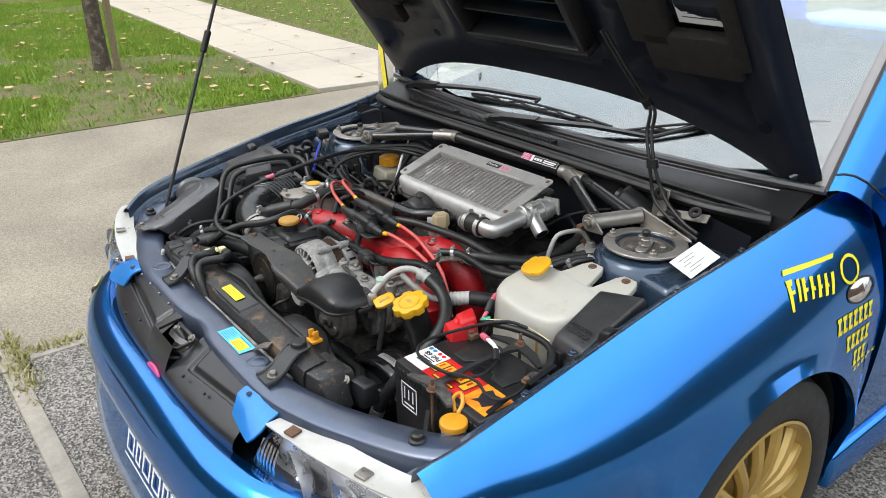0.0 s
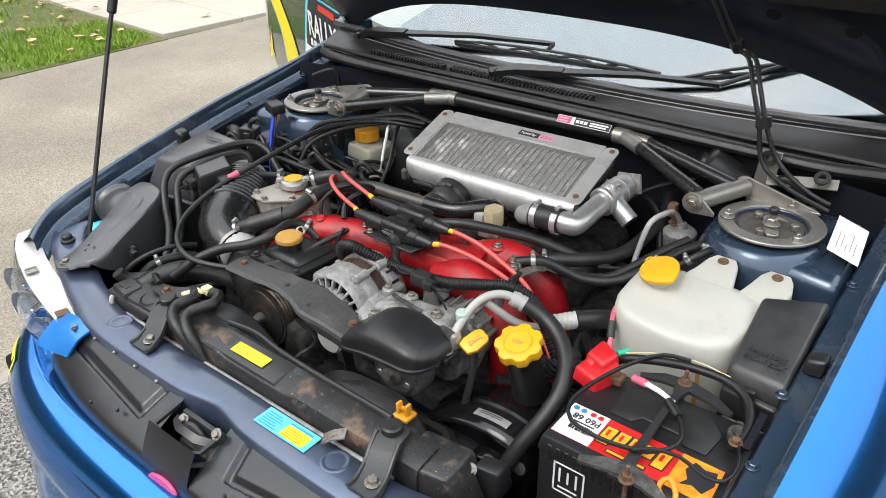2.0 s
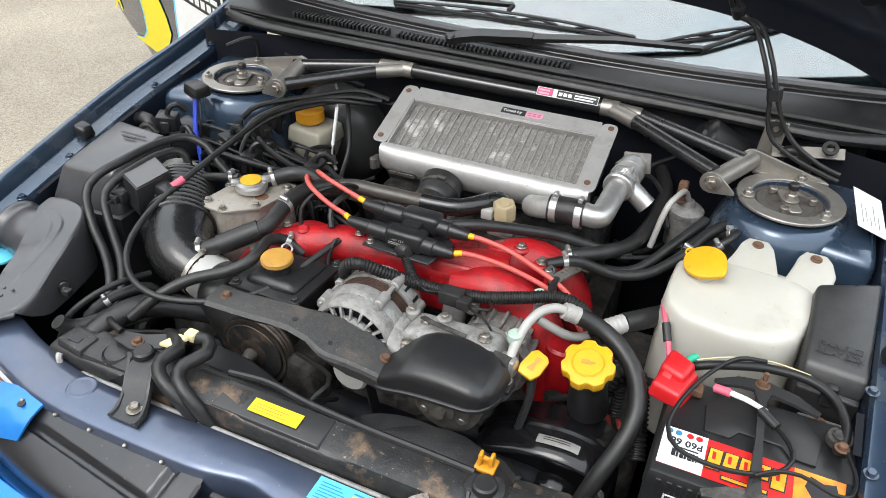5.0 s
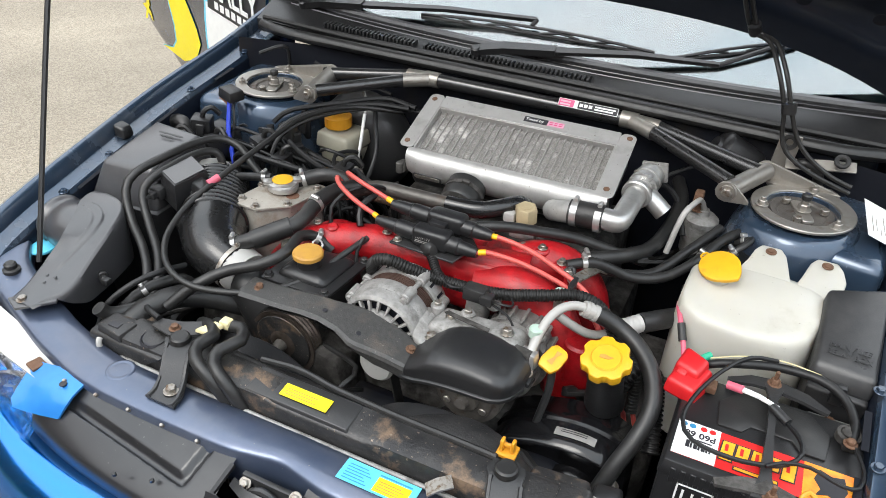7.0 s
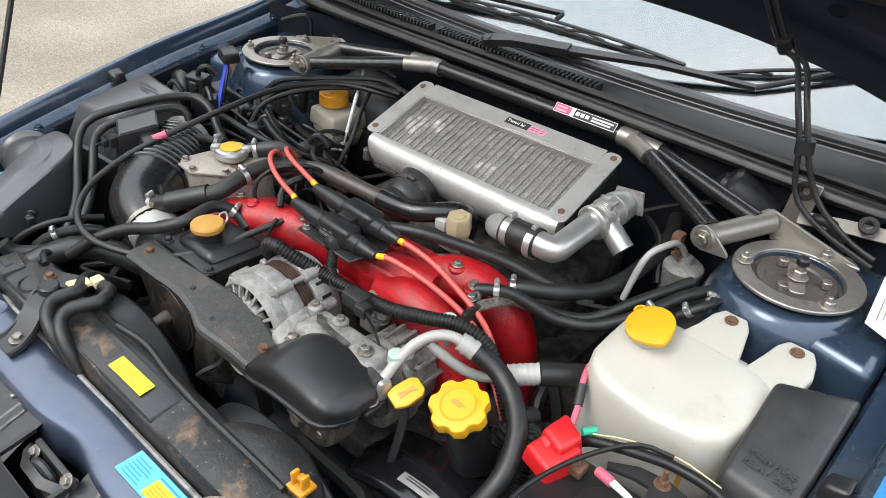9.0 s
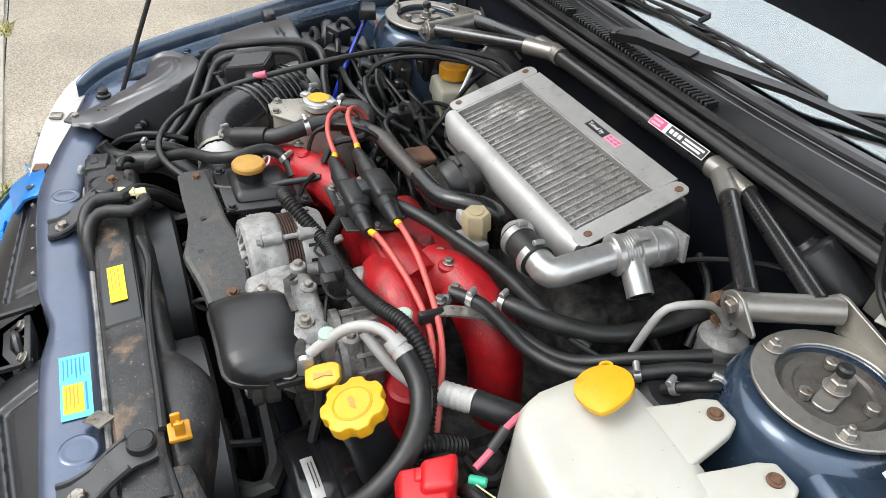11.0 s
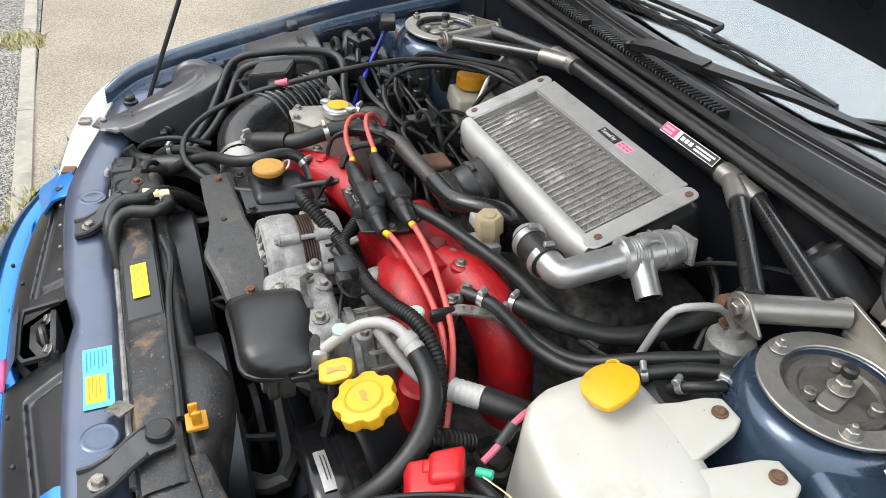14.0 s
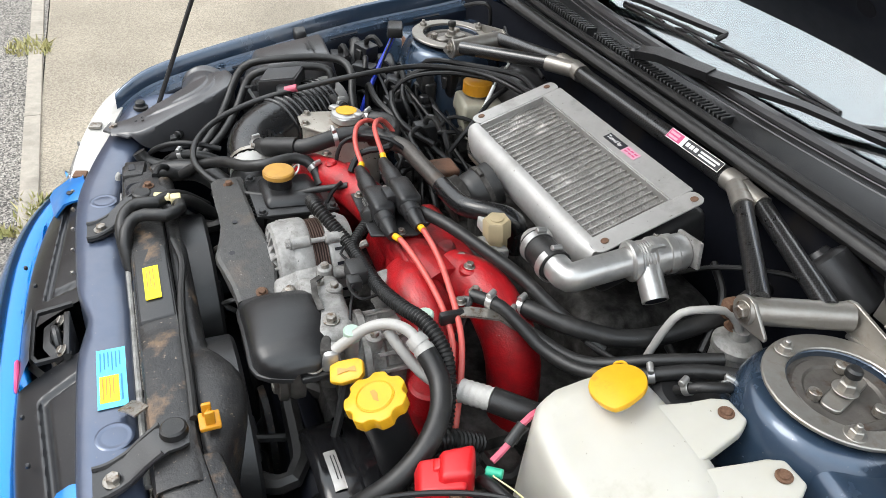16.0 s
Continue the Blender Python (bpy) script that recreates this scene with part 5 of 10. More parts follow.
for i in range(25):
    x = 0.022 + (W - 0.03) * i / 24
    end = min(1.0, min(i, 24 - i) / 2.0)
    sq = 0.55 + 0.45 * math.sin(end * math.pi / 2)
    rows.append([IC @ Vector((x, y * (sq if y < 0.004 else 1), z * (0.7 + 0.3 * sq) if z < -0.004 else z)) for y, z in ((0.012, 0.002), (0.004, 0.003), (-0.004, 0.001), (-0.012, -0.005), (-0.017, -0.014), (-0.019, -0.026), (-0.018, -0.04), (-0.012, -0.052), (0.0, -0.06), (0.02, -0.062))])
part("header_tank", sheet(rows, 0.0), M_ALU, ic, angle=60)
for q in (rows[0], rows[-1]):
    bm = bmesh.new()
    bm.faces.new([bm.verts.new(p) for p in q])
    part("tank_end", bm, M_ALU, ic)
# raised dark plate drawn for the shaded recess of the pocket
part("tank_pocket", prism(rounded(0.04, -0.044, 0.1, -0.03, 0.0065), 0.0, 0.0012, 0.0005, 1, IC @ pose(0, -0.0192, 0.002, 86, 0, 0)), M_SATIN, ic, "pressed pocket")
part("tank_pocket_floor", prism(rounded(0.044, -0.041, 0.096, -0.033, 0.004), 0.0, 0.0006, 0.0002, 1, IC @ pose(0, -0.0205, 0.002, 86, 0, 0)), M_BOLT, ic)
for q in ((0.012, D - 0.016), (0.012, 0.025), (W - 0.012, D - 0.012), (W - 0.016, 0.02)):
    part("rivet", disc(IC @ Vector((q[0], q[1], 0.003)), IC.to_3x3() @ Vector((0, 0, 1)), 0.0055, 0.0015, 0.0006, 16), M_RUSTBOLT, ic)
sm = IC @ pose(0.2, D - 0.024, 0.0034)
dec = part("label", label_plate(sm, 0.046, 0.014), M_INK, ic, "black and pink maker's label")
part("label", label_plate(sm @ pose(0.046, 0, 0), 0.032, 0.014), M_PALEPINK, ic)
part("print", text_mesh("Tuned by", 0.0092, sm @ pose(0.003, 0.0042, 0.0008), 0.0002, 0.0001), M_WHITE, dec)
part("print", bars(sm, [(0.05 + 0.009 * k, 0.0035, 0.0062, 0.0022) for k in range(3)] + [(0.05 + 0.009 * k, 0.0085, 0.0062, 0.0022) for k in range(3)]), M_PINK, dec)
part("bracket_left", join(box((-0.178, 0.848, 0.728), (-0.158, 0.872, 0.748), 0.005), disc((-0.17, 0.85, 0.728), (0, 0, 1), 0.008, 0.022, 0.002, 14)), M_DIRTYDIMCAST, ic)

# outlet stub, coupling, elbow and diverter valve
stub = thing("intercooler_outlet", (0.25, 0.82, 0.74), "bright alloy outlet pipe with rubber coupling and diverter valve", "pipe")
part("stub", tube([(0.15, 0.812, 0.757), (0.17, 0.79, 0.772), (0.196, 0.778, 0.783)], 0.0185, 16, 0.006), M_ALU, stub)
part("coupling", tube([(0.188, 0.7785, 0.7825), (0.245, 0.7795, 0.786)], 0.0215, 18, 0.01), M_RUBBER, stub, "black silicone coupling")
for x_ in (0.197, 0.2375):
    part("hose_clip", clamp((x_, 0.7788, 0.7833), (1, 0.02, 0.06), 0.0218, 0.011), M_POLISH, stub)
part("elbow", tube([(0.24, 0.7795, 0.786), (0.262, 0.782, 0.784), (0.2695, 0.79, 0.785), (0.272, 0.815, 0.79), (0.276, 0.868, 0.799)], 0.0185, 18, 0.006), M_POLISH, stub)
ax = Vector((0.1, 0.93, 0.09)).normalized()
b0 = Vector((0.2755, 0.86, 0.798))
dv = part("diverter_valve", lathe([(0.0, 0), (0.024, 0), (0.026, 0.002), (0.026, 0.009), (0.022, 0.01), (0.022, 0.03), (0.026, 0.031), (0.026, 0.04), (0.0235, 0.041), (0.0235, 0.05), (0.0255, 0.051), (0.0255, 0.06), (0.0235, 0.062), (0.0235, 0.074), (0.02, 0.079), (0, 0.08)], b0, ax, 24), M_POLISH, stub, "bright cast diverter valve")
part("outlet", pipe([(0.282, 0.885, 0.8), (0.3, 0.88, 0.788), (0.325, 0.876, 0.77)], 0.0165, 0.002, 16, 0.006), M_POLISH, dv)
# near-black disc stands for the shade inside the outlet
part("bore", disc((0.3245, 0.8763, 0.7712), (0.8, -0.12, -0.58), 0.0135, 0.0012, 0.0002, 18), M_SHADEBLACK, dv)
for k in range(5):
    part("cooling_fin", ring(b0 + ax * (0.012 + 0.0036 * k), ax, 0.021, 0.0238, 0.0016, 28, 0.0003), M_POLISH, dv)
part("end_lug", hull([b0 + ax * 0.078 + Vector(q) for q in ((-0.02, 0, 0.02), (0.024, 0, 0.026), (0.03, 0, -0.01), (-0.02, 0, -0.022), (-0.02, 0.006, 0.02), (0.024, 0.006, 0.026), (0.03, 0.006, -0.01), (-0.02, 0.006, -0.022))], 0.002, 2), M_CAST, dv)
part("strap", box((0.285, 0.878, 0.812), (0.292, 0.9, 0.826), 0.002), M_POLISH, dv)
for k in range(4):
    a = k * math.pi / 2 + 0.6
    part("bolt", hexbolt(b0 + Vector((math.cos(a) * 0.024, 0.045, math.sin(a) * 0.024)), ax, 0.003, 0.004), M_BOLT, dv)

# throttle coupling below the tank
tc = thing("throttle_coupling", (-0.005, 0.78, 0.72), "black rubber throttle coupling with steel clips", "coupling")
ta = Vector((-0.05, 0.9, 0.35)).normalized()
part("hose", lathe([(0.0, 0), (0.031, 0), (0.034, 0.004), (0.036, 0.012), (0.036, 0.05), (0.0, 0.05)], Vector((-0.012, 0.772, 0.736)), ta, 28), M_RUBBER, tc)
part("hose_clip", clamp(Vector((-0.012, 0.772, 0.736)) + ta * 0.03, ta, 0.0365, 0.008), M_DIRTYDIMCAST, tc)
part("throttle_body", lathe([(0.0, 0), (0.034, 0), (0.034, 0.03), (0, 0.03)], Vector((-0.012, 0.742, 0.731)), ta, 24), M_DIRTYDIMCAST, tc)

# ---- strut brace ----
brace = thing("strut_brace", (0, 1.0, 0.79), "carbon-weave strut brace with zinc-plated end brackets", "strut brace")
part("main_tube", tube([(-0.2, 1.063, 0.838), (0.2, 1.073, 0.838)], 0.014, 18, 0.1), M_CARBON, brace)
ends = {}
for s, x0_, y0_ in ((-1, -0.205, 1.063), (1, 0.2, 1.073)):
    jx = x0_
    f_end = (-0.405, 0.922, 0.82) if s < 0 else (0.412, 0.94, 0.824)
    r_end = (-0.44, 1.005, 0.824) if s < 0 else (0.45, 1.005, 0.825)
    f0 = Vector((jx + s * 0.045, y0_ - 0.022, 0.837))
    r0 = Vector((jx + s * 0.05, y0_ + 0.002, 0.837))
    part("strut_tube", tube([f0, f_end], 0.0125, 16, 0.1), M_CARBON, brace)
    part("strut_tube", tube([r0, r_end], 0.0125, 16, 0.1), M_CARBON, brace)
    part("joint", join(tube([(jx - s * 0.012, y0_ - 0.0003, 0.838), (jx + s * 0.02, y0_, 0.838)], 0.0162, 16, 0.05), tube([(jx + s * 0.012, y0_ - 0.004, 0.838), f0 + (Vector(f_end) - f0).normalized() * 0.016], 0.0145, 16, 0.05), tube([(jx + s * 0.012, y0_, 0.838), r0 + (Vector(r_end) - r0).normalized() * 0.012], 0.0145, 16, 0.05)), M_STEEL, brace)
    hx = [(-0.412, 0.905, 0.817), (-0.43, 1.02, 0.822)] if s < 0 else [(0.412, 0.925, 0.813), (0.463, 1.026, 0.82)]
    part("cross_tube", tube(hx, 0.0165, 18, 0.1), M_STEEL, brace)
    cx = s * 0.534
    # clevis plates at both ends of the cross tube, reaching to the ring plate
    for q, x_near, x_far, y_far in ((Vector(hx[0]), 0.42, 0.45, 0.924 if s > 0 else 0.906), (Vector(hx[1]), 0.47, 0.585, 1.034)):
        ringed = [q + Vector((0.019 * math.cos(radians(a)), d, 0.019 * math.sin(radians(a)))) for a in range(0, 360, 30) for d in (-0.0025, 0.0025)]
        foot = [Vector((s * xx, y_far + d, zz)) for xx in (x_near, x_far) for d in (-0.0025, 0.0025) for zz in (0.798, 0.803)]
        part("clevis_plate", hull(ringed + foot, 0.0008, 1), M_STEEL, brace)
        part("bolt", hexbolt(q + Vector((0, -0.003 if q.y < 0.97 else 0.003, 0)), (0, -1 if q.y < 0.97 else 1, 0), 0.0085, 0.007), M_BOLT, brace)
    plate_ring = part("ring_plate", ring((cx, 0.955, 0.797), (0.02 * -s, 0, 1), 0.059, 0.083, 0.0055, 48, 0.0012), M_STEEL, brace)
    part("ring_tab", prism([(s * 0.47, 1.02), (s * 0.59, 1.03), (s * 0.575, 1.05), (s * 0.46, 1.05)][:: s], 0.797, 0.802, 0.001, 1), M_STEEL, plate_ring)
    for a in (200, 320, 80):
        p = Vector((cx + s * 0.068 * math.cos(radians(a)), 0.955 + 0.068 * math.sin(radians(a)), 0.8025))
        part("nut", join(hexbolt(p, (0, 0, 1), 0.0075, 0.007), disc(p + Vector((0, 0, 0.006)), (0, 0, 1), 0.0035, 0.008, 0.001, 10)), M_STEEL, plate_ring)
stm = plane_at((0.066, 1.0645 - 0.0078, 0.8475), (0.183, 1.0675 - 0.0078, 0.8475), (0.066, 1.075 - 0.0078, 0.8585))
stick = part("label", label_plate(stm @ pose(0, -0.004, 0.0012), 0.117, 0.0165), M_WHITE, brace, "white and pink label on the tube")
part("print", bars(stm @ pose(0, -0.004, 0.0012), [(0.001, 0.001, 0.03, 0.0145)]), M_PINK, stick)
part("print", bars(stm @ pose(0, -0.004, 0.0014), [(0.004, 0.003, 0.02, 0.0035), (0.004, 0.009, 0.02, 0.0035)]), M_PALEPINK, stick)
part("print", bars(stm @ pose(0, -0.004, 0.0012), [(0.039, 0.001, 0.077, 0.0145)]), M_INK, stick)
part("print", bars(stm @ pose(0, -0.004, 0.0014), [(0.042 + 0.009 * k, 0.005, 0.0068, 0.0065) for k in range(3)] + [(0.072, 0.009, 0.04, 0.003), (0.072, 0.004, 0.036, 0.003)]), M_WHITE, stick)


def strut_top(s):
    t = thing("strut_mount", (s * 0.534, 0.955, 0.78), "dusty suspension top mount with black-capped adjuster", "strut mount", "strut mounts")
    c = Vector((s * 0.534, 0.955, 0.79))
    part("cup", lathe([(0.0575, 0.008), (0.0575, 0.0012), (0.053, 0.001), (0.05, 0.004), (0.041, 0.0035), (0.038, 0.0008), (0.0, 0.0008)], c, (0, 0, 1), 40), M_CLUTCH, t)
    part("seal_ring", ring(c, (0, 0, 1), 0.0572, 0.0605, 0.009, 40), M_BAY, t)
    part("pillow_plate", prism(rounded(-0.011, -0.036, 0.011, 0.036, 0.008), 0.0012, 0.006, 0.001, 1, Matrix.Translation(c) @ pose(0, 0, 0, 0, 0, 20)), M_STEEL, t)
    part("nut", join(hexbolt(c + Vector((0, 0, 0.008)), (0, 0, 1), 0.0092, 0.01), disc(c + Vector((0, 0, 0.018)), (0, 0, 1), 0.006, 0.012, 0.001, 14)), M_STEEL, t)
    part("adjuster_cap", disc(c + Vector((0, 0, 0.026)), (0, 0, 1), 0.0085, 0.012, 0.0025, 20), M_RUBBER, t, "black rubber cap")
    for a in (20, 140, 260):
        part("bolt", join(disc(c + Vector((0.036 * math.cos(radians(a)), 0.036 * math.sin(radians(a)), 0.002)), (0, 0, 1), 0.007, 0.01, 0.001, 14)), M_BOLT, t)


for s in (1, -1):
    strut_top(s)

# paper label on the wing beside the tower
wl_m = plane_at((0.629, 0.901, 0.805), (0.675, 0.907, 0.787), (0.628, 1.006, 0.812))
paper = solo("paint_label", label_plate(wl_m @ pose(0, 0, 0.004), 0.05, 0.106), M_WHITE, "white printed paper label stuck beside the strut tower", "label")
part("print", bars(wl_m @ pose(0, 0, 0.004), [(0.01 + 0.007 * k, 0.016 + 0.008 * (k % 2), 0.0012, 0.05 - 0.014 * (k % 3)) for k in range(5)]), M_BOLT, paper)

# ---- washer tank, fuse box, battery ----
wt = thing("washer_tank", (0.48, 0.74, 0.5), "milky white washer fluid tank with yellow cap", "washer tank")


def tank_body():
    bm = bmesh.new()
    levels = [(0.50, 0.95), (0.53, 1.0), (0.62, 1.0), (0.7, 1.0), (0.733, 0.998), (0.75, 0.985), (0.759, 0.945), (0.764, 0.6)]
    base = [(0.392, 0.69), (0.4, 0.668), (0.425, 0.65), (0.5, 0.642), (0.555, 0.65), (0.58, 0.668), (0.592, 0.7), (0.598, 0.75), (0.59, 0.776), (0.55, 0.786), (0.49, 0.79), (0.43, 0.788), (0.395, 0.755)]
    cx, cy = 0.49, 0.735
    rings = []
    for z, f in levels:
        lean = (z - 0.5) * 0.04
        rings.append([bm.verts.new((cx + (x - cx) * f, cy + (y - cy) * f + lean, z + ((0.026 if y < 0.735 else -0.002) * (y - 0.735) / 0.09 if z > 0.62 else 0) * min(1, (z - 0.6) / 0.1))) for x, y in base])
    n = len(base)
    for a, b in zip(rings, rings[1:]):
        for k in range(n):
            bm.faces.new((a[k], a[(k + 1) % n], b[(k + 1) % n], b[k]))
    bm.faces.new(rings[0][::-1])
    bm.faces.new(rings[-1])
    bmesh.ops.subdivide_edges(bm, edges=bm.edges[:], cuts=1, use_grid_fill=True)
    bmesh.ops.smooth_vert(bm, verts=bm.verts[:], factor=0.3, use_axis_x=True, use_axis_y=True, use_axis_z=True)
    return bm


part("body", tank_body(), M_TANK, wt, "", 80)
part("neck", disc((0.436, 0.752, 0.745), (0, -0.1, 1), 0.021, 0.024, 0.002, 20), M_TANK, wt)
for x0_, x1_, xt in ((0.452, 0.545, 0.503), (0.54, 0.606, 0.586)):
    ear = [(x0_, 0.755), (x1_, 0.755), (xt + 0.03, 0.812), (xt + 0.024, 0.838), (xt + 0.015, 0.853), (xt - 0.015, 0.853), (xt - 0.024, 0.838), (xt - 0.03, 0.812)]
    part("mounting_ear", prism(ear, -0.014, 0.0, 0.0035, 3, Matrix.Translation((0, 0.838, 0.7705)) @ pose(0, 0, 0, 9.5, 0, 0) @ Matrix.Translation((0, -0.838, 0))), M_TANK, wt, "", 60)
    part("screw", join(disc((xt, 0.838, 0.7705), (0, -0.1, 1), 0.0085, 0.0025, 0.0006, 18), disc((xt, 0.838, 0.772), (0, -0.1, 1), 0.0055, 0.003, 0.0008, 12)), M_RUSTBOLT, wt)
cap_m = Matrix.Translation((0.436, 0.75, 0.7745)) @ pose(0, 0, 0, 0, -20, 53)
tear = [(0.0305 * (1 + 0.26 * max(0.0, 1 - abs(a - 270) / 46) ** 1.4), radians(a)) for a in range(0, 360, 6)]
cap = part("cap", prism([(r_ * math.cos(a), r_ * math.sin(a)) for r_, a in tear], -0.004, 0.003, 0.0018, 2, cap_m), M_YELLOWCAP, wt, "yellow snap cap")
part("cap_rim", moved(ring((0, 0, -0.012), (0, 0, 1), 0.021, 0.0235, 0.009, 28), cap_m), M_YELLOWCAP, cap)
part("hinge_loop", moved(tube([(-0.006, 0.025, -0.001), (-0.006, 0.033, 0.0), (0.0, 0.036, 0.0), (0.006, 0.033, 0.0), (0.006, 0.025, -0.001)], 0.0018, 6, 0.004), cap_m), M_YELLOWCAP, cap)
part("stain_streak", band([(0.552, 0.6435, 0.7), (0.553, 0.643, 0.66), (0.554, 0.6435, 0.6)], 0.006, 0.0008, (0, -1, 0)), M_TANCAP, wt)

fb = thing("fuse_box", (0.63, 0.7, 0.6), "black plastic main fuse and relay box", "fuse box")
part("lid", slab([(0.586, 0.636, 0.7), (0.668, 0.622, 0.705), (0.672, 0.8, 0.75), (0.586, 0.77, 0.745)], [(0.59, 0.648, 0.729), (0.668, 0.636, 0.735), (0.67, 0.79, 0.789), (0.588, 0.762, 0.781)], 0.007, 3), M_GREYPLASTIC, fb)
part("base", slab([(0.59, 0.635, 0.58), (0.662, 0.622, 0.58), (0.662, 0.79, 0.58), (0.59, 0.765, 0.58)], [(0.588, 0.63, 0.701), (0.666, 0.617, 0.705), (0.668, 0.795, 0.746), (0.588, 0.768, 0.741)], 0.005, 2), M_PLASTIC, fb)
lm = plane_at((0.6, 0.657, 0.7335), (0.664, 0.647, 0.738), (0.6, 0.76, 0.7835))
part("lettering", join(text_mesh("MAIN FUSE", 0.011, lm @ pose(0.0, 0.02, 0.0035), 0.0008), text_mesh("RELAY BOX", 0.011, lm @ pose(0.0, 0.008, 0.0035), 0.0008)), M_GREYPLASTIC, fb, "moulded lettering")
part("lid_clip", box((0.618, 0.616, 0.69), (0.636, 0.628, 0.722), 0.003), M_PLASTIC, fb)
part("bracket", box((0.6, 0.6, 0.66), (0.66, 0.618, 0.668), 0.003), M_CAST, fb)
bolts_on(fb, [(0.628, 0.607, 0.668)], r=0.006, mat=M_RUSTBOLT)

bat = thing("battery", (0.55, 0.5, 0.48), "black car battery with red, white and yellow label", "battery")
part("case", box((0.436, 0.41, 0.485), (0.668, 0.588, 0.672), 0.006, 2), M_PLASTIC, bat)
part("lid", slab([(0.434, 0.408, 0.668), (0.67, 0.408, 0.668), (0.67, 0.59, 0.668), (0.434, 0.59, 0.668)], [(0.439, 0.412, 0.693), (0.665, 0.412, 0.693), (0.665, 0.586, 0.693), (0.439, 0.586, 0.693)], 0.004, 2), M_PLASTIC, bat)
part("handle_recess", prism([(0.49, 0.5), (0.52, 0.5), (0.53, 0.515), (0.58, 0.515), (0.59, 0.5), (0.62, 0.5), (0.625, 0.545), (0.6, 0.575), (0.51, 0.575), (0.485, 0.545)], 0.692, 0.6965, 0.0015, 2), M_RUBBER, bat)
for k in range(18):
    part("rib", box((0.45 + 0.012 * k, 0.4085, 0.66), (0.457 + 0.012 * k, 0.4115, 0.685), 0.001, 1), M_PLASTIC, bat)
bm_ = pose(0.659, 0.489, 0.6935, 0, 0, 180)
lab = part("label", label_plate(bm_, 0.215, 0.062), M_REDPRINT, bat, "red, white and yellow printed label")
part("label_panel", bars(bm_, [(0.162, 0.0, 0.053, 0.062)]), M_WHITE, lab)
part("label_panel", bars(bm_, [(0.0, 0.0, 0.062, 0.062)]), M_ORANGE, lab)
part("emblem", prism([(0.016, 0.008), (0.03, 0.012), (0.044, 0.006), (0.05, 0.024), (0.042, 0.038), (0.048, 0.05), (0.034, 0.044), (0.02, 0.05), (0.012, 0.03)], 0.0012, 0.0016, 0, 1, bm_), M_INK, lab)
for mat_, grow, lift in ((M_INK, 0.0016, 0.0013), (M_FLAME, 0.0, 0.0017)):
    for k in range(5):
        x_, h_ = 0.07 + 0.0182 * k, (0.03, 0.022, 0.022, 0.022, 0.032)[k]
        part("print", prism([(x_ - grow, 0.014 - grow), (x_ + 0.0145 + grow, 0.014 - grow), (x_ + 0.0165 + grow, 0.014 + h_ + grow), (x_ + 0.002 - grow, 0.014 + h_ + grow)], lift, lift + 0.0004, 0, 1, bm_), mat_, lab)
    part("print", bars(bm_, [(0.09 - grow, 0.052 - grow, 0.05 + 2 * grow, 0.004 + 2 * grow)], 0.0004, lift), mat_, lab)
part("print", bars(bm_, [(0.0775 + 0.0182 * k, 0.019, 0.004, 0.012) for k in range(5)], 0.0004, 0.0021), M_REDPRINT, lab)
part("print", text_mesh("P60 68", 0.014, bm_ @ pose(0.166, 0.016, 0.0014), 0.0002, 0.0003), M_INK, lab)
part("print", bars(bm_, [(0.17 + 0.0032 * k, 0.034, 0.0015 + 0.0009 * (k % 3), 0.012) for k in range(10)] + [(0.17, 0.029, 0.03, 0.002)], 0.0004, 0.0013), M_INK, lab)
part("print", join(*[disc(bm_ @ Vector((0.172 + 0.011 * k, 0.007, 0.0012)), (0, 0, 1), 0.0042, 0.0005, 0.0001, 14) for k in range(2)]), M_REDPRINT, lab)
part("print", join(*[disc(bm_ @ Vector((0.197 + 0.011 * k, 0.007, 0.0012)), (0, 0, 1), 0.0042, 0.0005, 0.0001, 14) for k in range(2)]), M_BLUEINK, lab)
fm = pose(0.462, 0.4085, 0.615, 90, 0, 0)
part("print", bars(fm, [(0.0, 0.0, 0.045, 0.0025), (0.0, 0.048, 0.045, 0.0025), (0.0, 0.0, 0.0025, 0.05), (0.0425, 0.0, 0.0025, 0.05), (0.008, 0.008, 0.028, 0.003), (0.008, 0.018, 0.003, 0.024), (0.02, 0.02, 0.003, 0.02), (0.032, 0.018, 0.003, 0.024)]), M_WHITE, bat, "white printed outline")
neg = part("terminal", join(disc((0.643, 0.551, 0.692), (0, 0, 1), 0.0095, 0.02, 0.002, 18), ring((0.643, 0.551, 0.696), (0, 0, 1), 0.0095, 0.0155, 0.012, 22), box((0.636, 0.526, 0.697), (0.652, 0.542, 0.708), 0.002)), M_DIRTYDIMCAST, bat, "corroded lead terminal")
part("nut", hexbolt((0.644, 0.53, 0.708), (0, 0, 1), 0.006, 0.006), M_RUSTBOLT, neg)
part("terminal", join(disc((0.462, 0.563, 0.692), (0, 0, 1), 0.0095, 0.018, 0.002, 18), box((0.45, 0.552, 0.695), (0.478, 0.572, 0.706), 0.002)), M_RUSTBOLT, bat)
hold = thing("battery_clamp", (0.555, 0.5, 0.7), "black forged battery hold-down with rusty studs", "battery clamp")
part("bar", band([(0.556, 0.395, 0.7), (0.554, 0.43, 0.703), (0.552, 0.5, 0.706), (0.55, 0.57, 0.704), (0.549, 0.61, 0.7)], [0.03, 0.014, 0.009, 0.01, 0.03], 0.006), M_SATIN, hold)
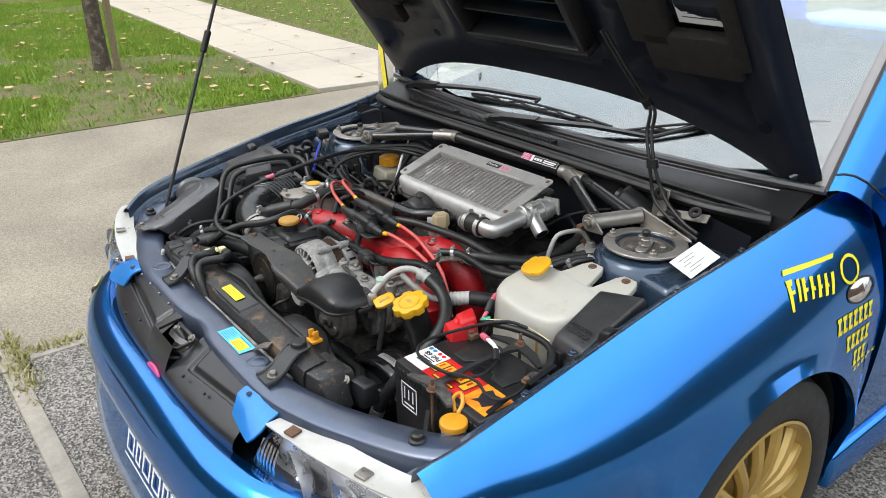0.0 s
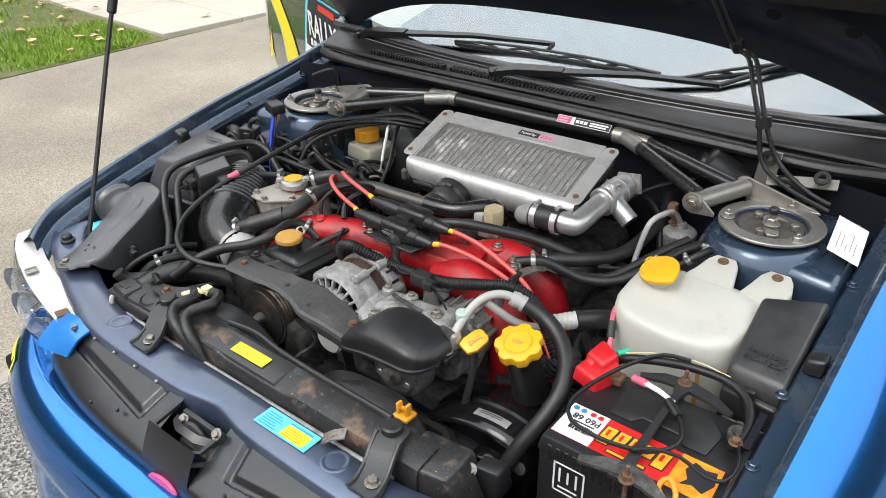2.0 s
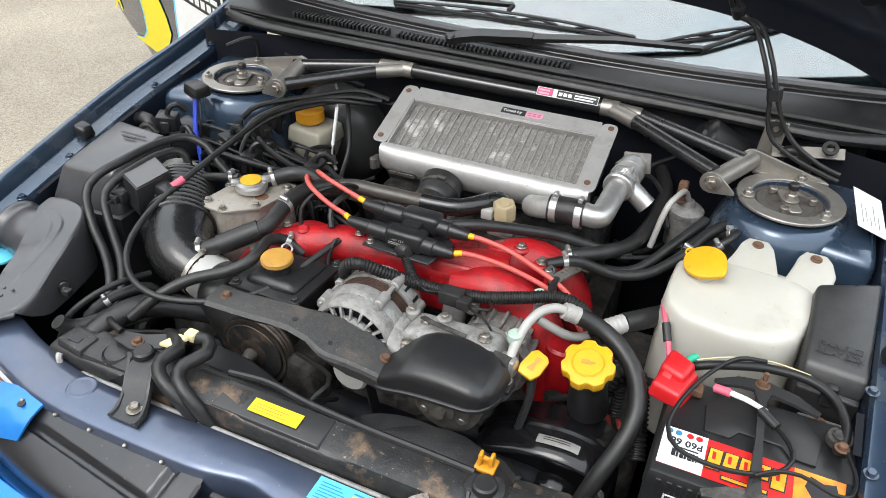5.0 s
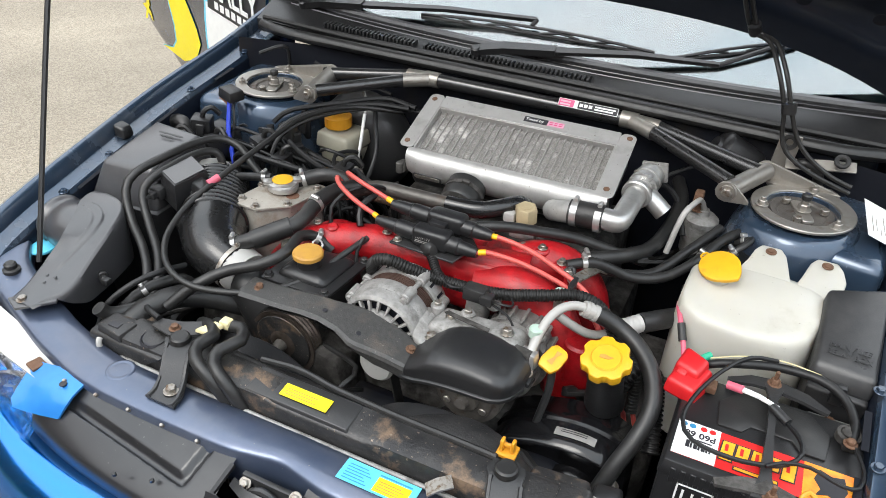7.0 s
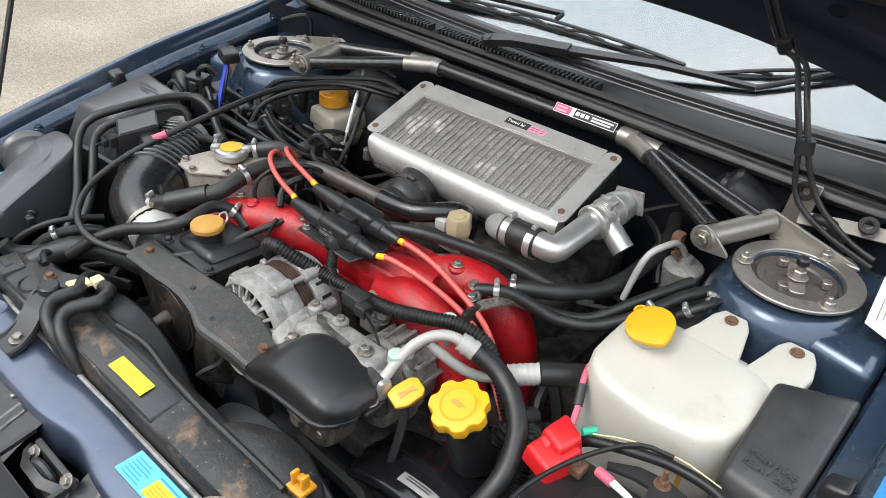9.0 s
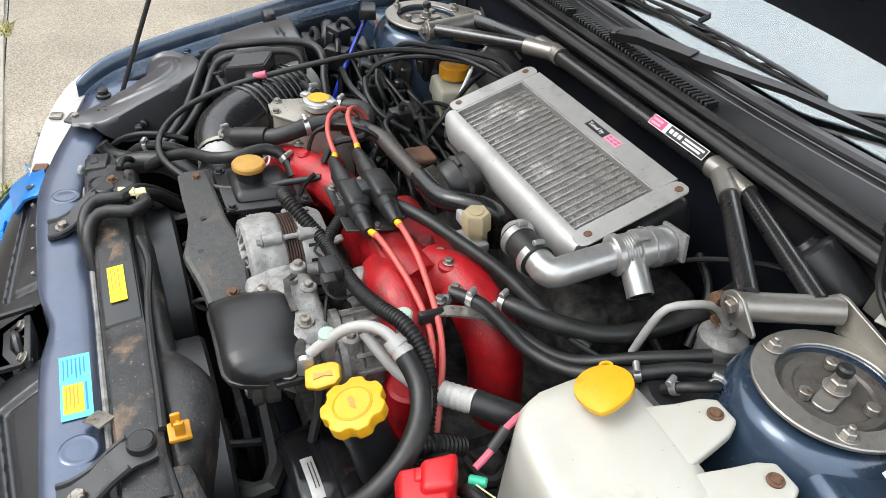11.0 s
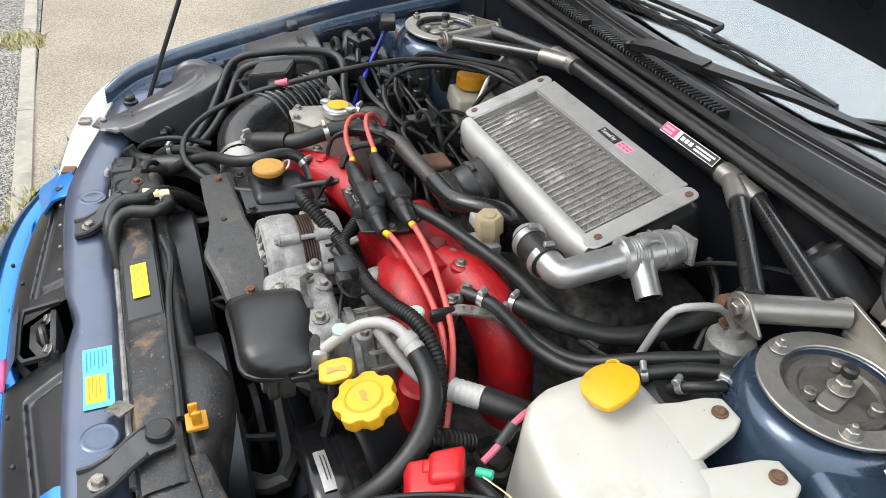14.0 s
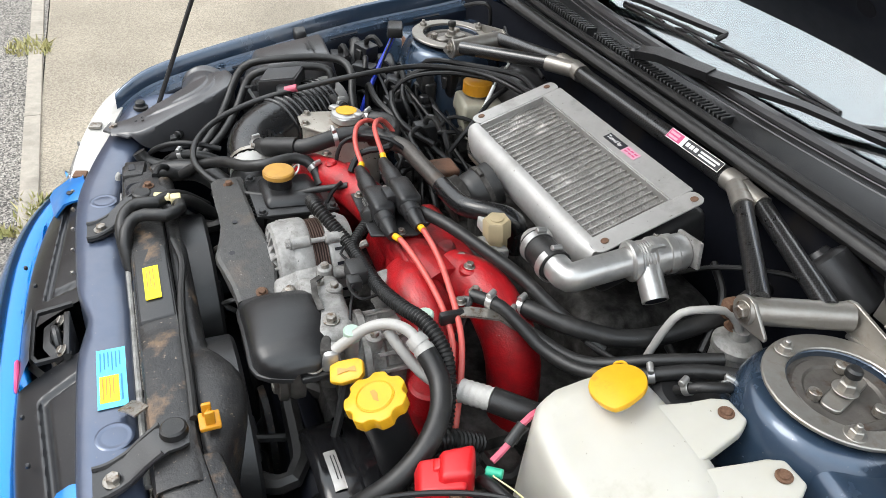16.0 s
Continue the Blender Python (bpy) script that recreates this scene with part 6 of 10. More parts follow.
part("bar_foot", band([(0.5, 0.398, 0.6985), (0.53, 0.408, 0.701), (0.556, 0.412, 0.703), (0.585, 0.408, 0.701), (0.61, 0.398, 0.6985)], [0.01, 0.02, 0.024, 0.02, 0.01], 0.005), M_DIRTYDIMCAST, hold)
part("bar_foot", band([(0.49, 0.59, 0.6985), (0.52, 0.602, 0.7), (0.55, 0.604, 0.702), (0.59, 0.598, 0.7), (0.62, 0.585, 0.6985)], [0.008, 0.018, 0.022, 0.018, 0.008], 0.005), M_SATIN, hold)
for y_, x_ in ((0.399, 0.563), (0.606, 0.548)):
    part("stud", join(disc((x_, y_, 0.55), (0, 0, 1), 0.003, 0.175, 0.0006, 10), hexbolt((x_, y_, 0.703), (0, 0, 1), 0.0065, 0.008)), M_RUSTBOLT, hold)

rc = solo("terminal_cover", join(slab([(0.41, 0.536, 0.688), (0.455, 0.522, 0.688), (0.473, 0.572, 0.688), (0.426, 0.592, 0.688)], [(0.413, 0.54, 0.711), (0.452, 0.527, 0.711), (0.468, 0.57, 0.721), (0.428, 0.588, 0.722)], 0.005, 3), slab([(0.414, 0.556, 0.69), (0.455, 0.541, 0.69), (0.468, 0.58, 0.69), (0.425, 0.602, 0.69)], [(0.418, 0.562, 0.724), (0.45, 0.549, 0.724), (0.461, 0.577, 0.731), (0.427, 0.596, 0.732)], 0.006, 3)), M_REDCAP, "red rubber battery terminal cover", "terminal cover")
part("moulded_rib", hull([(0.42, 0.551, 0.711), (0.436, 0.546, 0.711), (0.444, 0.572, 0.72), (0.428, 0.579, 0.72), (0.422, 0.554, 0.717), (0.434, 0.549, 0.717), (0.441, 0.571, 0.7265), (0.429, 0.576, 0.7265)], 0.0015, 2), M_REDCAP, rc)

# ---- block and castings below ----
eng = thing("engine", (0.02, 0.65, 0.25), "flat-four engine with oxidised alloy castings", "engine")
# deep castings: real dirt, with the bay's shade added to the colour
part("block", box((-0.27, 0.5, 0.25), (0.3, 1.0, 0.56), 0.02, 2), M_DIRTYDIMCAST, eng)
part("gearbox_bell", box((-0.2, 0.86, 0.3), (0.25, 1.08, 0.66), 0.03, 3), M_DIRTYDIMCAST, eng)
# near-black box, its colour standing for shade low in the bay
part("timing_cover", box((-0.3, 0.44, 0.28), (0.32, 0.5, 0.55), 0.03, 3), M_SHADEBLACK, eng)
part("head_left", box((0.22, 0.52, 0.34), (0.42, 0.86, 0.54), 0.03, 3), M_DIRTYDIMCAST, eng)
part("head_right", box((-0.42, 0.52, 0.34), (-0.2, 0.86, 0.54), 0.03, 3), M_DIRTYDIMCAST, eng)
# red intake manifold: runners and plenum



def runner(pts, r):
    line = smooth_line(pts, 0.01)
    return sweep(line, [lerp_table([(0, r[0]), (0.5, r[1]), (1, r[2])], i / (len(line) - 1)) for i in range(len(line))], 20)


man = part("intake_manifold", runner([(-0.222, 0.572, 0.704), (-0.17, 0.6, 0.712), (-0.11, 0.628, 0.712), (-0.04, 0.652, 0.704), (0.05, 0.66, 0.7), (0.12, 0.662, 0.708), (0.165, 0.668, 0.708)], (0.028, 0.034, 0.04)), M_RED, eng, "red crackle-painted intake manifold with chipped paint", 60)
part("runner", runner([(0.1, 0.64, 0.69), (0.16, 0.632, 0.708), (0.205, 0.635, 0.69), (0.245, 0.625, 0.64), (0.26, 0.61, 0.53)], (0.036, 0.036, 0.033)), M_RED, man)
part("runner", runner([(0.13, 0.69, 0.712), (0.175, 0.71, 0.72), (0.215, 0.722, 0.705), (0.25, 0.735, 0.65), (0.265, 0.74, 0.53)], (0.034, 0.037, 0.034)), M_RED, man)
part("runner", runner([(-0.12, 0.62, 0.7), (-0.18, 0.64, 0.69), (-0.23, 0.65, 0.64), (-0.25, 0.66, 0.53)], (0.034, 0.034, 0.032)), M_RED, man)
part("runner", runner([(-0.19, 0.59, 0.7), (-0.235, 0.57, 0.67), (-0.26, 0.56, 0.6), (-0.27, 0.56, 0.5)], (0.028, 0.03, 0.03)), M_RED, man)
part("plenum", slab([(-0.07, 0.62, 0.64), (0.13, 0.61, 0.64), (0.16, 0.76, 0.64), (-0.07, 0.76, 0.64)], [(-0.05, 0.635, 0.715), (0.115, 0.63, 0.72), (0.14, 0.735, 0.73), (-0.05, 0.735, 0.72)], 0.02, 4), M_RED, man)
part("lug", disc((0.173, 0.697, 0.74), (0, 0, 1), 0.014, 0.012, 0.003, 18), M_RED, man)
part("lug", disc((0.278, 0.606, 0.33), (0, 0, 1), 0.026, 0.34, 0.004, 24), M_RED, man)
part("rib", box((0.224, 0.655, 0.66), (0.232, 0.668, 0.744), 0.003), M_RED, man)
for q_, r_, h_ in (((0.14, 0.7, 0.728), 0.016, 0.014), ((0.09, 0.7, 0.72), 0.013, 0.012), ((0.21, 0.69, 0.728), 0.014, 0.012), ((-0.16, 0.6, 0.738), 0.01, 0.008), ((-0.06, 0.66, 0.725), 0.015, 0.014), ((0.2, 0.74, 0.715), 0.013, 0.012)):
    part("cast_boss", disc(q_, (0, -0.15, 1), r_, h_, 0.003, 18), M_RED, man)
for q_ in ((0.14, 0.7, 0.742), (0.21, 0.69, 0.74), (-0.06, 0.658, 0.739), (0.2, 0.74, 0.727)):
    part("bolt", hexbolt(q_, (0, -0.15, 1), 0.006, 0.006), M_BOLT, man)
part("web", hull([(0.05, 0.62, 0.68), (0.13, 0.62, 0.69), (0.05, 0.63, 0.73), (0.12, 0.63, 0.735), (0.05, 0.637, 0.68), (0.13, 0.637, 0.69), (0.05, 0.637, 0.732), (0.12, 0.637, 0.736)], 0.004, 2), M_RED, man)
part("flat_bracket", band([(0.235, 0.65, 0.735), (0.25, 0.665, 0.745), (0.262, 0.7, 0.74), (0.27, 0.72, 0.725)], 0.018, 0.003), M_BOLT, man)
bolts_on(man, [(0.173, 0.697, 0.752), (0.228, 0.661, 0.744), (-0.19, 0.6, 0.742), (0.245, 0.7, 0.745), (-0.075, 0.632, 0.74)], r=0.0055)
part("end_flange", disc((-0.238, 0.565, 0.703), (1, 0.35, 0.1), 0.018, 0.02, 0.003, 18), M_BOLT, man)
# alternator
alt = thing("alternator", (0.005, 0.51, 0.6), "oxidised alloy alternator with slotted housing", "alternator")
ac = Vector((0.0, 0.462, 0.672))
# black core supplies the shade seen between the ribs
part("core", lathe([(0.0, 0.016), (0.057, 0.018), (0.059, 0.03), (0.059, 0.115), (0.0, 0.118)], ac, (0, 1, 0), 40), M_SHADEBLACK, alt)
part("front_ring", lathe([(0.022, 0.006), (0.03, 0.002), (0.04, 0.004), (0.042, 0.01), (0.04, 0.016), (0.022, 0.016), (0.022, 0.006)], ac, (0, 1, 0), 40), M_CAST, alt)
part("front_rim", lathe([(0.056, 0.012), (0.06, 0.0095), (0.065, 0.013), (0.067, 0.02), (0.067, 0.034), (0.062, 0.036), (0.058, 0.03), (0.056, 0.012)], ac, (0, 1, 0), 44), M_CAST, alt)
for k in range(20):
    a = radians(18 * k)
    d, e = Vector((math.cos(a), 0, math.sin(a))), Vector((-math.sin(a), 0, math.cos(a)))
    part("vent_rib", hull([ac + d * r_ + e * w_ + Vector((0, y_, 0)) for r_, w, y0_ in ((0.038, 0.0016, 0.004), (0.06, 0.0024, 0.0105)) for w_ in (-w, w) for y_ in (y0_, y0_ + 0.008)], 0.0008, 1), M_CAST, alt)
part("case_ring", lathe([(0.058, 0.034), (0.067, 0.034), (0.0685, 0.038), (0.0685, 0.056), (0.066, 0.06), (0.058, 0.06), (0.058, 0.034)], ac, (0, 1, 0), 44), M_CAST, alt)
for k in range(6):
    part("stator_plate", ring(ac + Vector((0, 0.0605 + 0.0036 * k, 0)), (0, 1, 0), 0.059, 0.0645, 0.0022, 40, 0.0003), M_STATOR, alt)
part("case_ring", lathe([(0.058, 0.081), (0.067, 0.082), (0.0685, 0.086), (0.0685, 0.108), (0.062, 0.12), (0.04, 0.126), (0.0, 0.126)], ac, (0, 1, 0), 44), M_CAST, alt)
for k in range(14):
    # slots are dark strips on the case, shade put into colour
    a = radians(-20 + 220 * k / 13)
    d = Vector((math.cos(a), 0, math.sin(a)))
    part("slot", hull([ac + d * 0.0682 + Vector((-math.sin(a) * w_, y_, math.cos(a) * w_)) + d * q_ for w_ in (-0.0022, 0.0022) for y_ in (0.089, 0.105) for q_ in (0.0, 0.0009)], 0, 1), M_SHADEBLACK, alt)
for a in (62, 152, 20):
    d = Vector((math.cos(radians(a)), 0, math.sin(radians(a)))) * 0.069
    part("lug", join(disc(ac + d + Vector((0, 0.03, 0)), (0, 1, 0), 0.0085, 0.028, 0.002, 14), disc(ac + d + Vector((0, 0.078, 0)), (0, 1, 0), 0.0085, 0.028, 0.002, 14), disc(ac + d + Vector((0, 0.024, 0)), (0, 1, 0), 0.0038, 0.085, 0.0005, 10), hexbolt(ac + d + Vector((0, 0.03, 0)), (0, -1, 0), 0.0055, 0.005)), M_CAST, alt)
part("terminal_stud", disc(ac + Vector((0.03, 0.12, 0.035)), (0, 1, 0.3), 0.006, 0.022, 0.001, 12), M_BOLT, alt)
part("pulley", lathe([(0.0, -0.03), (0.012, -0.03), (0.024, -0.026), (0.026, -0.022), (0.023, -0.012), (0.026, -0.004), (0.0, 0.0)], ac, (0, 1, 0), 28), M_BOLT, alt)
part("mounting_ear", hull([(0.06, 0.46, 0.7), (0.09, 0.46, 0.69), (0.095, 0.53, 0.675), (0.05, 0.53, 0.715), (0.07, 0.46, 0.665), (0.08, 0.53, 0.655)], 0.006, 2), M_CAST, alt)

# air-conditioning compressor casting, behind the domed cover
comp = thing("compressor", (0.18, 0.53, 0.55), "chalky alloy air-conditioning compressor", "compressor")
part("body", join(lathe([(0.0, 0), (0.052, 0), (0.056, 0.004), (0.056, 0.06), (0.05, 0.064), (0.05, 0.1), (0.044, 0.11), (0, 0.11)], (0.18, 0.512, 0.645), (0.1, 1, 0.05), 36)), M_COMP, comp)
part("rib_ring", ring((0.186, 0.545, 0.648), (0.1, 1, 0.05), 0.05, 0.061, 0.01, 36), M_COMP, comp)
part("bracket", slab([(0.06, 0.485, 0.68), (0.22, 0.48, 0.69), (0.225, 0.54, 0.69), (0.07, 0.55, 0.68)], [(0.075, 0.49, 0.708), (0.205, 0.488, 0.722), (0.21, 0.532, 0.722), (0.08, 0.54, 0.708)], 0.008, 2), M_CAST, comp)
part("boss", slab([(0.15, 0.6, 0.66), (0.2, 0.6, 0.66), (0.2, 0.645, 0.66), (0.15, 0.645, 0.66)], [(0.155, 0.605, 0.712), (0.192, 0.607, 0.712), (0.19, 0.64, 0.715), (0.158, 0.64, 0.715)], 0.012, 3), M_CAST, comp)
part("boss", slab([(0.085, 0.59, 0.65), (0.125, 0.59, 0.65), (0.125, 0.62, 0.65), (0.085, 0.62, 0.65)], [(0.09, 0.594, 0.71), (0.12, 0.594, 0.71), (0.12, 0.617, 0.712), (0.09, 0.617, 0.712)], 0.008, 3), M_CAST, comp)
for k in range(7):
    a_ = radians(20 + 22 * k)
    part("casting_rib", hull([Vector((0.19, y_, 0.65)) + Vector((math.cos(a_ + w_), 0, math.sin(a_ + w_))) * r_ for y_ in (0.556, 0.596) for w_ in (-0.05, 0.05) for r_ in (0.046, 0.058)], 0.001, 1), M_COMP, comp)
part("mount_plate", slab([(0.2, 0.486, 0.66), (0.24, 0.48, 0.66), (0.245, 0.5, 0.66), (0.205, 0.505, 0.66)], [(0.2, 0.488, 0.716), (0.232, 0.484, 0.716), (0.236, 0.498, 0.716), (0.204, 0.502, 0.716)], 0.004, 2), M_DIRTYDIMCAST, comp)
for q_ in ((0.07, 0.53, 0.712), (0.12, 0.53, 0.716), (0.14, 0.585, 0.715), (0.215, 0.555, 0.705)):
    part("bolt_boss", disc(Vector(q_) - Vector((0, 0, 0.02)), (0, 0, 1), 0.011, 0.022, 0.002, 14), M_CAST, comp)
    part("bolt", hexbolt(q_, (0, 0, 1), 0.006, 0.006), M_BOLT, comp)
part("earth_strap", band([(0.09, 0.52, 0.714), (0.11, 0.505, 0.724), (0.14, 0.5, 0.725), (0.165, 0.502, 0.72)], 0.008, 0.002), M_DIRTYDIMCAST, comp)
bolts_on(comp, [(0.19, 0.508, 0.722), (0.1, 0.515, 0.708), (0.172, 0.622, 0.714)], r=0.007, h=0.007)
for q in ((0.228, 0.523, 0.72), (0.232, 0.614, 0.727)):
    part("service_cap", disc(q, (0, 0, 1), 0.0105, 0.016, 0.002, 20), M_CHALK, comp, "pale green screw cap")
    part("service_port", disc(Vector(q) - Vector((0, 0, 0.03)), (0, 0, 1), 0.008, 0.032, 0.001, 14), M_POLISH, comp)
part("clutch", lathe([(0.0, -0.02), (0.009, -0.02), (0.011, -0.012), (0.02, -0.01), (0.022, -0.004), (0.04, -0.003), (0.042, 0.002), (0.05, 0.003), (0.052, 0.012), (0.048, 0.016), (0.052, 0.022), (0.052, 0.034), (0, 0.034)], (0.163, 0.436, 0.649), (0.03, 1, 0), 40), M_CLUTCH, comp, "rusty clutch plate")
for k in range(3):
    a = radians(90 + 120 * k)
    part("rivet", disc((0.163 + 0.032 * math.cos(a), 0.434, 0.649 + 0.032 * math.sin(a)), (0, -1, 0), 0.006, 0.004, 0.001, 12), M_BOLT, comp)

# belt guard and domed cover
guard = thing("belt_guard", (-0.05, 0.44, 0.66), "dusty dark metal belt guard with black domed cover", "belt guard")
rows = []
for x_, zc, y0_, y1_ in ((-0.216, 0.704, 0.416, 0.46), (-0.17, 0.708, 0.414, 0.461), (-0.13, 0.711, 0.413, 0.461), (-0.1, 0.7145, 0.413, 0.462), (-0.068, 0.715, 0.412, 0.462), (-0.034, 0.7145, 0.405, 0.467), (-0.006, 0.7105, 0.395, 0.471), (0.006, 0.708, 0.395, 0.472), (0.03, 0.7, 0.402, 0.472), (0.05, 0.6925, 0.407, 0.469), (0.075, 0.685, 0.41, 0.464)):
    drop = 0.005 + 0.02 * min(1, max(0, (x_ + 0.02) / 0.05))
    rows.append([(x_, y0_ + 0.003, zc - drop), (x_, y0_, zc - min(0.008, drop * 0.7)), (x_, y0_ + 0.002, zc - 0.0025), (x_, y0_ + 0.007, zc), (x_, (y0_ + y1_) / 2, zc + 0.0015), (x_, y1_ - 0.004, zc + 0.002), (x_, y1_, zc), (x_, y1_ + 0.002, zc - 0.008)])
part("strip", sheet(rows, 0.002), M_BELTGUARD, guard, angle=18)
part("end_tab", box((-0.22, 0.425, 0.7), (-0.165, 0.465, 0.705), 0.002), M_BELTGUARD, guard)
part("bolt", hexbolt((-0.193, 0.442, 0.706), (0, 0, 1), 0.006, 0.006), M_RUSTBOLT, guard)
# dark discs on the strip stand for its shaded holes
for x_, y_, z_ in ((-0.067, 0.432, 0.717), (-0.001, 0.418, 0.7096)):
    part("hole", disc((x_, y_, z_), (0.3 if x_ > -0.02 else 0.0, 0, 1), 0.0042, 0.0009, 0.0002, 14), M_INK, guard)
# dome: sections across its length, narrow at the guard and full over the clutch
DOME = ((0.05, 0.43, 0.472, 0.664, 0.674), (0.062, 0.417, 0.482, 0.667, 0.68), (0.078, 0.411, 0.49, 0.67, 0.691), (0.094, 0.41, 0.497, 0.673, 0.703), (0.108, 0.41, 0.504, 0.677, 0.714), (0.124, 0.41, 0.508, 0.68, 0.7205), (0.145, 0.4095, 0.51, 0.683, 0.7235), (0.168, 0.409, 0.509, 0.685, 0.7245), (0.19, 0.408, 0.506, 0.687, 0.724), (0.207, 0.408, 0.502, 0.688, 0.722), (0.222, 0.413, 0.496, 0.689, 0.717), (0.232, 0.424, 0.489, 0.689, 0.71), (0.239, 0.44, 0.482, 0.689, 0.702), (0.242, 0.452, 0.477, 0.689, 0.695))
rows = []
for q in range(54):
    f_ = (len(DOME) - 1) * q / 53
    k = min(len(DOME) - 2, int(f_))
    x_, yf_, yb_, zl, zt = [a_ + (b_ - a_) * (f_ - k) for a_, b_ in zip(DOME[k], DOME[k + 1])]
    yc_, hw = (yf_ + yb_) / 2, (yb_ - yf_) / 2
    row = [(x_, yf_ - 0.0035, zl - 0.006), (x_, yf_ - 0.004, zl - 0.001), (x_, yf_ - 0.003, zl), (x_, yf_, zl + 0.0003)]
    for n_ in range(1, 24):
        a = math.pi * n_ / 24
        u_ = -math.copysign(abs(math.cos(a)) ** 0.62, math.cos(a))
        row.append((x_, yc_ + hw * u_, zl + (zt - zl) * (0.07 + 0.93 * math.sin(a) ** 0.46 * (1 - 0.1 * max(0.0, -u_)))))
    row += [(x_, yb_, zl + 0.0003), (x_, yb_ + 0.003, zl), (x_, yb_ + 0.0035, zl - 0.006)]
    rows.append(row)
part("domed_cover", sheet(rows, 0.0), M_PLASTIC, guard, "black moulded dome", angle=50)
part("side_lug", join(box((0.224, 0.458, 0.68), (0.246, 0.492, 0.689), 0.003), disc((0.233, 0.475, 0.675), (0, 0, 1), 0.0095, 0.0165, 0.002, 18)), M_PLASTIC, guard)
part("boss", lathe([(0.0, 0.036), (0.0125, 0.036), (0.015, 0.033), (0.0165, 0.0), (0, 0)], (0.085, 0.479, 0.658), (0, 0, 1), 24), M_PLASTIC, guard)
bolts_on(guard, [(0.085, 0.479, 0.694), (0.233, 0.475, 0.6915)], r=0.0075, mat=M_BOLT)
bolts_on(guard, [(0.07, 0.444, 0.689)], (0.3, 0, 1), r=0.0055, mat=M_RUSTBOLT)

# power steering pump, pulley and reservoir
ps = thing("steering_pump", (-0.15, 0.48, 0.55), "power steering pump with black reservoir and tan cap", "steering pump")
part("reservoir", slab([(-0.205, 0.475, 0.63), (-0.095, 0.475, 0.63), (-0.085, 0.585, 0.63), (-0.2, 0.585, 0.63)], [(-0.2, 0.478, 0.702), (-0.1, 0.478, 0.702), (-0.092, 0.58, 0.702), (-0.196, 0.58, 0.702)], 0.012, 3), M_PLASTIC, ps)
part("flange", slab([(-0.212, 0.468, 0.7), (-0.09, 0.468, 0.7), (-0.08, 0.592, 0.7), (-0.206, 0.592, 0.7)], [(-0.212, 0.468, 0.706), (-0.09, 0.468, 0.706), (-0.08, 0.592, 0.706), (-0.206, 0.592, 0.706)], 0.002, 2), M_PLASTIC, ps)
part("dome", slab([(-0.198, 0.482, 0.705), (-0.103, 0.482, 0.705), (-0.095, 0.578, 0.705), (-0.194, 0.578, 0.705)], [(-0.185, 0.49, 0.72), (-0.115, 0.49, 0.72), (-0.108, 0.562, 0.72), (-0.18, 0.562, 0.72)], 0.008, 3), M_PLASTIC, ps)
for k in range(9):
    part("fin", box((-0.19 + 0.011 * k, 0.466, 0.65), (-0.186 + 0.011 * k, 0.478, 0.698), 0.001, 1), M_PLASTIC, ps)
part("neck", disc((-0.151, 0.515, 0.716), (0, 0, 1), 0.019, 0.021, 0.002, 24), M_PLASTIC, ps)
part("cap_clip", tube([(-0.158, 0.535, 0.737), (-0.16, 0.542, 0.745), (-0.151, 0.546, 0.75), (-0.142, 0.542, 0.745), (-0.144, 0.535, 0.737)], 0.0018, 6, 0.004), M_POLISH, ps)
part("cap", lathe([(0.0, 0.0105), (0.019, 0.011), (0.0225, 0.0105), (0.0245, 0.008), (0.0245, 0.002), (0.022, 0.0), (0, 0)], (-0.151, 0.514, 0.736), (0, 0, 1), 36), M_TANCAP, ps, "tan screw cap")
bolts_on(ps, [(-0.203, 0.477, 0.706), (-0.098, 0.477, 0.706), (-0.09, 0.583, 0.706), (-0.198, 0.583, 0.706)], r=0.0055, mat=M_SATIN)
part("pulley", lathe([(0.0, -0.004), (0.012, -0.004), (0.02, -0.003), (0.024, 0.0), (0.051, 0.003), (0.055, 0.0), (0.059, 0.0), (0.059, 0.004), (0.0565, 0.007), (0.059, 0.01), (0.0565, 0.013), (0.059, 0.016), (0.0565, 0.019), (0.059, 0.022), (0.059, 0.026), (0.04, 0.026), (0, 0.028)], (-0.156, 0.438, 0.613), (0, 1, 0), 48), M_PULLEY, ps, "dark rusty grooved pulley")
part("pulley_face", ring((-0.156, 0.4375, 0.613), (0, 1, 0), 0.02, 0.051, 0.002, 40), M_RUSTBLACK, ps)
part("hub_nut", join(lathe([(0.0, -0.034), (0.004, -0.034), (0.0065, -0.03), (0.0105, -0.01), (0.011, 0.0), (0, 0)], (-0.156, 0.438, 0.613), (0, 1, 0), 20), disc((-0.156, 0.434, 0.613), (0, 1, 0), 0.0135, 0.008, 0.002, 20)), M_CLUTCH, ps)
part("pump_body", lathe([(0, 0), (0.04, 0), (0.045, 0.01), (0.045, 0.08), (0, 0.08)], (-0.15, 0.46, 0.62), (0, 1, 0), 24), M_DIRTYDIMCAST, ps)
part("bracket", slab([(-0.12, 0.44, 0.52), (-0.03, 0.44, 0.5), (-0.03, 0.5, 0.5), (-0.12, 0.5, 0.52)], [(-0.11, 0.44, 0.62), (-0.06, 0.44, 0.61), (-0.05, 0.5, 0.6), (-0.11, 0.5, 0.62)], 0.008, 2), M_DIRTYDIMCAST, ps)
solo("idler_pulley", lathe([(0, -0.004), (0.024, -0.004), (0.028, 0), (0.028, 0.024), (0, 0.024)], (0.014, 0.44, 0.638), (0, 1, 0), 30), M_CLAMPWHITE, "pale plastic belt idler pulley", "pulley")
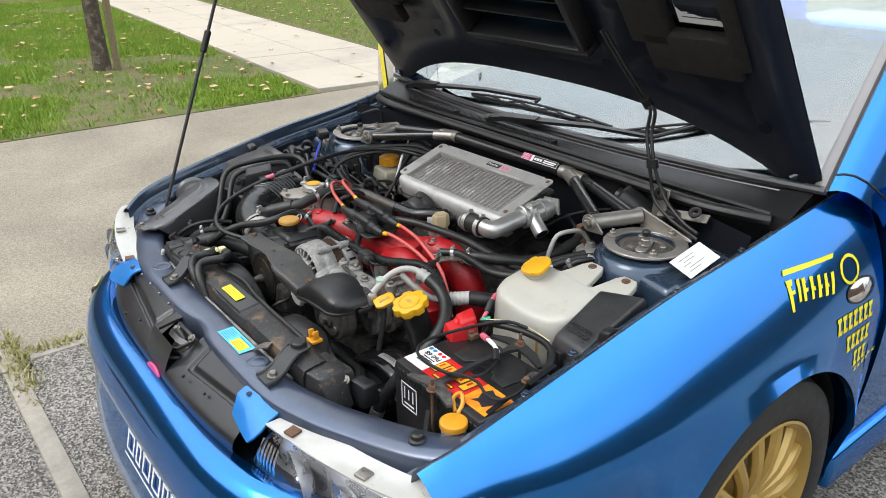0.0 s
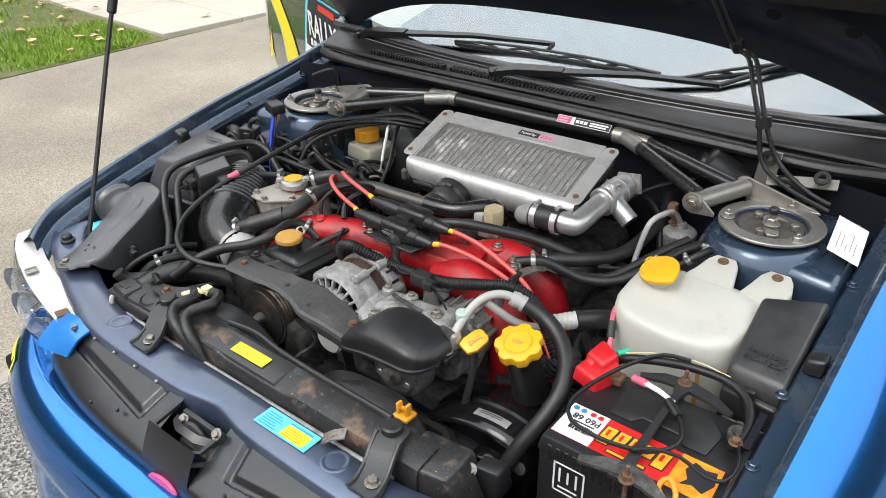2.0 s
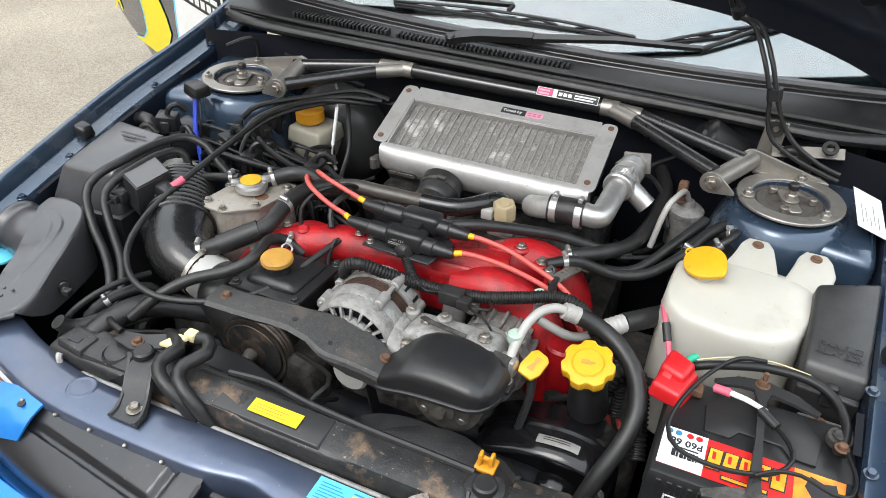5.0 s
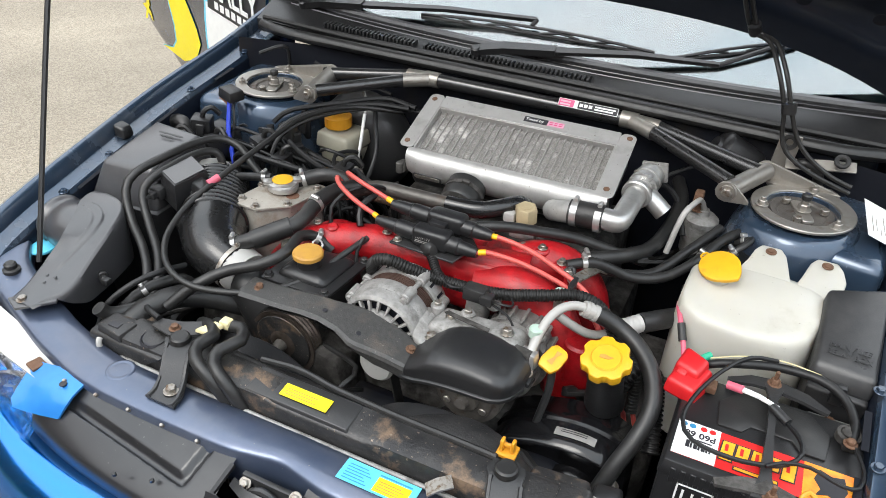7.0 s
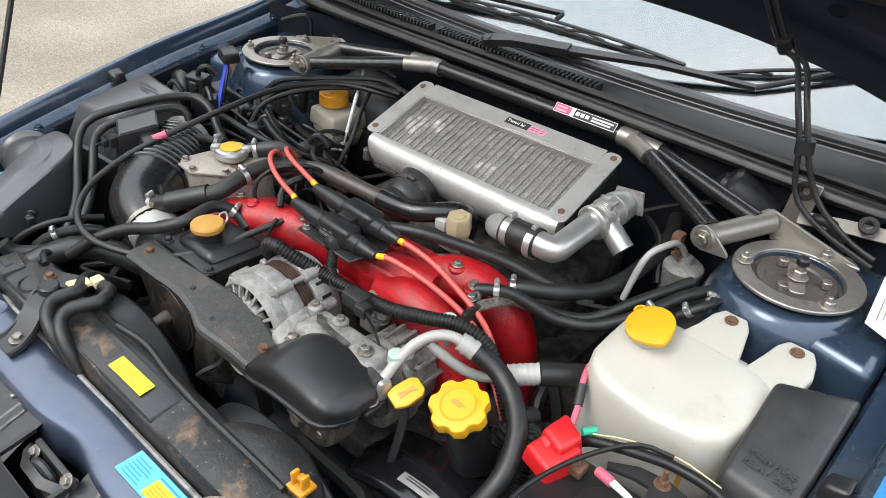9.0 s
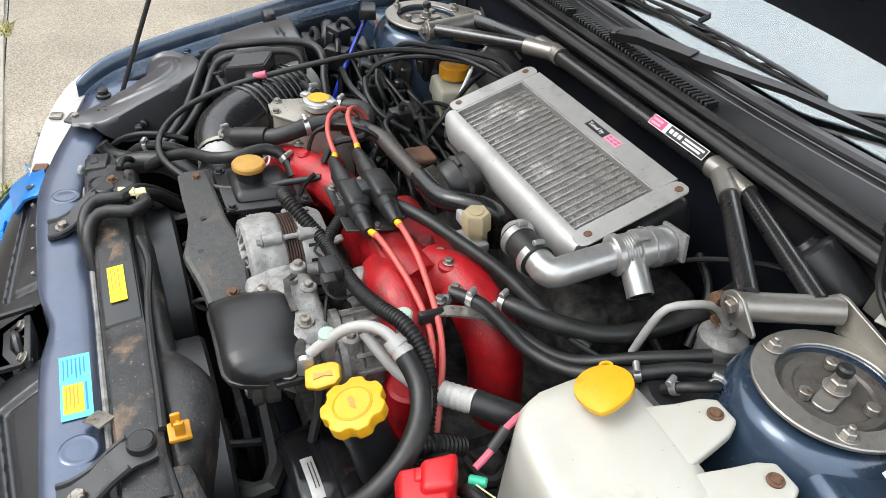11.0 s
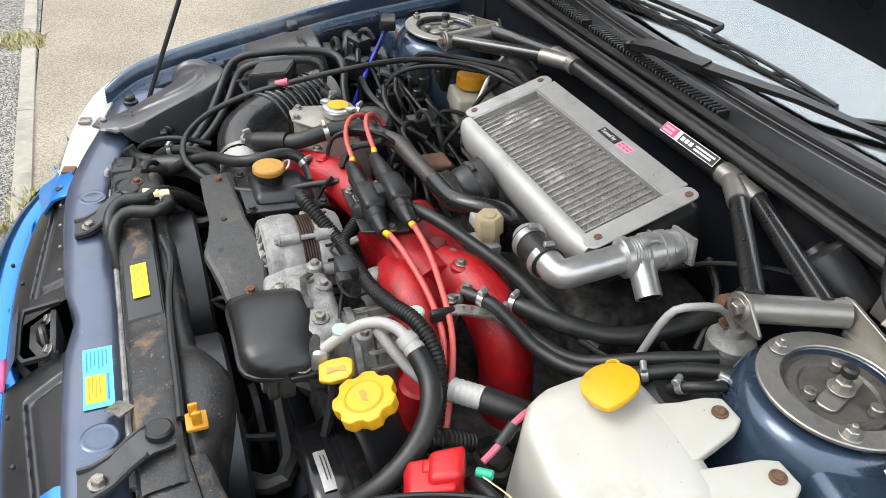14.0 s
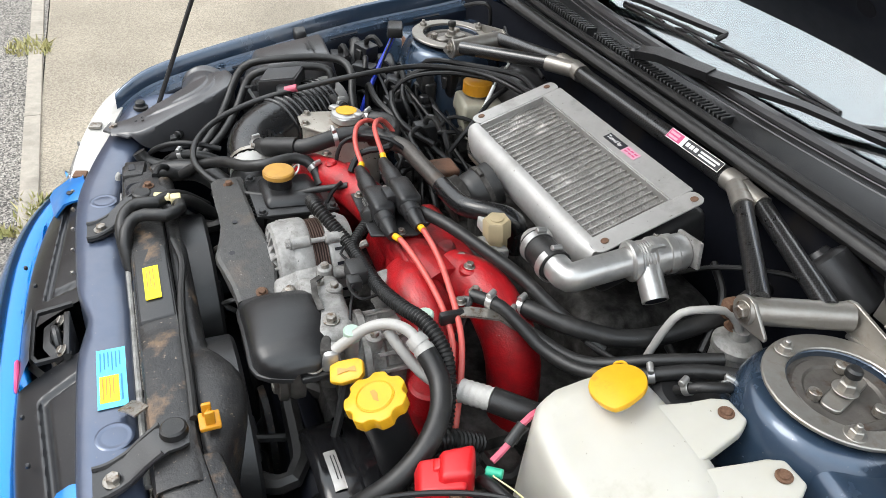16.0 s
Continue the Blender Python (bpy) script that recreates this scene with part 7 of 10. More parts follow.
belt = [(-0.156 + 0.0605 * math.cos(radians(a)), 0.613 + 0.0605 * math.sin(radians(a))) for a in range(90, 270, 15)] + [(-0.03, 0.35), (0.04, 0.32)] + [(0.06 + 0.08 * math.cos(radians(a)), 0.4 + 0.08 * math.sin(radians(a))) for a in range(-80, 90, 15)] + [(0.027 * math.cos(radians(a)), 0.672 + 0.027 * math.sin(radians(a))) for a in range(0, 110, 20)]
solo("drive_belt", sheet([[(x_, 0.443, z_) for x_, z_ in belt + belt[:1]], [(x_, 0.463, z_) for x_, z_ in belt + belt[:1]]], 0.003), M_RUBBER, "ribbed black rubber drive belt", "belt")
solo("crank_pulley", lathe([(0, -0.01), (0.02, -0.01), (0.03, 0), (0.07, 0.004), (0.075, 0.0), (0.078, 0.01), (0.075, 0.02), (0.078, 0.03), (0, 0.03)], (0.06, 0.43, 0.4), (0, 1, 0), 40), M_RUSTBLACK, "dark ribbed crank pulley low in the bay", "pulley")


# ---- front: radiator, brackets, shroud, grille cover, latch ----
rad = thing("radiator", (0, 0.31, 0.3), "black radiator with rust-spotted top rail", "radiator")
# core coloured near black for the shade behind its fins
part("core", box((-0.34, 0.288, 0.25), (0.34, 0.318, 0.63), 0.002, 1), M_SHADEBLACK, rad)
part("fin_pack", join(*[box((-0.335 + 0.0068 * k, 0.2855, 0.3), (-0.333 + 0.0068 * k, 0.29, 0.64), 0, 1) for k in range(99)]), M_SATIN, rad)
rows = []
for x_ in [-0.335 + 0.67 * i / 40 for i in range(41)]:
    dip = 0.004 if -0.06 < x_ < 0.1 else 0.0
    rows.append([(x_, 0.283, 0.62), (x_, 0.2835, 0.655), (x_, 0.287, 0.664 - dip), (x_, 0.296, 0.667 - dip), (x_, 0.325, 0.671 - dip), (x_, 0.334, 0.668), (x_, 0.337, 0.655), (x_, 0.337, 0.6)])
part("top_rail", sheet(rows, 0.002), M_RUSTBLACK, rad, "black top rail with rust spots", 50)
part("end_tank", slab([(-0.4, 0.282, 0.6), (-0.335, 0.277, 0.6), (-0.335, 0.335, 0.6), (-0.4, 0.335, 0.6)], [(-0.398, 0.284, 0.655), (-0.25, 0.278, 0.66), (-0.25, 0.332, 0.667), (-0.395, 0.332, 0.663)], 0.005, 2), M_RUSTBLACK, rad)
part("end_tank", slab([(0.335, 0.28, 0.6), (0.4, 0.3, 0.6), (0.4, 0.35, 0.6), (0.335, 0.34, 0.6)], [(0.27, 0.28, 0.662), (0.372, 0.296, 0.662), (0.372, 0.346, 0.668), (0.27, 0.334, 0.67)], 0.005, 2), M_RUSTBLACK, rad)
part("oval_plug", lathe([(0.0, 0.001), (0.016, 0.001), (0.019, 0.004), (0.021, 0.0)], (-0.286, 0.307, 0.6655), (0, 0, 1), 20), M_INK, rad)
part("clip_plate", slab([(-0.385, 0.29, 0.655), (-0.33, 0.282, 0.657), (-0.325, 0.318, 0.662), (-0.375, 0.326, 0.66)], [(-0.382, 0.291, 0.669), (-0.332, 0.284, 0.67), (-0.327, 0.316, 0.673), (-0.374, 0.324, 0.672)], 0.0025, 2), M_RUSTBLACK, rad)
# slot is a black strip on the plate, standing for its shade
part("clip_slot", box((-0.365, 0.295, 0.6705), (-0.345, 0.306, 0.6722), 0.0006, 1), M_INK, rad)
part("peg", tube([(-0.366, 0.276, 0.62), (-0.368, 0.275, 0.648), (-0.37, 0.28, 0.654)], 0.0045, 8, 0.006), M_CLAMPWHITE, rad, "pale plastic peg")
part("condenser_rail", tube([(-0.33, 0.2765, 0.634), (0.05, 0.2765, 0.634), (0.3, 0.2765, 0.636)], 0.0045, 8, 0.1), M_CAST, rad)
part("raised_plate", slab([(-0.11, 0.287, 0.662), (0.06, 0.287, 0.658), (0.06, 0.334, 0.664), (-0.11, 0.334, 0.668)], [(-0.105, 0.289, 0.6665), (0.056, 0.289, 0.6655), (0.056, 0.332, 0.6705), (-0.105, 0.332, 0.6715)], 0.0012, 2), M_SATIN, rad)
ym = pose(-0.056, 0.2985, 0.669, 6, 0, 0)
yl = part("label", label_plate(ym, 0.075, 0.021, 0.001), M_YELLOW, rad, "yellow caution label")
part("print", bars(ym, [(0.006, 0.004 + 0.0045 * k, 0.05 - 0.008 * (k % 2), 0.0012) for k in range(3)], 0.0003, 0.0011), M_TANCAP, yl)
cm = pose(0.076, 0.2315, 0.6462)
cy = tagged(part("label", label_plate(cm, 0.105, 0.034), M_CYAN, car, "cyan and yellow notice on the slam panel"))
part("print", bars(cm, [(0.006, 0.004 + 0.0045 * k, 0.035 - 0.004 * (k % 3), 0.0013) for k in range(6)] + [(0.05, 0.027, 0.045, 0.002)]), M_BLUEINK, cy)
yy = part("label_panel", bars(cm, [(0.05, 0.003, 0.046, 0.022)]), M_YELLOW, cy)
part("print", bars(cm, [(0.054, 0.006 + 0.004 * k, 0.036 - 0.006 * (k % 2), 0.0013) for k in range(4)], 0.0003, 0.0013), M_TANCAP, cy)


def rad_bracket(s, x0_, x1_):
    b = thing("radiator_bracket", (x1_, 0.29, 0.66), "black pressed radiator bracket bolted to the slam panel", "bracket", "radiator brackets")
    arm = [(x0_, 0.225, 0.6485), (x0_, 0.24, 0.65), (x0_ + (x1_ - x0_) * 0.25, 0.262, 0.656), (x0_ + (x1_ - x0_) * 0.5, 0.28, 0.668), (x0_ + (x1_ - x0_) * 0.75, 0.298, 0.677), (x1_, 0.312, 0.678), (x1_, 0.326, 0.678)]
    part("arm", band(arm, [0.05, 0.048, 0.04, 0.036, 0.04, 0.048, 0.04], 0.004), M_SATIN, b)
    for d in (-1, 1):
        part("arm_flange", tube([Vector(q) + Vector((d * 0.02, 0, 0.003)) for q in arm[:5]], 0.0035, 6, 0.01), M_SATIN, b)
    part("rubber_plug", lathe([(0.0, 0.009), (0.012, 0.009), (0.0145, 0.007), (0.0155, 0.0)], (x1_, 0.312, 0.68), (0, 0, 1), 24), M_RUBBER, b)
    part("bolt", hexbolt((x0_ + 0.003, 0.246, 0.653), (0, 0, 1), 0.0075, 0.007), M_BOLT, b)
    return b


rb = rad_bracket(1, -0.203, -0.238)
part("side_plate", band([(-0.3, 0.33, 0.676), (-0.258, 0.324, 0.684), (-0.225, 0.34, 0.686), (-0.2, 0.358, 0.686)], [0.02, 0.032, 0.03, 0.02], 0.003), M_SATIN, rb)
part("bolt", hexbolt((-0.257, 0.323, 0.686), (0, 0, 1), 0.006, 0.006), M_RUSTBOLT, rb)
part("cream_clip", join(hull([(-0.225, 0.328, 0.688), (-0.2, 0.328, 0.69), (-0.188, 0.352, 0.694), (-0.206, 0.356, 0.692), (-0.224, 0.33, 0.694), (-0.202, 0.33, 0.697), (-0.191, 0.35, 0.701), (-0.206, 0.353, 0.699)], 0.0015, 2), box((-0.2, 0.352, 0.688), (-0.183, 0.368, 0.702), 0.003)), M_CLIP, rb, "cream plastic hose clip")
rad_bracket(1, 0.292, 0.271)
part("tag", band([(0.188, 0.262, 0.652), (0.2, 0.27, 0.66), (0.215, 0.28, 0.664)], 0.02, 0.0025), M_BOLT, rad)

shroud = thing("fan_shroud", (0.0, 0.38, 0.4), "black plastic twin fan shroud with dusty top", "fan shroud")
for cx_ in (-0.17, 0.15):
    part("fan_ring", lathe([(0.13, 0), (0.145, 0.0), (0.15, 0.004), (0.15, 0.05), (0.145, 0.055), (0.13, 0.055)], (cx_, 0.345, 0.5), (0, 1, 0), 48), M_PLASTIC, shroud)
    for k in range(7):
        a = 2 * math.pi * k / 7
        d = Vector((math.cos(a), 0, math.sin(a)))
        e = Vector((-math.sin(a), 0, math.cos(a)))
        part("fan_blade", hull([Vector((cx_, 0.36, 0.5)) + d * 0.03 + e * 0.01, Vector((cx_, 0.385, 0.5)) + d * 0.03 - e * 0.01, Vector((cx_, 0.36, 0.5)) + d * 0.125 + e * 0.03, Vector((cx_, 0.388, 0.5)) + d * 0.125 - e * 0.02, Vector((cx_, 0.363, 0.5)) + d * 0.125 + e * 0.03, Vector((cx_, 0.391, 0.5)) + d * 0.125 - e * 0.02], 0, 1), M_PLASTIC, shroud)
    part("fan_motor", disc((cx_, 0.36, 0.5), (0, 1, 0), 0.035, 0.05, 0.004, 24), M_SATIN, shroud)
rows = []
for i in range(33):
    x_ = -0.34 + 0.68 * i / 32
    up_ = 0.655
    if 0.1 < x_ < 0.3:
        up_ = 0.645 + 0.017 * math.sin(math.pi * (x_ - 0.1) / 0.2) ** 0.5
    deep = 0.355 + 0.035 * (math.sin(math.pi * (x_ - 0.1) / 0.19) if 0.1 < x_ < 0.29 else 0)
    rows.append([(x_, 0.338, up_ - 0.004), (x_, 0.345, up_), (x_, deep, up_ - 0.002), (x_, deep + 0.008, up_ - 0.012), (x_, deep + 0.01, 0.6), (x_, deep + 0.01, 0.36)])
part("top_duct", sheet(rows, 0.002), M_RUSTBLACK, shroud, angle=55)
part("hose_line", tube([(-0.12, 0.345, 0.668), (-0.06, 0.352, 0.668), (0.0, 0.345, 0.667), (0.03, 0.342, 0.668), (0.1, 0.338, 0.669), (0.2, 0.336, 0.67), (0.25, 0.334, 0.671)], 0.005, 8), M_RUBBER, shroud)
solo("yellow_clip", join(box((0.246, 0.338, 0.668), (0.272, 0.362, 0.674), 0.002), box((0.249, 0.343, 0.672), (0.254, 0.354, 0.692), 0.002), box((0.263, 0.345, 0.672), (0.268, 0.356, 0.692), 0.002), tube([(0.251, 0.35, 0.682), (0.266, 0.351, 0.682)], 0.003, 8)), M_AMBERCAP, "orange-yellow plastic wire clip on the fan shroud", "clip")
relay = thing("headlamp_relay", (0.33, 0.33, 0.6), "dusty black relay block with bolt beside the radiator", "relay")
part("block", slab([(0.29, 0.31, 0.6), (0.38, 0.325, 0.6), (0.38, 0.375, 0.6), (0.29, 0.36, 0.6)], [(0.295, 0.315, 0.664), (0.365, 0.33, 0.655), (0.365, 0.37, 0.655), (0.295, 0.355, 0.664)], 0.006, 2), M_RUSTBLACK, relay)
bolts_on(relay, [(0.375, 0.345, 0.645)], (0.6, -0.3, 0.7), r=0.006)
part("plug", slab([(0.37, 0.35, 0.59), (0.41, 0.36, 0.59), (0.41, 0.4, 0.59), (0.37, 0.39, 0.59)], [(0.37, 0.355, 0.64), (0.405, 0.365, 0.635), (0.405, 0.395, 0.635), (0.37, 0.385, 0.64)], 0.006, 2), M_PLASTIC, relay)

# black plastic cover in front of the slam panel
cover = thing("grille_cover", (0, 0.16, 0.56), "black plastic panel between bumper and slam panel", "grille cover")


def cover_grid(x0_, x1_, groove, yb):
    """A moulded panel sloping to the bumper, with a groove pressed along the given line."""
    legs = list(zip([Vector(q) for q in groove], [Vector(q) for q in groove[1:]]))
    rows_ = []
    for i in range(85):
        x_ = x0_ + (x1_ - x0_) * i / 84
        yf = 0.126 + 0.2 * (abs(x_) / 0.7) ** 3
        prof = [(x_, yf - 0.004, 0.535), (x_, yf - 0.004, 0.565), (x_, yf - 0.002, 0.573)]
        for n_ in range(41):
            t = n_ / 40
            q, dip_ = Vector((x_, yf + (yb - yf) * t)), 0.0
            for a_, b_ in legs:
                f_ = max(0.0, min(1.0, (q - a_).dot(b_ - a_) / (b_ - a_).length_squared))
                dip_ = max(dip_, math.exp(-(((q - a_.lerp(b_, f_)).length / 0.0055) ** 4)))
            prof.append((x_, q.y, 0.577 + 0.052 * t ** 0.8 - 0.008 * dip_))
        prof.append((x_, yb + 0.001, 0.615))
        rows_.append(prof)
    return sheet(rows_, 0.0)


part("panel", cover_grid(-0.4, -0.062, ((-0.38, 0.21), (-0.345, 0.19), (-0.116, 0.163), (-0.098, 0.24)), 0.212), M_COVER, cover, angle=60)
part("panel", cover_grid(-0.062, 0.048, (), 0.15), M_COVER, cover, angle=60)
part("panel", cover_grid(0.048, 0.33, ((0.085, 0.24), (0.1, 0.163), (0.31, 0.185), (0.335, 0.21)), 0.212), M_COVER, cover, angle=60)
# added sheet, near black for the shaded gap behind the bumper
part("dark_gap_sheet", sheet([[(x_, 0.06 + 0.2 * (abs(x_) / 0.7) ** 3, 0.525), (x_, 0.16 + 0.2 * (abs(x_) / 0.7) ** 3, 0.532)] for x_ in [-0.4 + 0.04 * k for k in range(20)]], 0.003), M_SHADEBLACK, cover)
part("latch_lip", band([(-0.06, 0.2, 0.626), (-0.058, 0.155, 0.62), (-0.04, 0.15, 0.618), (0.03, 0.15, 0.618), (0.046, 0.158, 0.62), (0.048, 0.2, 0.626)], 0.006, 0.006), M_PLASTIC, cover)
part("pink_badge", moved(disc((0, 0, 0), (0, 0, 1), 0.021, 0.006, 0.002, 28), Matrix.Translation((-0.004, 0.121, 0.558)) @ pose(0, 0, 0, 80, 0, 2) @ Matrix.Diagonal((1.6, 0.75, 1, 1))), M_PINK, cover, "pink oval badge")
for x_, y_ in ((-0.2, 0.13), (-0.15, 0.145), (0.2, 0.15), (0.12, 0.14)):
    part("stud", disc((x_, y_, 0.6), (0, 0, 1), 0.003, 0.006, 0.001, 8), M_PLASTIC, cover)
latch = thing("bonnet_latch", (0.0, 0.2, 0.56), "greasy steel bonnet latch in the panel cut-out", "latch")
part("back_plate", box((-0.038, 0.19, 0.57), (0.052, 0.198, 0.632), 0.002), M_SATIN, latch)
part("housing", hull([(-0.05, 0.175, 0.56), (0.0, 0.165, 0.57), (0.05, 0.175, 0.56), (-0.04, 0.2, 0.6), (0.05, 0.2, 0.6), (-0.03, 0.17, 0.592), (0.03, 0.168, 0.594)], 0.004, 2), M_SATIN, latch)
part("guide", band([(-0.05, 0.185, 0.615), (-0.02, 0.17, 0.624), (0.02, 0.17, 0.624), (0.045, 0.185, 0.615)], 0.012, 0.004, (0, -0.6, 0.8)), M_SATIN, latch)
part("jaw", tube([(-0.02, 0.18, 0.6), (-0.015, 0.178, 0.622), (0.0, 0.18, 0.63), (0.018, 0.182, 0.618), (0.015, 0.182, 0.6)], 0.0055, 8, 0.006), M_SATIN, latch)
part("lever", band([(0.0, 0.176, 0.605), (0.025, 0.172, 0.61), (0.045, 0.18, 0.6)], 0.014, 0.003, (0, -1, 0.4)), M_BOLT, latch)
part("spring", ribbed([(-0.03, 0.184, 0.6), (0.005, 0.183, 0.592)], 0.006, 0.004, 0.4, 8), M_BOLT, latch)
part("release_arm", band([(0.0, 0.15, 0.585), (0.02, 0.145, 0.592), (0.05, 0.16, 0.6)], 0.01, 0.002), M_SATIN, latch)
bolts_on(latch, [(-0.03, 0.186, 0.622), (0.045, 0.19, 0.632)], (0, -0.7, 0.7), r=0.006)

# blue-taped lamp brackets
for s in (1, -1):
    o = 0.0 if s > 0 else 0.06
    tp = [[(s * (0.272 + o), 0.219, 0.636), (s * (0.315 + o), 0.221, 0.638), (s * (0.345 + o), 0.219, 0.634), (s * (0.372 + o), 0.217, 0.631)],
          [(s * (0.27 + o), 0.2, 0.635), (s * (0.315 + o), 0.2, 0.637), (s * (0.345 + o), 0.2, 0.63), (s * (0.374 + o), 0.196, 0.624)],
          [(s * (0.272 + o), 0.186, 0.629), (s * (0.315 + o), 0.185, 0.627), (s * (0.345 + o), 0.184, 0.618), (s * (0.376 + o), 0.18, 0.612)],
          [(s * (0.278 + o), 0.176, 0.615), (s * (0.315 + o), 0.172, 0.612), (s * (0.345 + o), 0.168, 0.606), (s * (0.374 + o), 0.163, 0.602)],
          [(s * (0.284 + o), 0.166, 0.6), (s * (0.315 + o), 0.162, 0.596), (s * (0.345 + o), 0.158, 0.594), (s * (0.366 + o), 0.156, 0.594)]]
    tb = solo("lamp_bracket", sheet(tp, 0.004), M_TAPE, "bright blue painted lamp end bracket", "bracket", "lamp brackets", angle=60)
    # black disc in place of a shaded opening
    part("hole", disc((s * (0.297 + o), 0.197, 0.6358), (0, -0.1, 1), 0.0055, 0.0014, 0.0003, 16), M_INK, tb)

# bonnet bump stops, wing clips
for s in (1, -1):
    solo("bump_stop", lathe([(0.0, 0.018), (0.007, 0.018), (0.01, 0.015), (0.01, 0.008), (0.014, 0.006), (0.014, 0.0), (0, 0)], (s * 0.616, 0.33, 0.667 if s > 0 else 0.66), (0, 0, 1), 20), M_RUBBER, "black rubber bonnet bump stop on the slam panel", "bump stop", "bump stops")
    wc = thing("wing_clip", (s * 0.685, 0.67, 0.74), "black rubber wing edge stop", "rubber stop", "wing stops")
    part("block", slab([(s * 0.674, 0.656, 0.75), (s * 0.7, 0.656, 0.752), (s * 0.7, 0.684, 0.754), (s * 0.674, 0.684, 0.752)], [(s * 0.677, 0.659, 0.772), (s * 0.702, 0.657, 0.778), (s * 0.702, 0.683, 0.78), (s * 0.677, 0.681, 0.774)], 0.005, 2), M_PLASTIC, wc)
    part("bolt", hexbolt((s * 0.668, 0.61, 0.741), (0, 0, 1), 0.006, 0.005), M_BAY, wc)
    for y_ in (0.5, 0.86, 1.05):
        part("wing_bolt", hexbolt((s * (lerp_table(RIDGE_X, y_) - 0.035), y_, lerp_table(RIDGE_Z, y_) - 0.035), (0, 0, 1), 0.006, 0.005), M_BAY, car)
    # gutter slots: dark bands that stand for shaded openings
    for y_ in (0.45, 0.55, 0.76, 0.95):
        xr_, zr_ = lerp_table(RIDGE_X, y_), lerp_table(RIDGE_Z, y_)
        part("gutter_slot", band([(s * (xr_ - 0.052), y_ - 0.03, lerp_table(RIDGE_Z, y_ - 0.03) - 0.0372), (s * (xr_ - 0.052), y_ + 0.03, lerp_table(RIDGE_Z, y_ + 0.03) - 0.0372)], 0.009, 0.0016), M_SHADEBLACK, car)

# oil filler, dipstick
oil = thing("oil_filler", (0.332, 0.525, 0.6), "oil filler neck with yellow lobed cap", "oil filler")
on = Vector((-0.05, -0.3, 0.95)).normalized()
oc = Vector((0.332, 0.524, 0.712))
om = Matrix.Translation(oc) @ Vector((0, 0, 1)).rotation_difference(on).to_matrix().to_4x4()
lobes = []
for k in range(96):
    a = 2 * math.pi * k / 96
    w = 0.0335 + 0.0026 * max(-1.0, min(0.8, 1.8 * math.cos(7 * a) + 0.5))
    lobes.append((w * math.cos(a), w * math.sin(a)))
oc_part = part("cap", prism(lobes, 0.0, 0.016, 0.0014, 2, om), M_YELLOWCAP, oil, "yellow lobed cap", 50)
part("cap_ring", moved(ring((0, 0, 0.0155), (0, 0, 1), 0.0205, 0.0222, 0.0016, 32), om), M_YELLOWCAP, oc_part)
part("cap_dome", moved(disc((0, 0, 0.0155), (0, 0, 1), 0.02, 0.0012, 0.0008, 32), om), M_YELLOWCAP, oc_part)
part("emblem", moved(prism([(-0.009, -0.003), (0.004, -0.003), (0.01, 0.002), (0.004, 0.002), (-0.002, 0.004), (-0.009, 0.002)], 0.0167, 0.0172, 0, 1), om), M_TANCAP, oc_part)
part("neck", moved(lathe([(0, -0.1), (0.03, -0.1), (0.026, -0.05), (0.027, -0.01), (0.029, 0.0), (0, 0)], seg=28), om), M_PLASTIC, oil)
dipm = Matrix.Translation((0.262, 0.51, 0.7)) @ pose(0, 0, 0, 20, 18, -18)
dip = thing("dipstick", (0.262, 0.51, 0.6), "oil dipstick with yellow plastic grip", "dipstick")
part("grip", prism([(-0.012, -0.022), (0.01, -0.022), (0.0155, -0.008), (0.0145, 0.014), (0.008, 0.02), (-0.009, 0.02), (-0.0145, 0.012), (-0.0155, -0.01)], -0.001, 0.008, 0.003, 2, dipm @ pose(0, 0, 0, 0, 0, 5)), M_YELLOWCAP, dip, "yellow pull grip")
part("grip_mark", prism([(-0.005, -0.011), (0.004, -0.011), (0.002, 0.002), (0.005, 0.012), (-0.003, 0.01), (-0.001, 0.0)], 0.0088, 0.0094, 0, 1, dipm @ pose(0, 0, 0, 0, 0, 5)), M_TANCAP, dip)
part("tube", tube([(0.262, 0.508, 0.697), (0.264, 0.5, 0.65), (0.25, 0.49, 0.55), (0.25, 0.49, 0.45)], 0.006, 8), M_SATIN, dip)
# timing belt cover low on the engine's front, with a silver label
alt2 = thing("timing_belt_cover", (0.3, 0.5, 0.45), "glossy black timing belt cover with silver label", "timing cover")
ARCHTOP = [(0.19, 0.5), (0.196, 0.545), (0.215, 0.572), (0.25, 0.59), (0.29, 0.602), (0.33, 0.606), (0.365, 0.6), (0.388, 0.585), (0.398, 0.56), (0.4, 0.5), (0.4, 0.42)]
rows = []
for q in smooth_line([(x_, 0.0, z_) for x_, z_ in ARCHTOP], 0.008):
    inner = Vector((0.3, 0, 0.47))
    rows.append([q.lerp(inner, f) + Vector((0, y_, 0)) for f, y_ in ((0.5, 0.472), (0.2, 0.47), (0.14, 0.466), (0.12, 0.456), (0.07, 0.453), (0.02, 0.458), (0.0, 0.468), (0.0, 0.5), (-0.03, 0.503), (-0.03, 0.515), (0.0, 0.52), (0.0, 0.55))])
part("shell", sheet(rows, 0.002), M_GLOSSBLACK, alt2, angle=50)
part("label", sheet([[(x_, y_, z_ + 0.0035) for y_, z_ in ((0.4695, lerp_table(ARCHTOP, x_) - 0.001), (0.475, lerp_table(ARCHTOP, x_)), (0.484, lerp_table(ARCHTOP, x_)))] for x_ in [0.288 + 0.06 * i / 8 for i in range(9)]], 0.0006), M_BAR, alt2, "silver printed label")
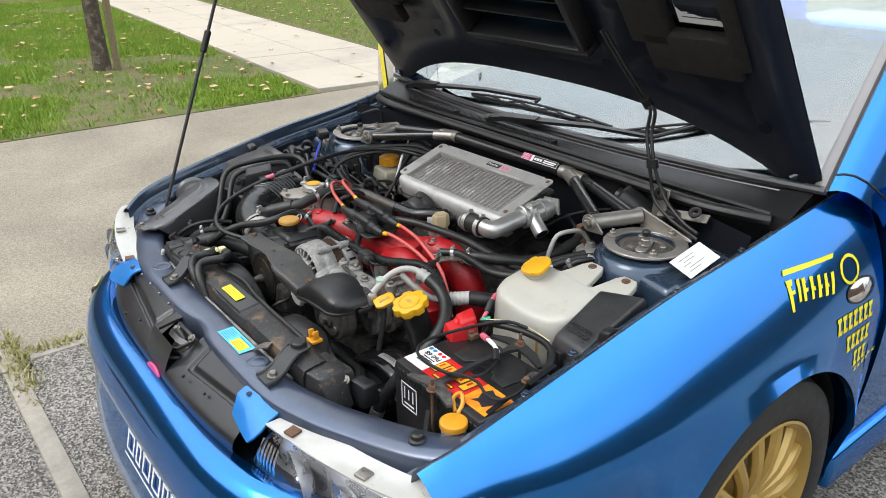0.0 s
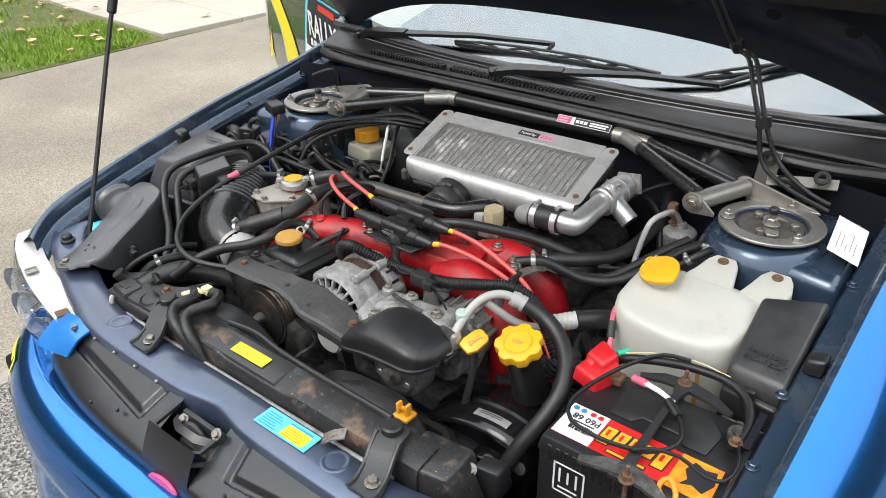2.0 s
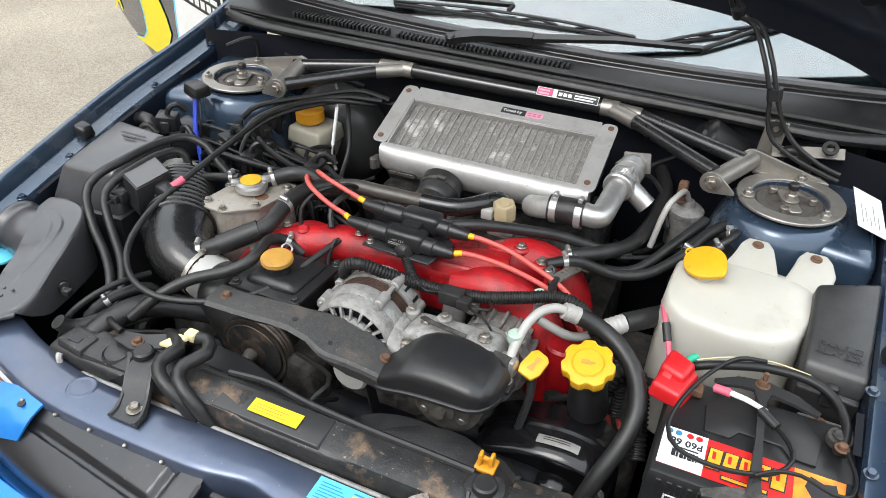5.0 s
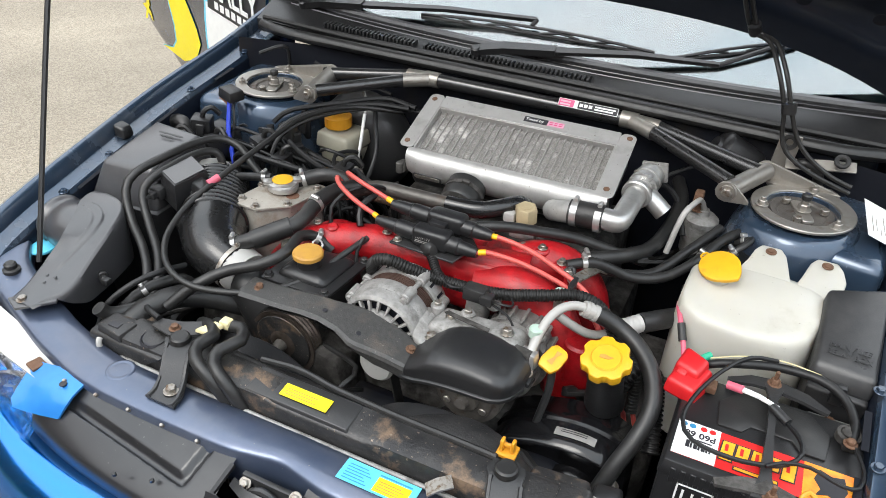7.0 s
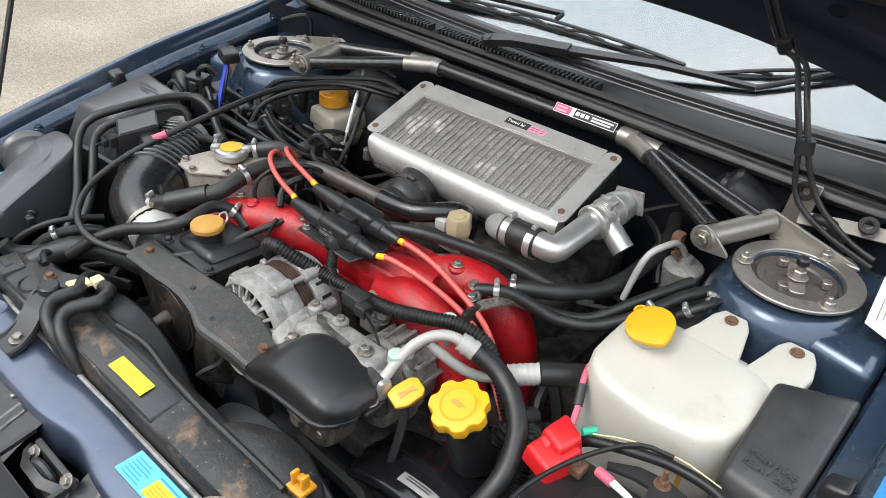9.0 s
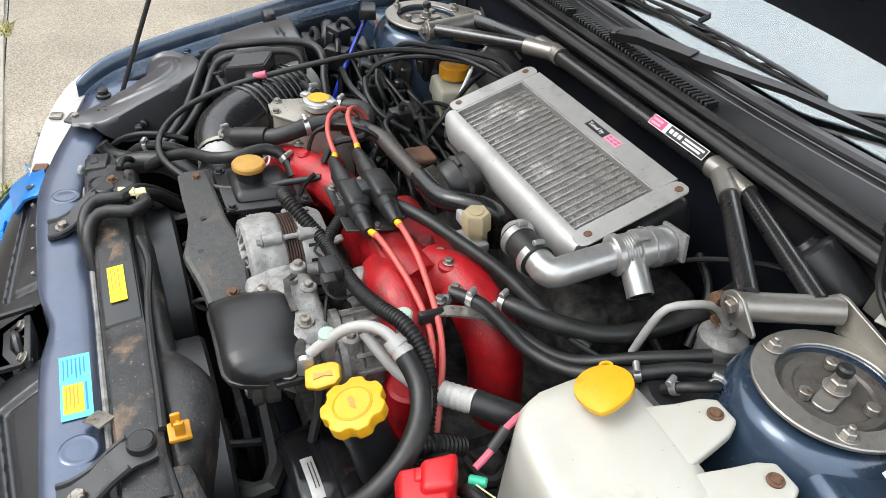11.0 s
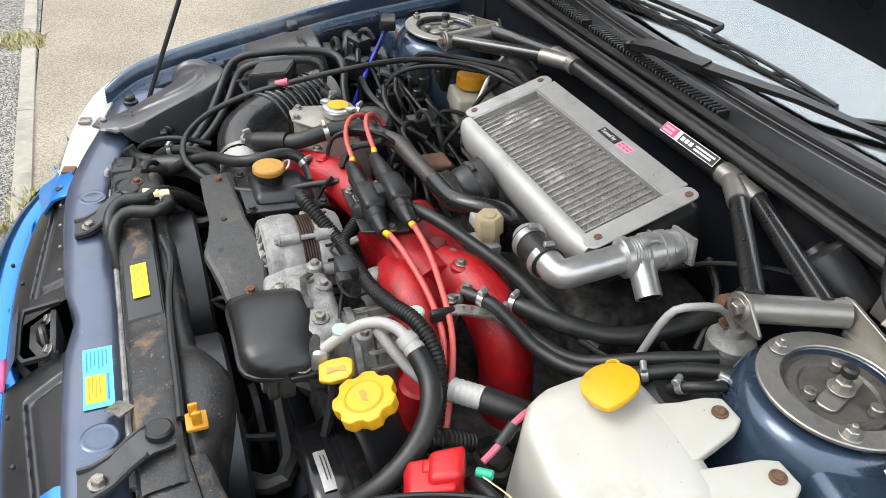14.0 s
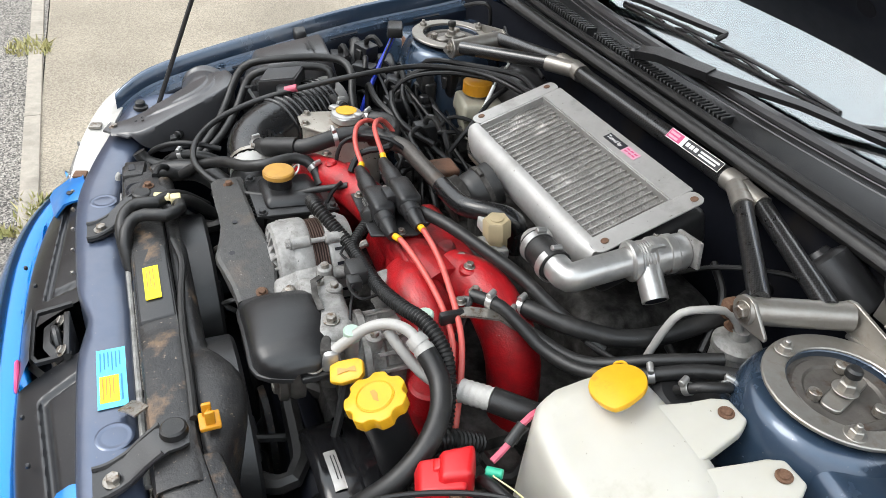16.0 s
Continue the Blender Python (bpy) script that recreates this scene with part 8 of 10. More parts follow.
for y_ in (0.4755, 0.4795):
    part("print", sheet([[(x_, y_ + d_, lerp_table(ARCHTOP, x_) + 0.0046) for d_ in (0, 0.0014)] for x_ in (0.297, 0.305, 0.315, 0.325, 0.335)], 0.0002), M_GREYPLASTIC, alt2)
bolts_on(alt2, [(0.384, 0.452, 0.565)], (0, -1, 0.3), r=0.007, mat=M_BOLT)
part("sprocket_boss", lathe([(0.0, 0), (0.035, 0), (0.04, 0.01), (0.04, 0.02), (0, 0.02)], (0.325, 0.45, 0.515), (0, 1, 0.1), 28), M_GLOSSBLACK, alt2)

# ---- intake side: snorkel, air box, accordion pipe, header tank ----
snork = thing("intake_snorkel", (-0.56, 0.42, 0.6), "black moulded air intake resonator", "intake duct")
RIGHT = [(0.272, -0.5), (0.3, -0.489), (0.315, -0.478), (0.335, -0.474), (0.38, -0.481), (0.438, -0.492), (0.474, -0.504), (0.49, -0.516), (0.5, -0.532), (0.506, -0.552), (0.508, -0.572)]
LEFT = [(0.272, -0.545), (0.316, -0.552), (0.38, -0.561), (0.445, -0.582), (0.48, -0.6), (0.496, -0.6), (0.504, -0.592), (0.508, -0.576)]
STEP = [(0.34, -0.519), (0.378, -0.514), (0.414, -0.513), (0.44, -0.517), (0.456, -0.526), (0.466, -0.54), (0.471, -0.556), (0.473, -0.58), (0.474, -0.62)]
rows = []
for i in range(119):
    y_ = 0.272 + 0.236 * i / 118
    xl, xr = lerp_table(LEFT, y_), lerp_table(RIGHT, y_)
    zt = lerp_table([(0.27, 0.668), (0.3, 0.672), (0.34, 0.685), (0.4, 0.708), (0.45, 0.725), (0.5, 0.735), (0.508, 0.733)], y_)
    deep = lerp_table([(0.27, 0.004), (0.3, 0.005), (0.325, 0.03), (0.36, 0.06), (0.508, 0.11)], y_)
    row = [(xl - 0.004, y_, zt - deep), (xl - 0.003, y_, zt - min(0.012, deep * 0.8)), (xl - 0.001, y_, zt - 0.003), (xl + 0.002, y_, zt - 0.0005)]
    for k in range(1, 46):
        x_ = xl + 0.002 + (xr - xl - 0.004) * k / 46
        up = 0.0
        if y_ > 0.335:
            up = 0.003 / (1 + math.exp((x_ - lerp_table(STEP, y_)) / 0.0009)) * min(1.0, (y_ - 0.335) / 0.02)
            inner = lerp_table(STEP, min(0.474, y_ + 0.012)) - 0.011
            up += 0.0022 / (1 + math.exp((x_ - inner) / 0.0009)) * min(1.0, max(0.0, (y_ - 0.385) / 0.015))
        row.append((x_, y_, zt + up + 0.002 * math.sin(math.pi * k / 46)))
    row += [(xr - 0.002, y_, zt - 0.0005), (xr + 0.001, y_, zt - 0.003), (xr + 0.003, y_, zt - min(0.012, deep * 0.8)), (xr + 0.001, y_, zt - deep)]
    rows.append(row)
part("shell", sheet(rows, 0.0), M_FADED, snork, angle=40)
part("wing_duct", lathe([(0.03, 0.075), (0.044, 0.075), (0.046, 0.072), (0.046, 0.066), (0.043, 0.063), (0.043, 0.05), (0.046, 0.047), (0.047, 0.02), (0.047, 0.0), (0.0, 0.0)], (-0.575, 0.452, 0.678), (-1, 0.12, 0.1), 36), M_FADED, snork, "", 50)
for q in ((-0.527, 0.33, 0.683), (-0.521, 0.318, 0.679), (-0.509, 0.33, 0.685), (-0.55, 0.35, 0.69)):
    part("moulded_pip", disc(q, (0, -0.3, 1), 0.0025, 0.002, 0.0006, 10), M_FADED, snork)
part("bolt", hexbolt((-0.526, 0.279, 0.669), (0, 0, 1), 0.0065, 0.005), M_BOLT, snork)
part("flange", hull([(-0.552, 0.272, 0.663), (-0.52, 0.258, 0.663), (-0.478, 0.3, 0.664), (-0.5, 0.335, 0.666), (-0.552, 0.272, 0.668), (-0.52, 0.258, 0.668), (-0.478, 0.3, 0.669), (-0.5, 0.335, 0.671)], 0.001, 1), M_FADED, snork)
solo("sensor_plug", join(disc((-0.479, 0.392, 0.664), (0.8, -0.55, 0.15), 0.0085, 0.012, 0.0015, 18), disc((-0.47, 0.386, 0.666), (0.8, -0.55, 0.15), 0.0055, 0.014, 0.001, 14), box((-0.463, 0.372, 0.661), (-0.448, 0.384, 0.672), 0.002)), M_PLASTIC, "small black round sensor plug on the intake duct", "plug")
solo("washer_bottle_cap", lathe([(0.0, 0.008), (0.01, 0.0075), (0.02, 0.004), (0.024, 0.003), (0.025, 0.0), (0.018, -0.002), (0.018, -0.006), (0, -0.006)], (-0.645, 0.41, 0.652), (0, 0, 1), 28), M_CYAN, "turquoise cap beside the intake duct", "cap")

ab = thing("air_box", (-0.57, 0.62, 0.5), "black plastic air filter box", "air box")
part("lid", slab([(-0.655, 0.535, 0.69), (-0.5, 0.545, 0.69), (-0.488, 0.71, 0.7), (-0.645, 0.72, 0.7)], [(-0.632, 0.562, 0.762), (-0.522, 0.572, 0.766), (-0.505, 0.69, 0.79), (-0.625, 0.7, 0.79)], 0.01, 3), M_FADED, ab)
part("base", slab([(-0.65, 0.54, 0.4), (-0.48, 0.54, 0.4), (-0.48, 0.715, 0.4), (-0.64, 0.72, 0.4)], [(-0.66, 0.53, 0.695), (-0.495, 0.54, 0.695), (-0.485, 0.715, 0.705), (-0.65, 0.725, 0.705)], 0.008, 2), M_PLASTIC, ab)
pm = plane_at((-0.585, 0.655, 0.7835), (-0.53, 0.655, 0.784), (-0.585, 0.69, 0.79))
part("raised_print", bars(pm @ pose(0, 0, 0.002), [(0.0, 0.008, 0.055, 0.004), (0.008, 0.0, 0.03, 0.004)], 0.0006), M_PLASTIC, ab)
maf = thing("airflow_meter", (-0.48, 0.61, 0.68), "black airflow meter with connector", "airflow meter")
part("cover", slab([(-0.497, 0.562, 0.72), (-0.436, 0.533, 0.72), (-0.419, 0.602, 0.725), (-0.48, 0.634, 0.725)], [(-0.494, 0.563, 0.773), (-0.436, 0.536, 0.773), (-0.421, 0.602, 0.778), (-0.48, 0.632, 0.778)], 0.0025, 2), M_PLASTIC, maf)
# paler slab: the sky's sheen on the cover is put into its colour
part("sheen_top", slab([(-0.49, 0.5645, 0.773), (-0.4375, 0.54, 0.773), (-0.424, 0.6, 0.778), (-0.479, 0.6285, 0.778)], [(-0.49, 0.5645, 0.7748), (-0.4375, 0.54, 0.7748), (-0.424, 0.6, 0.7798), (-0.479, 0.6285, 0.7798)], 0.0005, 1), M_FADED, maf)
part("connector", join(box((-0.502, 0.54, 0.73), (-0.478, 0.562, 0.75), 0.003), box((-0.508, 0.53, 0.733), (-0.484, 0.541, 0.746), 0.002), disc((-0.5, 0.52, 0.74), (0, 1, 0), 0.003, 0.012, 0.0006, 8), disc((-0.492, 0.52, 0.74), (0, 1, 0), 0.003, 0.012, 0.0006, 8)), M_SATIN, maf)
part("throat", disc((-0.486, 0.684, 0.7), (0.6, -0.8, 0.0), 0.05, 0.045, 0.002, 28), M_CLAMPWHITE, maf, "pale alloy throat")

acc = thing("intake_pipe", (-0.36, 0.54, 0.6), "black rubber accordion air intake pipe", "intake pipe")
part("bellows", ribbed([(-0.452, 0.652, 0.7), (-0.413, 0.6, 0.701), (-0.374, 0.548, 0.7)], 0.061, 0.0135, 0.13, 32), M_INTAKE, acc)
part("elbow", runner([(-0.38, 0.556, 0.7), (-0.362, 0.532, 0.699), (-0.34, 0.511, 0.695), (-0.312, 0.5, 0.689), (-0.28, 0.495, 0.682)], (0.058, 0.05, 0.04)), M_INTAKE, acc, angle=60)
part("pale_sleeve", tube([(-0.29, 0.496, 0.6845), (-0.255, 0.49, 0.677)], 0.0395, 28, 0.01), M_CLAMPWHITE, acc, "pale alloy sleeve")
part("hose_clip", clamp((-0.286, 0.4955, 0.684), (0.95, -0.15, -0.2), 0.0415, 0.008), M_BOLT, acc)
part("hose_clip", clamp((-0.455, 0.656, 0.7), (0.6, -0.8, 0), 0.053, 0.01), M_BOLT, acc)
part("lower_pipe", runner([(-0.26, 0.491, 0.678), (-0.222, 0.475, 0.65), (-0.2, 0.48, 0.58), (-0.19, 0.5, 0.5)], (0.037, 0.038, 0.038)), M_RUBBER, acc)
part("cable_lug", hull([(-0.432, 0.565, 0.745), (-0.392, 0.558, 0.745), (-0.388, 0.59, 0.745), (-0.428, 0.6, 0.745), (-0.428, 0.568, 0.768), (-0.398, 0.562, 0.764), (-0.395, 0.584, 0.764), (-0.425, 0.594, 0.77)], 0.003, 2), M_PLASTIC, acc)

ht = thing("coolant_header_tank", (-0.3, 0.66, 0.6), "weathered alloy coolant header tank with pressure cap", "header tank")
top = [(-0.362, 0.612), (-0.352, 0.588), (-0.31, 0.585), (-0.262, 0.625), (-0.246, 0.69), (-0.25, 0.715), (-0.29, 0.718), (-0.352, 0.672)]
part("top_plate", prism(top, 0.734, 0.739, 0.0015, 2), M_HEADER, ht)
part("body", slab([(x_ * 0.97 - 0.01, y_, 0.62) for x_, y_ in top], [(x_ + (-0.305 - x_) * 0.1, y_ + (0.65 - y_) * 0.1, 0.734) for x_, y_ in top], 0.006, 2), M_HEADER, ht)
bolts_on(ht, [(-0.352, 0.605, 0.739), (-0.315, 0.594, 0.739), (-0.352, 0.662, 0.739), (-0.258, 0.7, 0.739), (-0.272, 0.628, 0.739)], r=0.0055)
part("neck", disc((-0.308, 0.666, 0.738), (0, 0, 1), 0.019, 0.014, 0.002, 22), M_ALU, ht)
pc = part("pressure_cap", lathe([(0.0, 0.014), (0.018, 0.014), (0.0185, 0.012), (0.026, 0.0105), (0.028, 0.006), (0.026, 0.0), (0, 0)], (-0.308, 0.666, 0.746), (0, 0, 1), 32), M_POLISH, ht, "zinc pressure cap")
part("cap_ears", prism([((0.0275 + 0.0035 * max(0.0, math.cos(2 * radians(a))) ** 3) * math.cos(radians(a)), (0.0275 + 0.0035 * max(0.0, math.cos(2 * radians(a))) ** 3) * math.sin(radians(a))) for a in range(0, 360, 8)], -0.005, 0.006, 0.0015, 2, pose(-0.308, 0.666, 0.748, 0, 0, -25)), M_POLISH, pc)
part("cap_sticker", disc((-0.308, 0.666, 0.7595), (0, 0, 1), 0.0185, 0.0012, 0.0003, 28), M_YELLOWCAP, pc, "yellow and orange sticker")
for d in (-1, 1):
    part("cap_ear", moved(box((0.018, -0.008, 0.002), (0.034, 0.008, 0.01), 0.003), Matrix.Translation((-0.308, 0.666, 0.752)) @ pose(0, 0, 0, 0, 0, 40 + (0 if d > 0 else 180))), M_POLISH, pc)
part("spout", tube([(-0.3, 0.685, 0.745), (-0.288, 0.705, 0.745)], 0.007, 10, 0.01), M_BOLT, ht)
part("rust_stain", disc((-0.28, 0.655, 0.7392), (0, 0, 1), 0.012, 0.0006, 0.0001, 9), M_RUSTPLATE, ht)

# ---- brake reservoir, booster, valves near the bulkhead ----
br = thing("brake_reservoir", (-0.37, 0.94, 0.64), "smoky brake fluid reservoir with amber cap", "brake reservoir")
part("upper", slab([(-0.41, 0.912, 0.698), (-0.322, 0.9, 0.698), (-0.31, 0.985, 0.698), (-0.4, 1.0, 0.698)], [(-0.406, 0.915, 0.735), (-0.325, 0.903, 0.735), (-0.314, 0.982, 0.735), (-0.397, 0.996, 0.735)], 0.008, 3), M_RESERVOIR, br)
part("lower", slab([(-0.398, 0.925, 0.66), (-0.335, 0.913, 0.66), (-0.325, 0.97, 0.66), (-0.39, 0.985, 0.66)], [(-0.405, 0.917, 0.697), (-0.327, 0.905, 0.697), (-0.315, 0.98, 0.697), (-0.396, 0.994, 0.697)], 0.005, 2), M_RESERVOIR, br)
part("neck", disc((-0.371, 0.948, 0.733), (0, 0, 1), 0.019, 0.012, 0.001, 22), M_RESERVOIR, br)
knurl = []
for k in range(48):
    a = 2 * math.pi * k / 48
    knurl.append(((0.0285 + 0.0007 * (k % 2)) * math.cos(a), (0.0285 + 0.0007 * (k % 2)) * math.sin(a)))
part("cap", prism(knurl, 0.741, 0.764, 0.0012, 1, Matrix.Translation((-0.371, 0.948, 0))), M_AMBERCAP, br, "amber screw cap")
part("cap_top", lathe([(0.0, 0.002), (0.024, 0.0022), (0.027, 0.0)], (-0.371, 0.948, 0.7638), (0, 0, 1), 28), M_AMBERCAP, br)
part("master_cylinder", tube([(-0.33, 0.9, 0.655), (-0.37, 0.94, 0.66), (-0.4, 1.03, 0.668)], 0.02, 16, 0.02), M_DIRTYDIMCAST, br)
solo("brake_booster", lathe([(0.0, -0.02), (0.06, -0.018), (0.1, 0.0), (0.115, 0.02), (0.118, 0.05), (0.1, 0.08), (0, 0.085)], (-0.36, 1.0, 0.67), (0, 1, 0), 36), M_SATIN, "black domed brake servo on the bulkhead", "brake servo")
wire = solo("support_stay", tube([(-0.303, 0.914, 0.69), (-0.306, 0.93, 0.73), (-0.309, 0.957, 0.79), (-0.314, 0.967, 0.803), (-0.324, 0.98, 0.806), (-0.335, 0.992, 0.81)], 0.0026, 7, 0.01), M_POLISH, "thin bare metal stay beside the reservoir", "stay")
part("sleeve", tube([(-0.3045, 0.922, 0.71), (-0.3085, 0.952, 0.78)], 0.0036, 8, 0.01), M_WHITE, wire)
part("tee_fitting", join(hexbolt((-0.303, 0.912, 0.676), (0, 0.2, 1), 0.0085, 0.014), tube([(-0.325, 0.9, 0.672), (-0.303, 0.911, 0.676), (-0.285, 0.9, 0.668)], 0.004, 8, 0.01)), M_STEEL, wire)
val = thing("solenoid_valves", (-0.43, 0.86, 0.62), "cluster of black valves with connectors", "valves")
for x_, y_, z_, h in ((-0.432, 0.87, 0.66, 0.085), (-0.405, 0.85, 0.64, 0.075), (-0.47, 0.9, 0.64, 0.08)):
    part("valve_body", join(disc((x_, y_, z_), (0.05, 0, 1), 0.014, h, 0.003, 16), disc((x_, y_, z_ + h), (0, 0, 1), 0.01, 0.014, 0.002, 12), ring((x_, y_, z_ + h * 0.4), (0, 0, 1), 0.013, 0.0165, 0.006, 16)), M_PLASTIC, val)
    part("nipple", tube([(x_ + 0.01, y_ - 0.01, z_ + h * 0.7), (x_ + 0.035, y_ - 0.03, z_ + h * 0.72)], 0.004, 8, 0.01), M_SATIN, val)
part("bracket_plug", slab([(-0.46, 0.85, 0.73), (-0.42, 0.85, 0.73), (-0.42, 0.88, 0.73), (-0.46, 0.88, 0.73)], [(-0.457, 0.853, 0.76), (-0.423, 0.853, 0.76), (-0.423, 0.877, 0.76), (-0.457, 0.877, 0.76)], 0.004, 2), M_RUSTBLACK, val)
ign = thing("igniter", (-0.6, 0.84, 0.7), "rusty bracket with black igniter and blue hose", "igniter")
part("rust_bracket", slab([(-0.64, 0.86, 0.7), (-0.575, 0.86, 0.7), (-0.575, 0.866, 0.7), (-0.64, 0.866, 0.7)], [(-0.64, 0.875, 0.775), (-0.575, 0.87, 0.775), (-0.575, 0.876, 0.775), (-0.64, 0.881, 0.775)], 0.001, 1), M_RUSTPLATE, ign)
part("module", slab([(-0.62, 0.8, 0.64), (-0.545, 0.795, 0.64), (-0.53, 0.85, 0.64), (-0.61, 0.86, 0.64)], [(-0.61, 0.805, 0.745), (-0.55, 0.8, 0.735), (-0.54, 0.84, 0.74), (-0.6, 0.85, 0.75)], 0.012, 3), M_PLASTIC, ign)
part("relay", slab([(-0.585, 0.83, 0.8), (-0.54, 0.815, 0.798), (-0.525, 0.845, 0.8), (-0.57, 0.86, 0.802)], [(-0.582, 0.832, 0.822), (-0.54, 0.817, 0.82), (-0.526, 0.844, 0.822), (-0.568, 0.858, 0.824)], 0.004, 2), M_PLASTIC, ign)
part("blue_hose", tube([(-0.56, 0.838, 0.8), (-0.555, 0.825, 0.775), (-0.54, 0.8, 0.74), (-0.5, 0.76, 0.69), (-0.49, 0.74, 0.64)], 0.005, 8), M_BLUEHOSE, ign, "bright blue hose")
part("black_lead", tube([(-0.545, 0.83, 0.8), (-0.53, 0.81, 0.77), (-0.53, 0.8, 0.73)], 0.0025, 6), M_WIRE, ign)
part("hook", tube([(-0.69, 0.79, 0.72), (-0.67, 0.785, 0.745), (-0.64, 0.78, 0.752), (-0.62, 0.77, 0.735), (-0.61, 0.755, 0.7)], 0.013, 10), M_RUBBER, ign)
part("clamp_plate", hull([(-0.7, 0.78, 0.7), (-0.66, 0.77, 0.71), (-0.65, 0.8, 0.74), (-0.68, 0.81, 0.745), (-0.7, 0.784, 0.704), (-0.66, 0.774, 0.714), (-0.65, 0.804, 0.744), (-0.68, 0.814, 0.749)], 0.001, 1), M_RUSTBLACK, ign)
part("fitting", lathe([(0.01, 0), (0.014, 0.003), (0.01, 0.008), (0.014, 0.013), (0.01, 0.018), (0.009, 0.03)], (-0.62, 0.765, 0.72), (0.4, -0.6, -0.5), 14), M_STEEL, ign)

# vacuum canister, fuel filter and regulator on the other side
ff = thing("fuel_filter", (0.38, 0.965, 0.68), "corroded alloy fuel filter with bent steel pipe", "fuel filter")
part("canister", lathe([(0, 0), (0.026, 0), (0.028, 0.004), (0.028, 0.06), (0.03, 0.062), (0.03, 0.07), (0.024, 0.076), (0.012, 0.078), (0.01, 0.088), (0, 0.09)], (0.383, 0.967, 0.66), (0, 0, 1), 28), M_CAST, ff)
part("pipe", tube([(0.345, 0.868, 0.7), (0.352, 0.878, 0.75), (0.358, 0.888, 0.775), (0.366, 0.91, 0.781), (0.374, 0.94, 0.778), (0.38, 0.958, 0.76), (0.383, 0.965, 0.745)], 0.005, 10), M_CLAMPWHITE, ff)
part("banjo", hexbolt((0.372, 0.965, 0.745), (0, 0, 1), 0.008, 0.014), M_RUSTBOLT, ff)
part("connector", box((0.362, 0.94, 0.765), (0.378, 0.96, 0.79), 0.004), M_RUSTBOLT, ff)
solo("charcoal_canister", lathe([(0, 0), (0.044, 0), (0.048, 0.006), (0.048, 0.07), (0.05, 0.072), (0.05, 0.08), (0.042, 0.088), (0, 0.09)], (0.445, 0.86, 0.65), (0, 0, 1), 36), M_PLASTIC, "black round canister beside the washer tank", "canister")
solo("wiper_motor", lathe([(0, 0), (0.032, 0), (0.035, 0.006), (0.035, 0.075), (0.03, 0.08), (0.018, 0.083), (0.016, 0.09), (0, 0.09)], (0.44, 1.085, 0.79), (-0.75, -0.25, 0.45), 28), M_PLASTIC, "black cylindrical wiper motor at the bulkhead", "motor")
clm = thing("cable_bracket", (0.48, 1.08, 0.84), "zinc bracket with rubber bush at the bulkhead", "bracket")
part("plate", hull([(0.465, 1.058, 0.815), (0.5, 1.056, 0.815), (0.505, 1.058, 0.88), (0.47, 1.06, 0.88), (0.465, 1.062, 0.815), (0.5, 1.06, 0.815), (0.505, 1.062, 0.88), (0.47, 1.064, 0.88)], 0.001, 1), M_STEEL, clm)
part("bush", ring((0.486, 1.058, 0.868), (0, -1, 0.2), 0.006, 0.0135, 0.008, 24), M_RUBBER, clm)
part("strap", band([(0.49, 1.05, 0.83), (0.55, 1.055, 0.84), (0.6, 1.06, 0.845)], 0.02, 0.003, (0, -0.6, 0.8)), M_STEEL, clm)
part("grommet", ring((0.575, 1.052, 0.853), (0, -0.6, 0.8), 0.006, 0.013, 0.006, 20), M_RUBBER, clm)
arch = solo("black_elbow_hose", tube([(0.5, 1.062, 0.79), (0.505, 1.056, 0.825), (0.522, 1.053, 0.838), (0.545, 1.053, 0.825), (0.552, 1.053, 0.79)], 0.009, 12), M_RUBBER, "black rubber elbow hose behind the strut mount", "hose")

# ---- hoses, leads and wiring ----
def hose(name, pts, r, mat, label, category="hose", clips=(), seg=12, step=0.012):
    h = solo(name, tube(pts, r, seg, step), mat, label, category)
    line = smooth_line(pts, step)
    for f in clips:
        i = max(1, min(len(line) - 2, int(f * (len(line) - 1))))
        part("hose_clip", clamp(line[i], line[i + 1] - line[i - 1], r + 0.0004, 0.008), M_POLISH, h)
    return h


# twin heater pipes over the air box
for pts in ([(-0.37, 0.7, 0.72), (-0.409, 0.705, 0.75), (-0.436, 0.712, 0.772), (-0.474, 0.704, 0.784), (-0.497, 0.66, 0.787), (-0.51, 0.59, 0.784), (-0.524, 0.538, 0.774), (-0.526, 0.512, 0.752), (-0.495, 0.485, 0.715), (-0.446, 0.455, 0.688), (-0.41, 0.42, 0.664), (-0.39, 0.37, 0.63)],
            [(-0.44, 0.672, 0.7), (-0.452, 0.676, 0.74), (-0.458, 0.678, 0.764), (-0.472, 0.668, 0.774), (-0.484, 0.63, 0.776), (-0.492, 0.578, 0.772), (-0.5, 0.54, 0.762), (-0.5, 0.522, 0.742), (-0.47, 0.498, 0.708), (-0.422, 0.462, 0.682), (-0.388, 0.42, 0.66), (-0.37, 0.37, 0.63)]):
    hose("heater_hose", pts, 0.0075, M_RUBBER, "black rubber heater hose over the air box")
hose("throttle_cable", [(-0.24, 0.99, 0.785), (-0.33, 0.93, 0.797), (-0.374, 0.83, 0.802), (-0.379, 0.715, 0.794), (-0.396, 0.58, 0.766), (-0.4, 0.51, 0.747), (-0.385, 0.45, 0.728), (-0.345, 0.41, 0.712), (-0.29, 0.4, 0.702), (-0.23, 0.42, 0.698), (-0.18, 0.45, 0.7), (-0.138, 0.51, 0.708), (-0.118, 0.56, 0.722), (-0.1, 0.61, 0.733)], 0.0052, M_RUBBER, "black sheathed throttle cable looping over the engine", "cable")
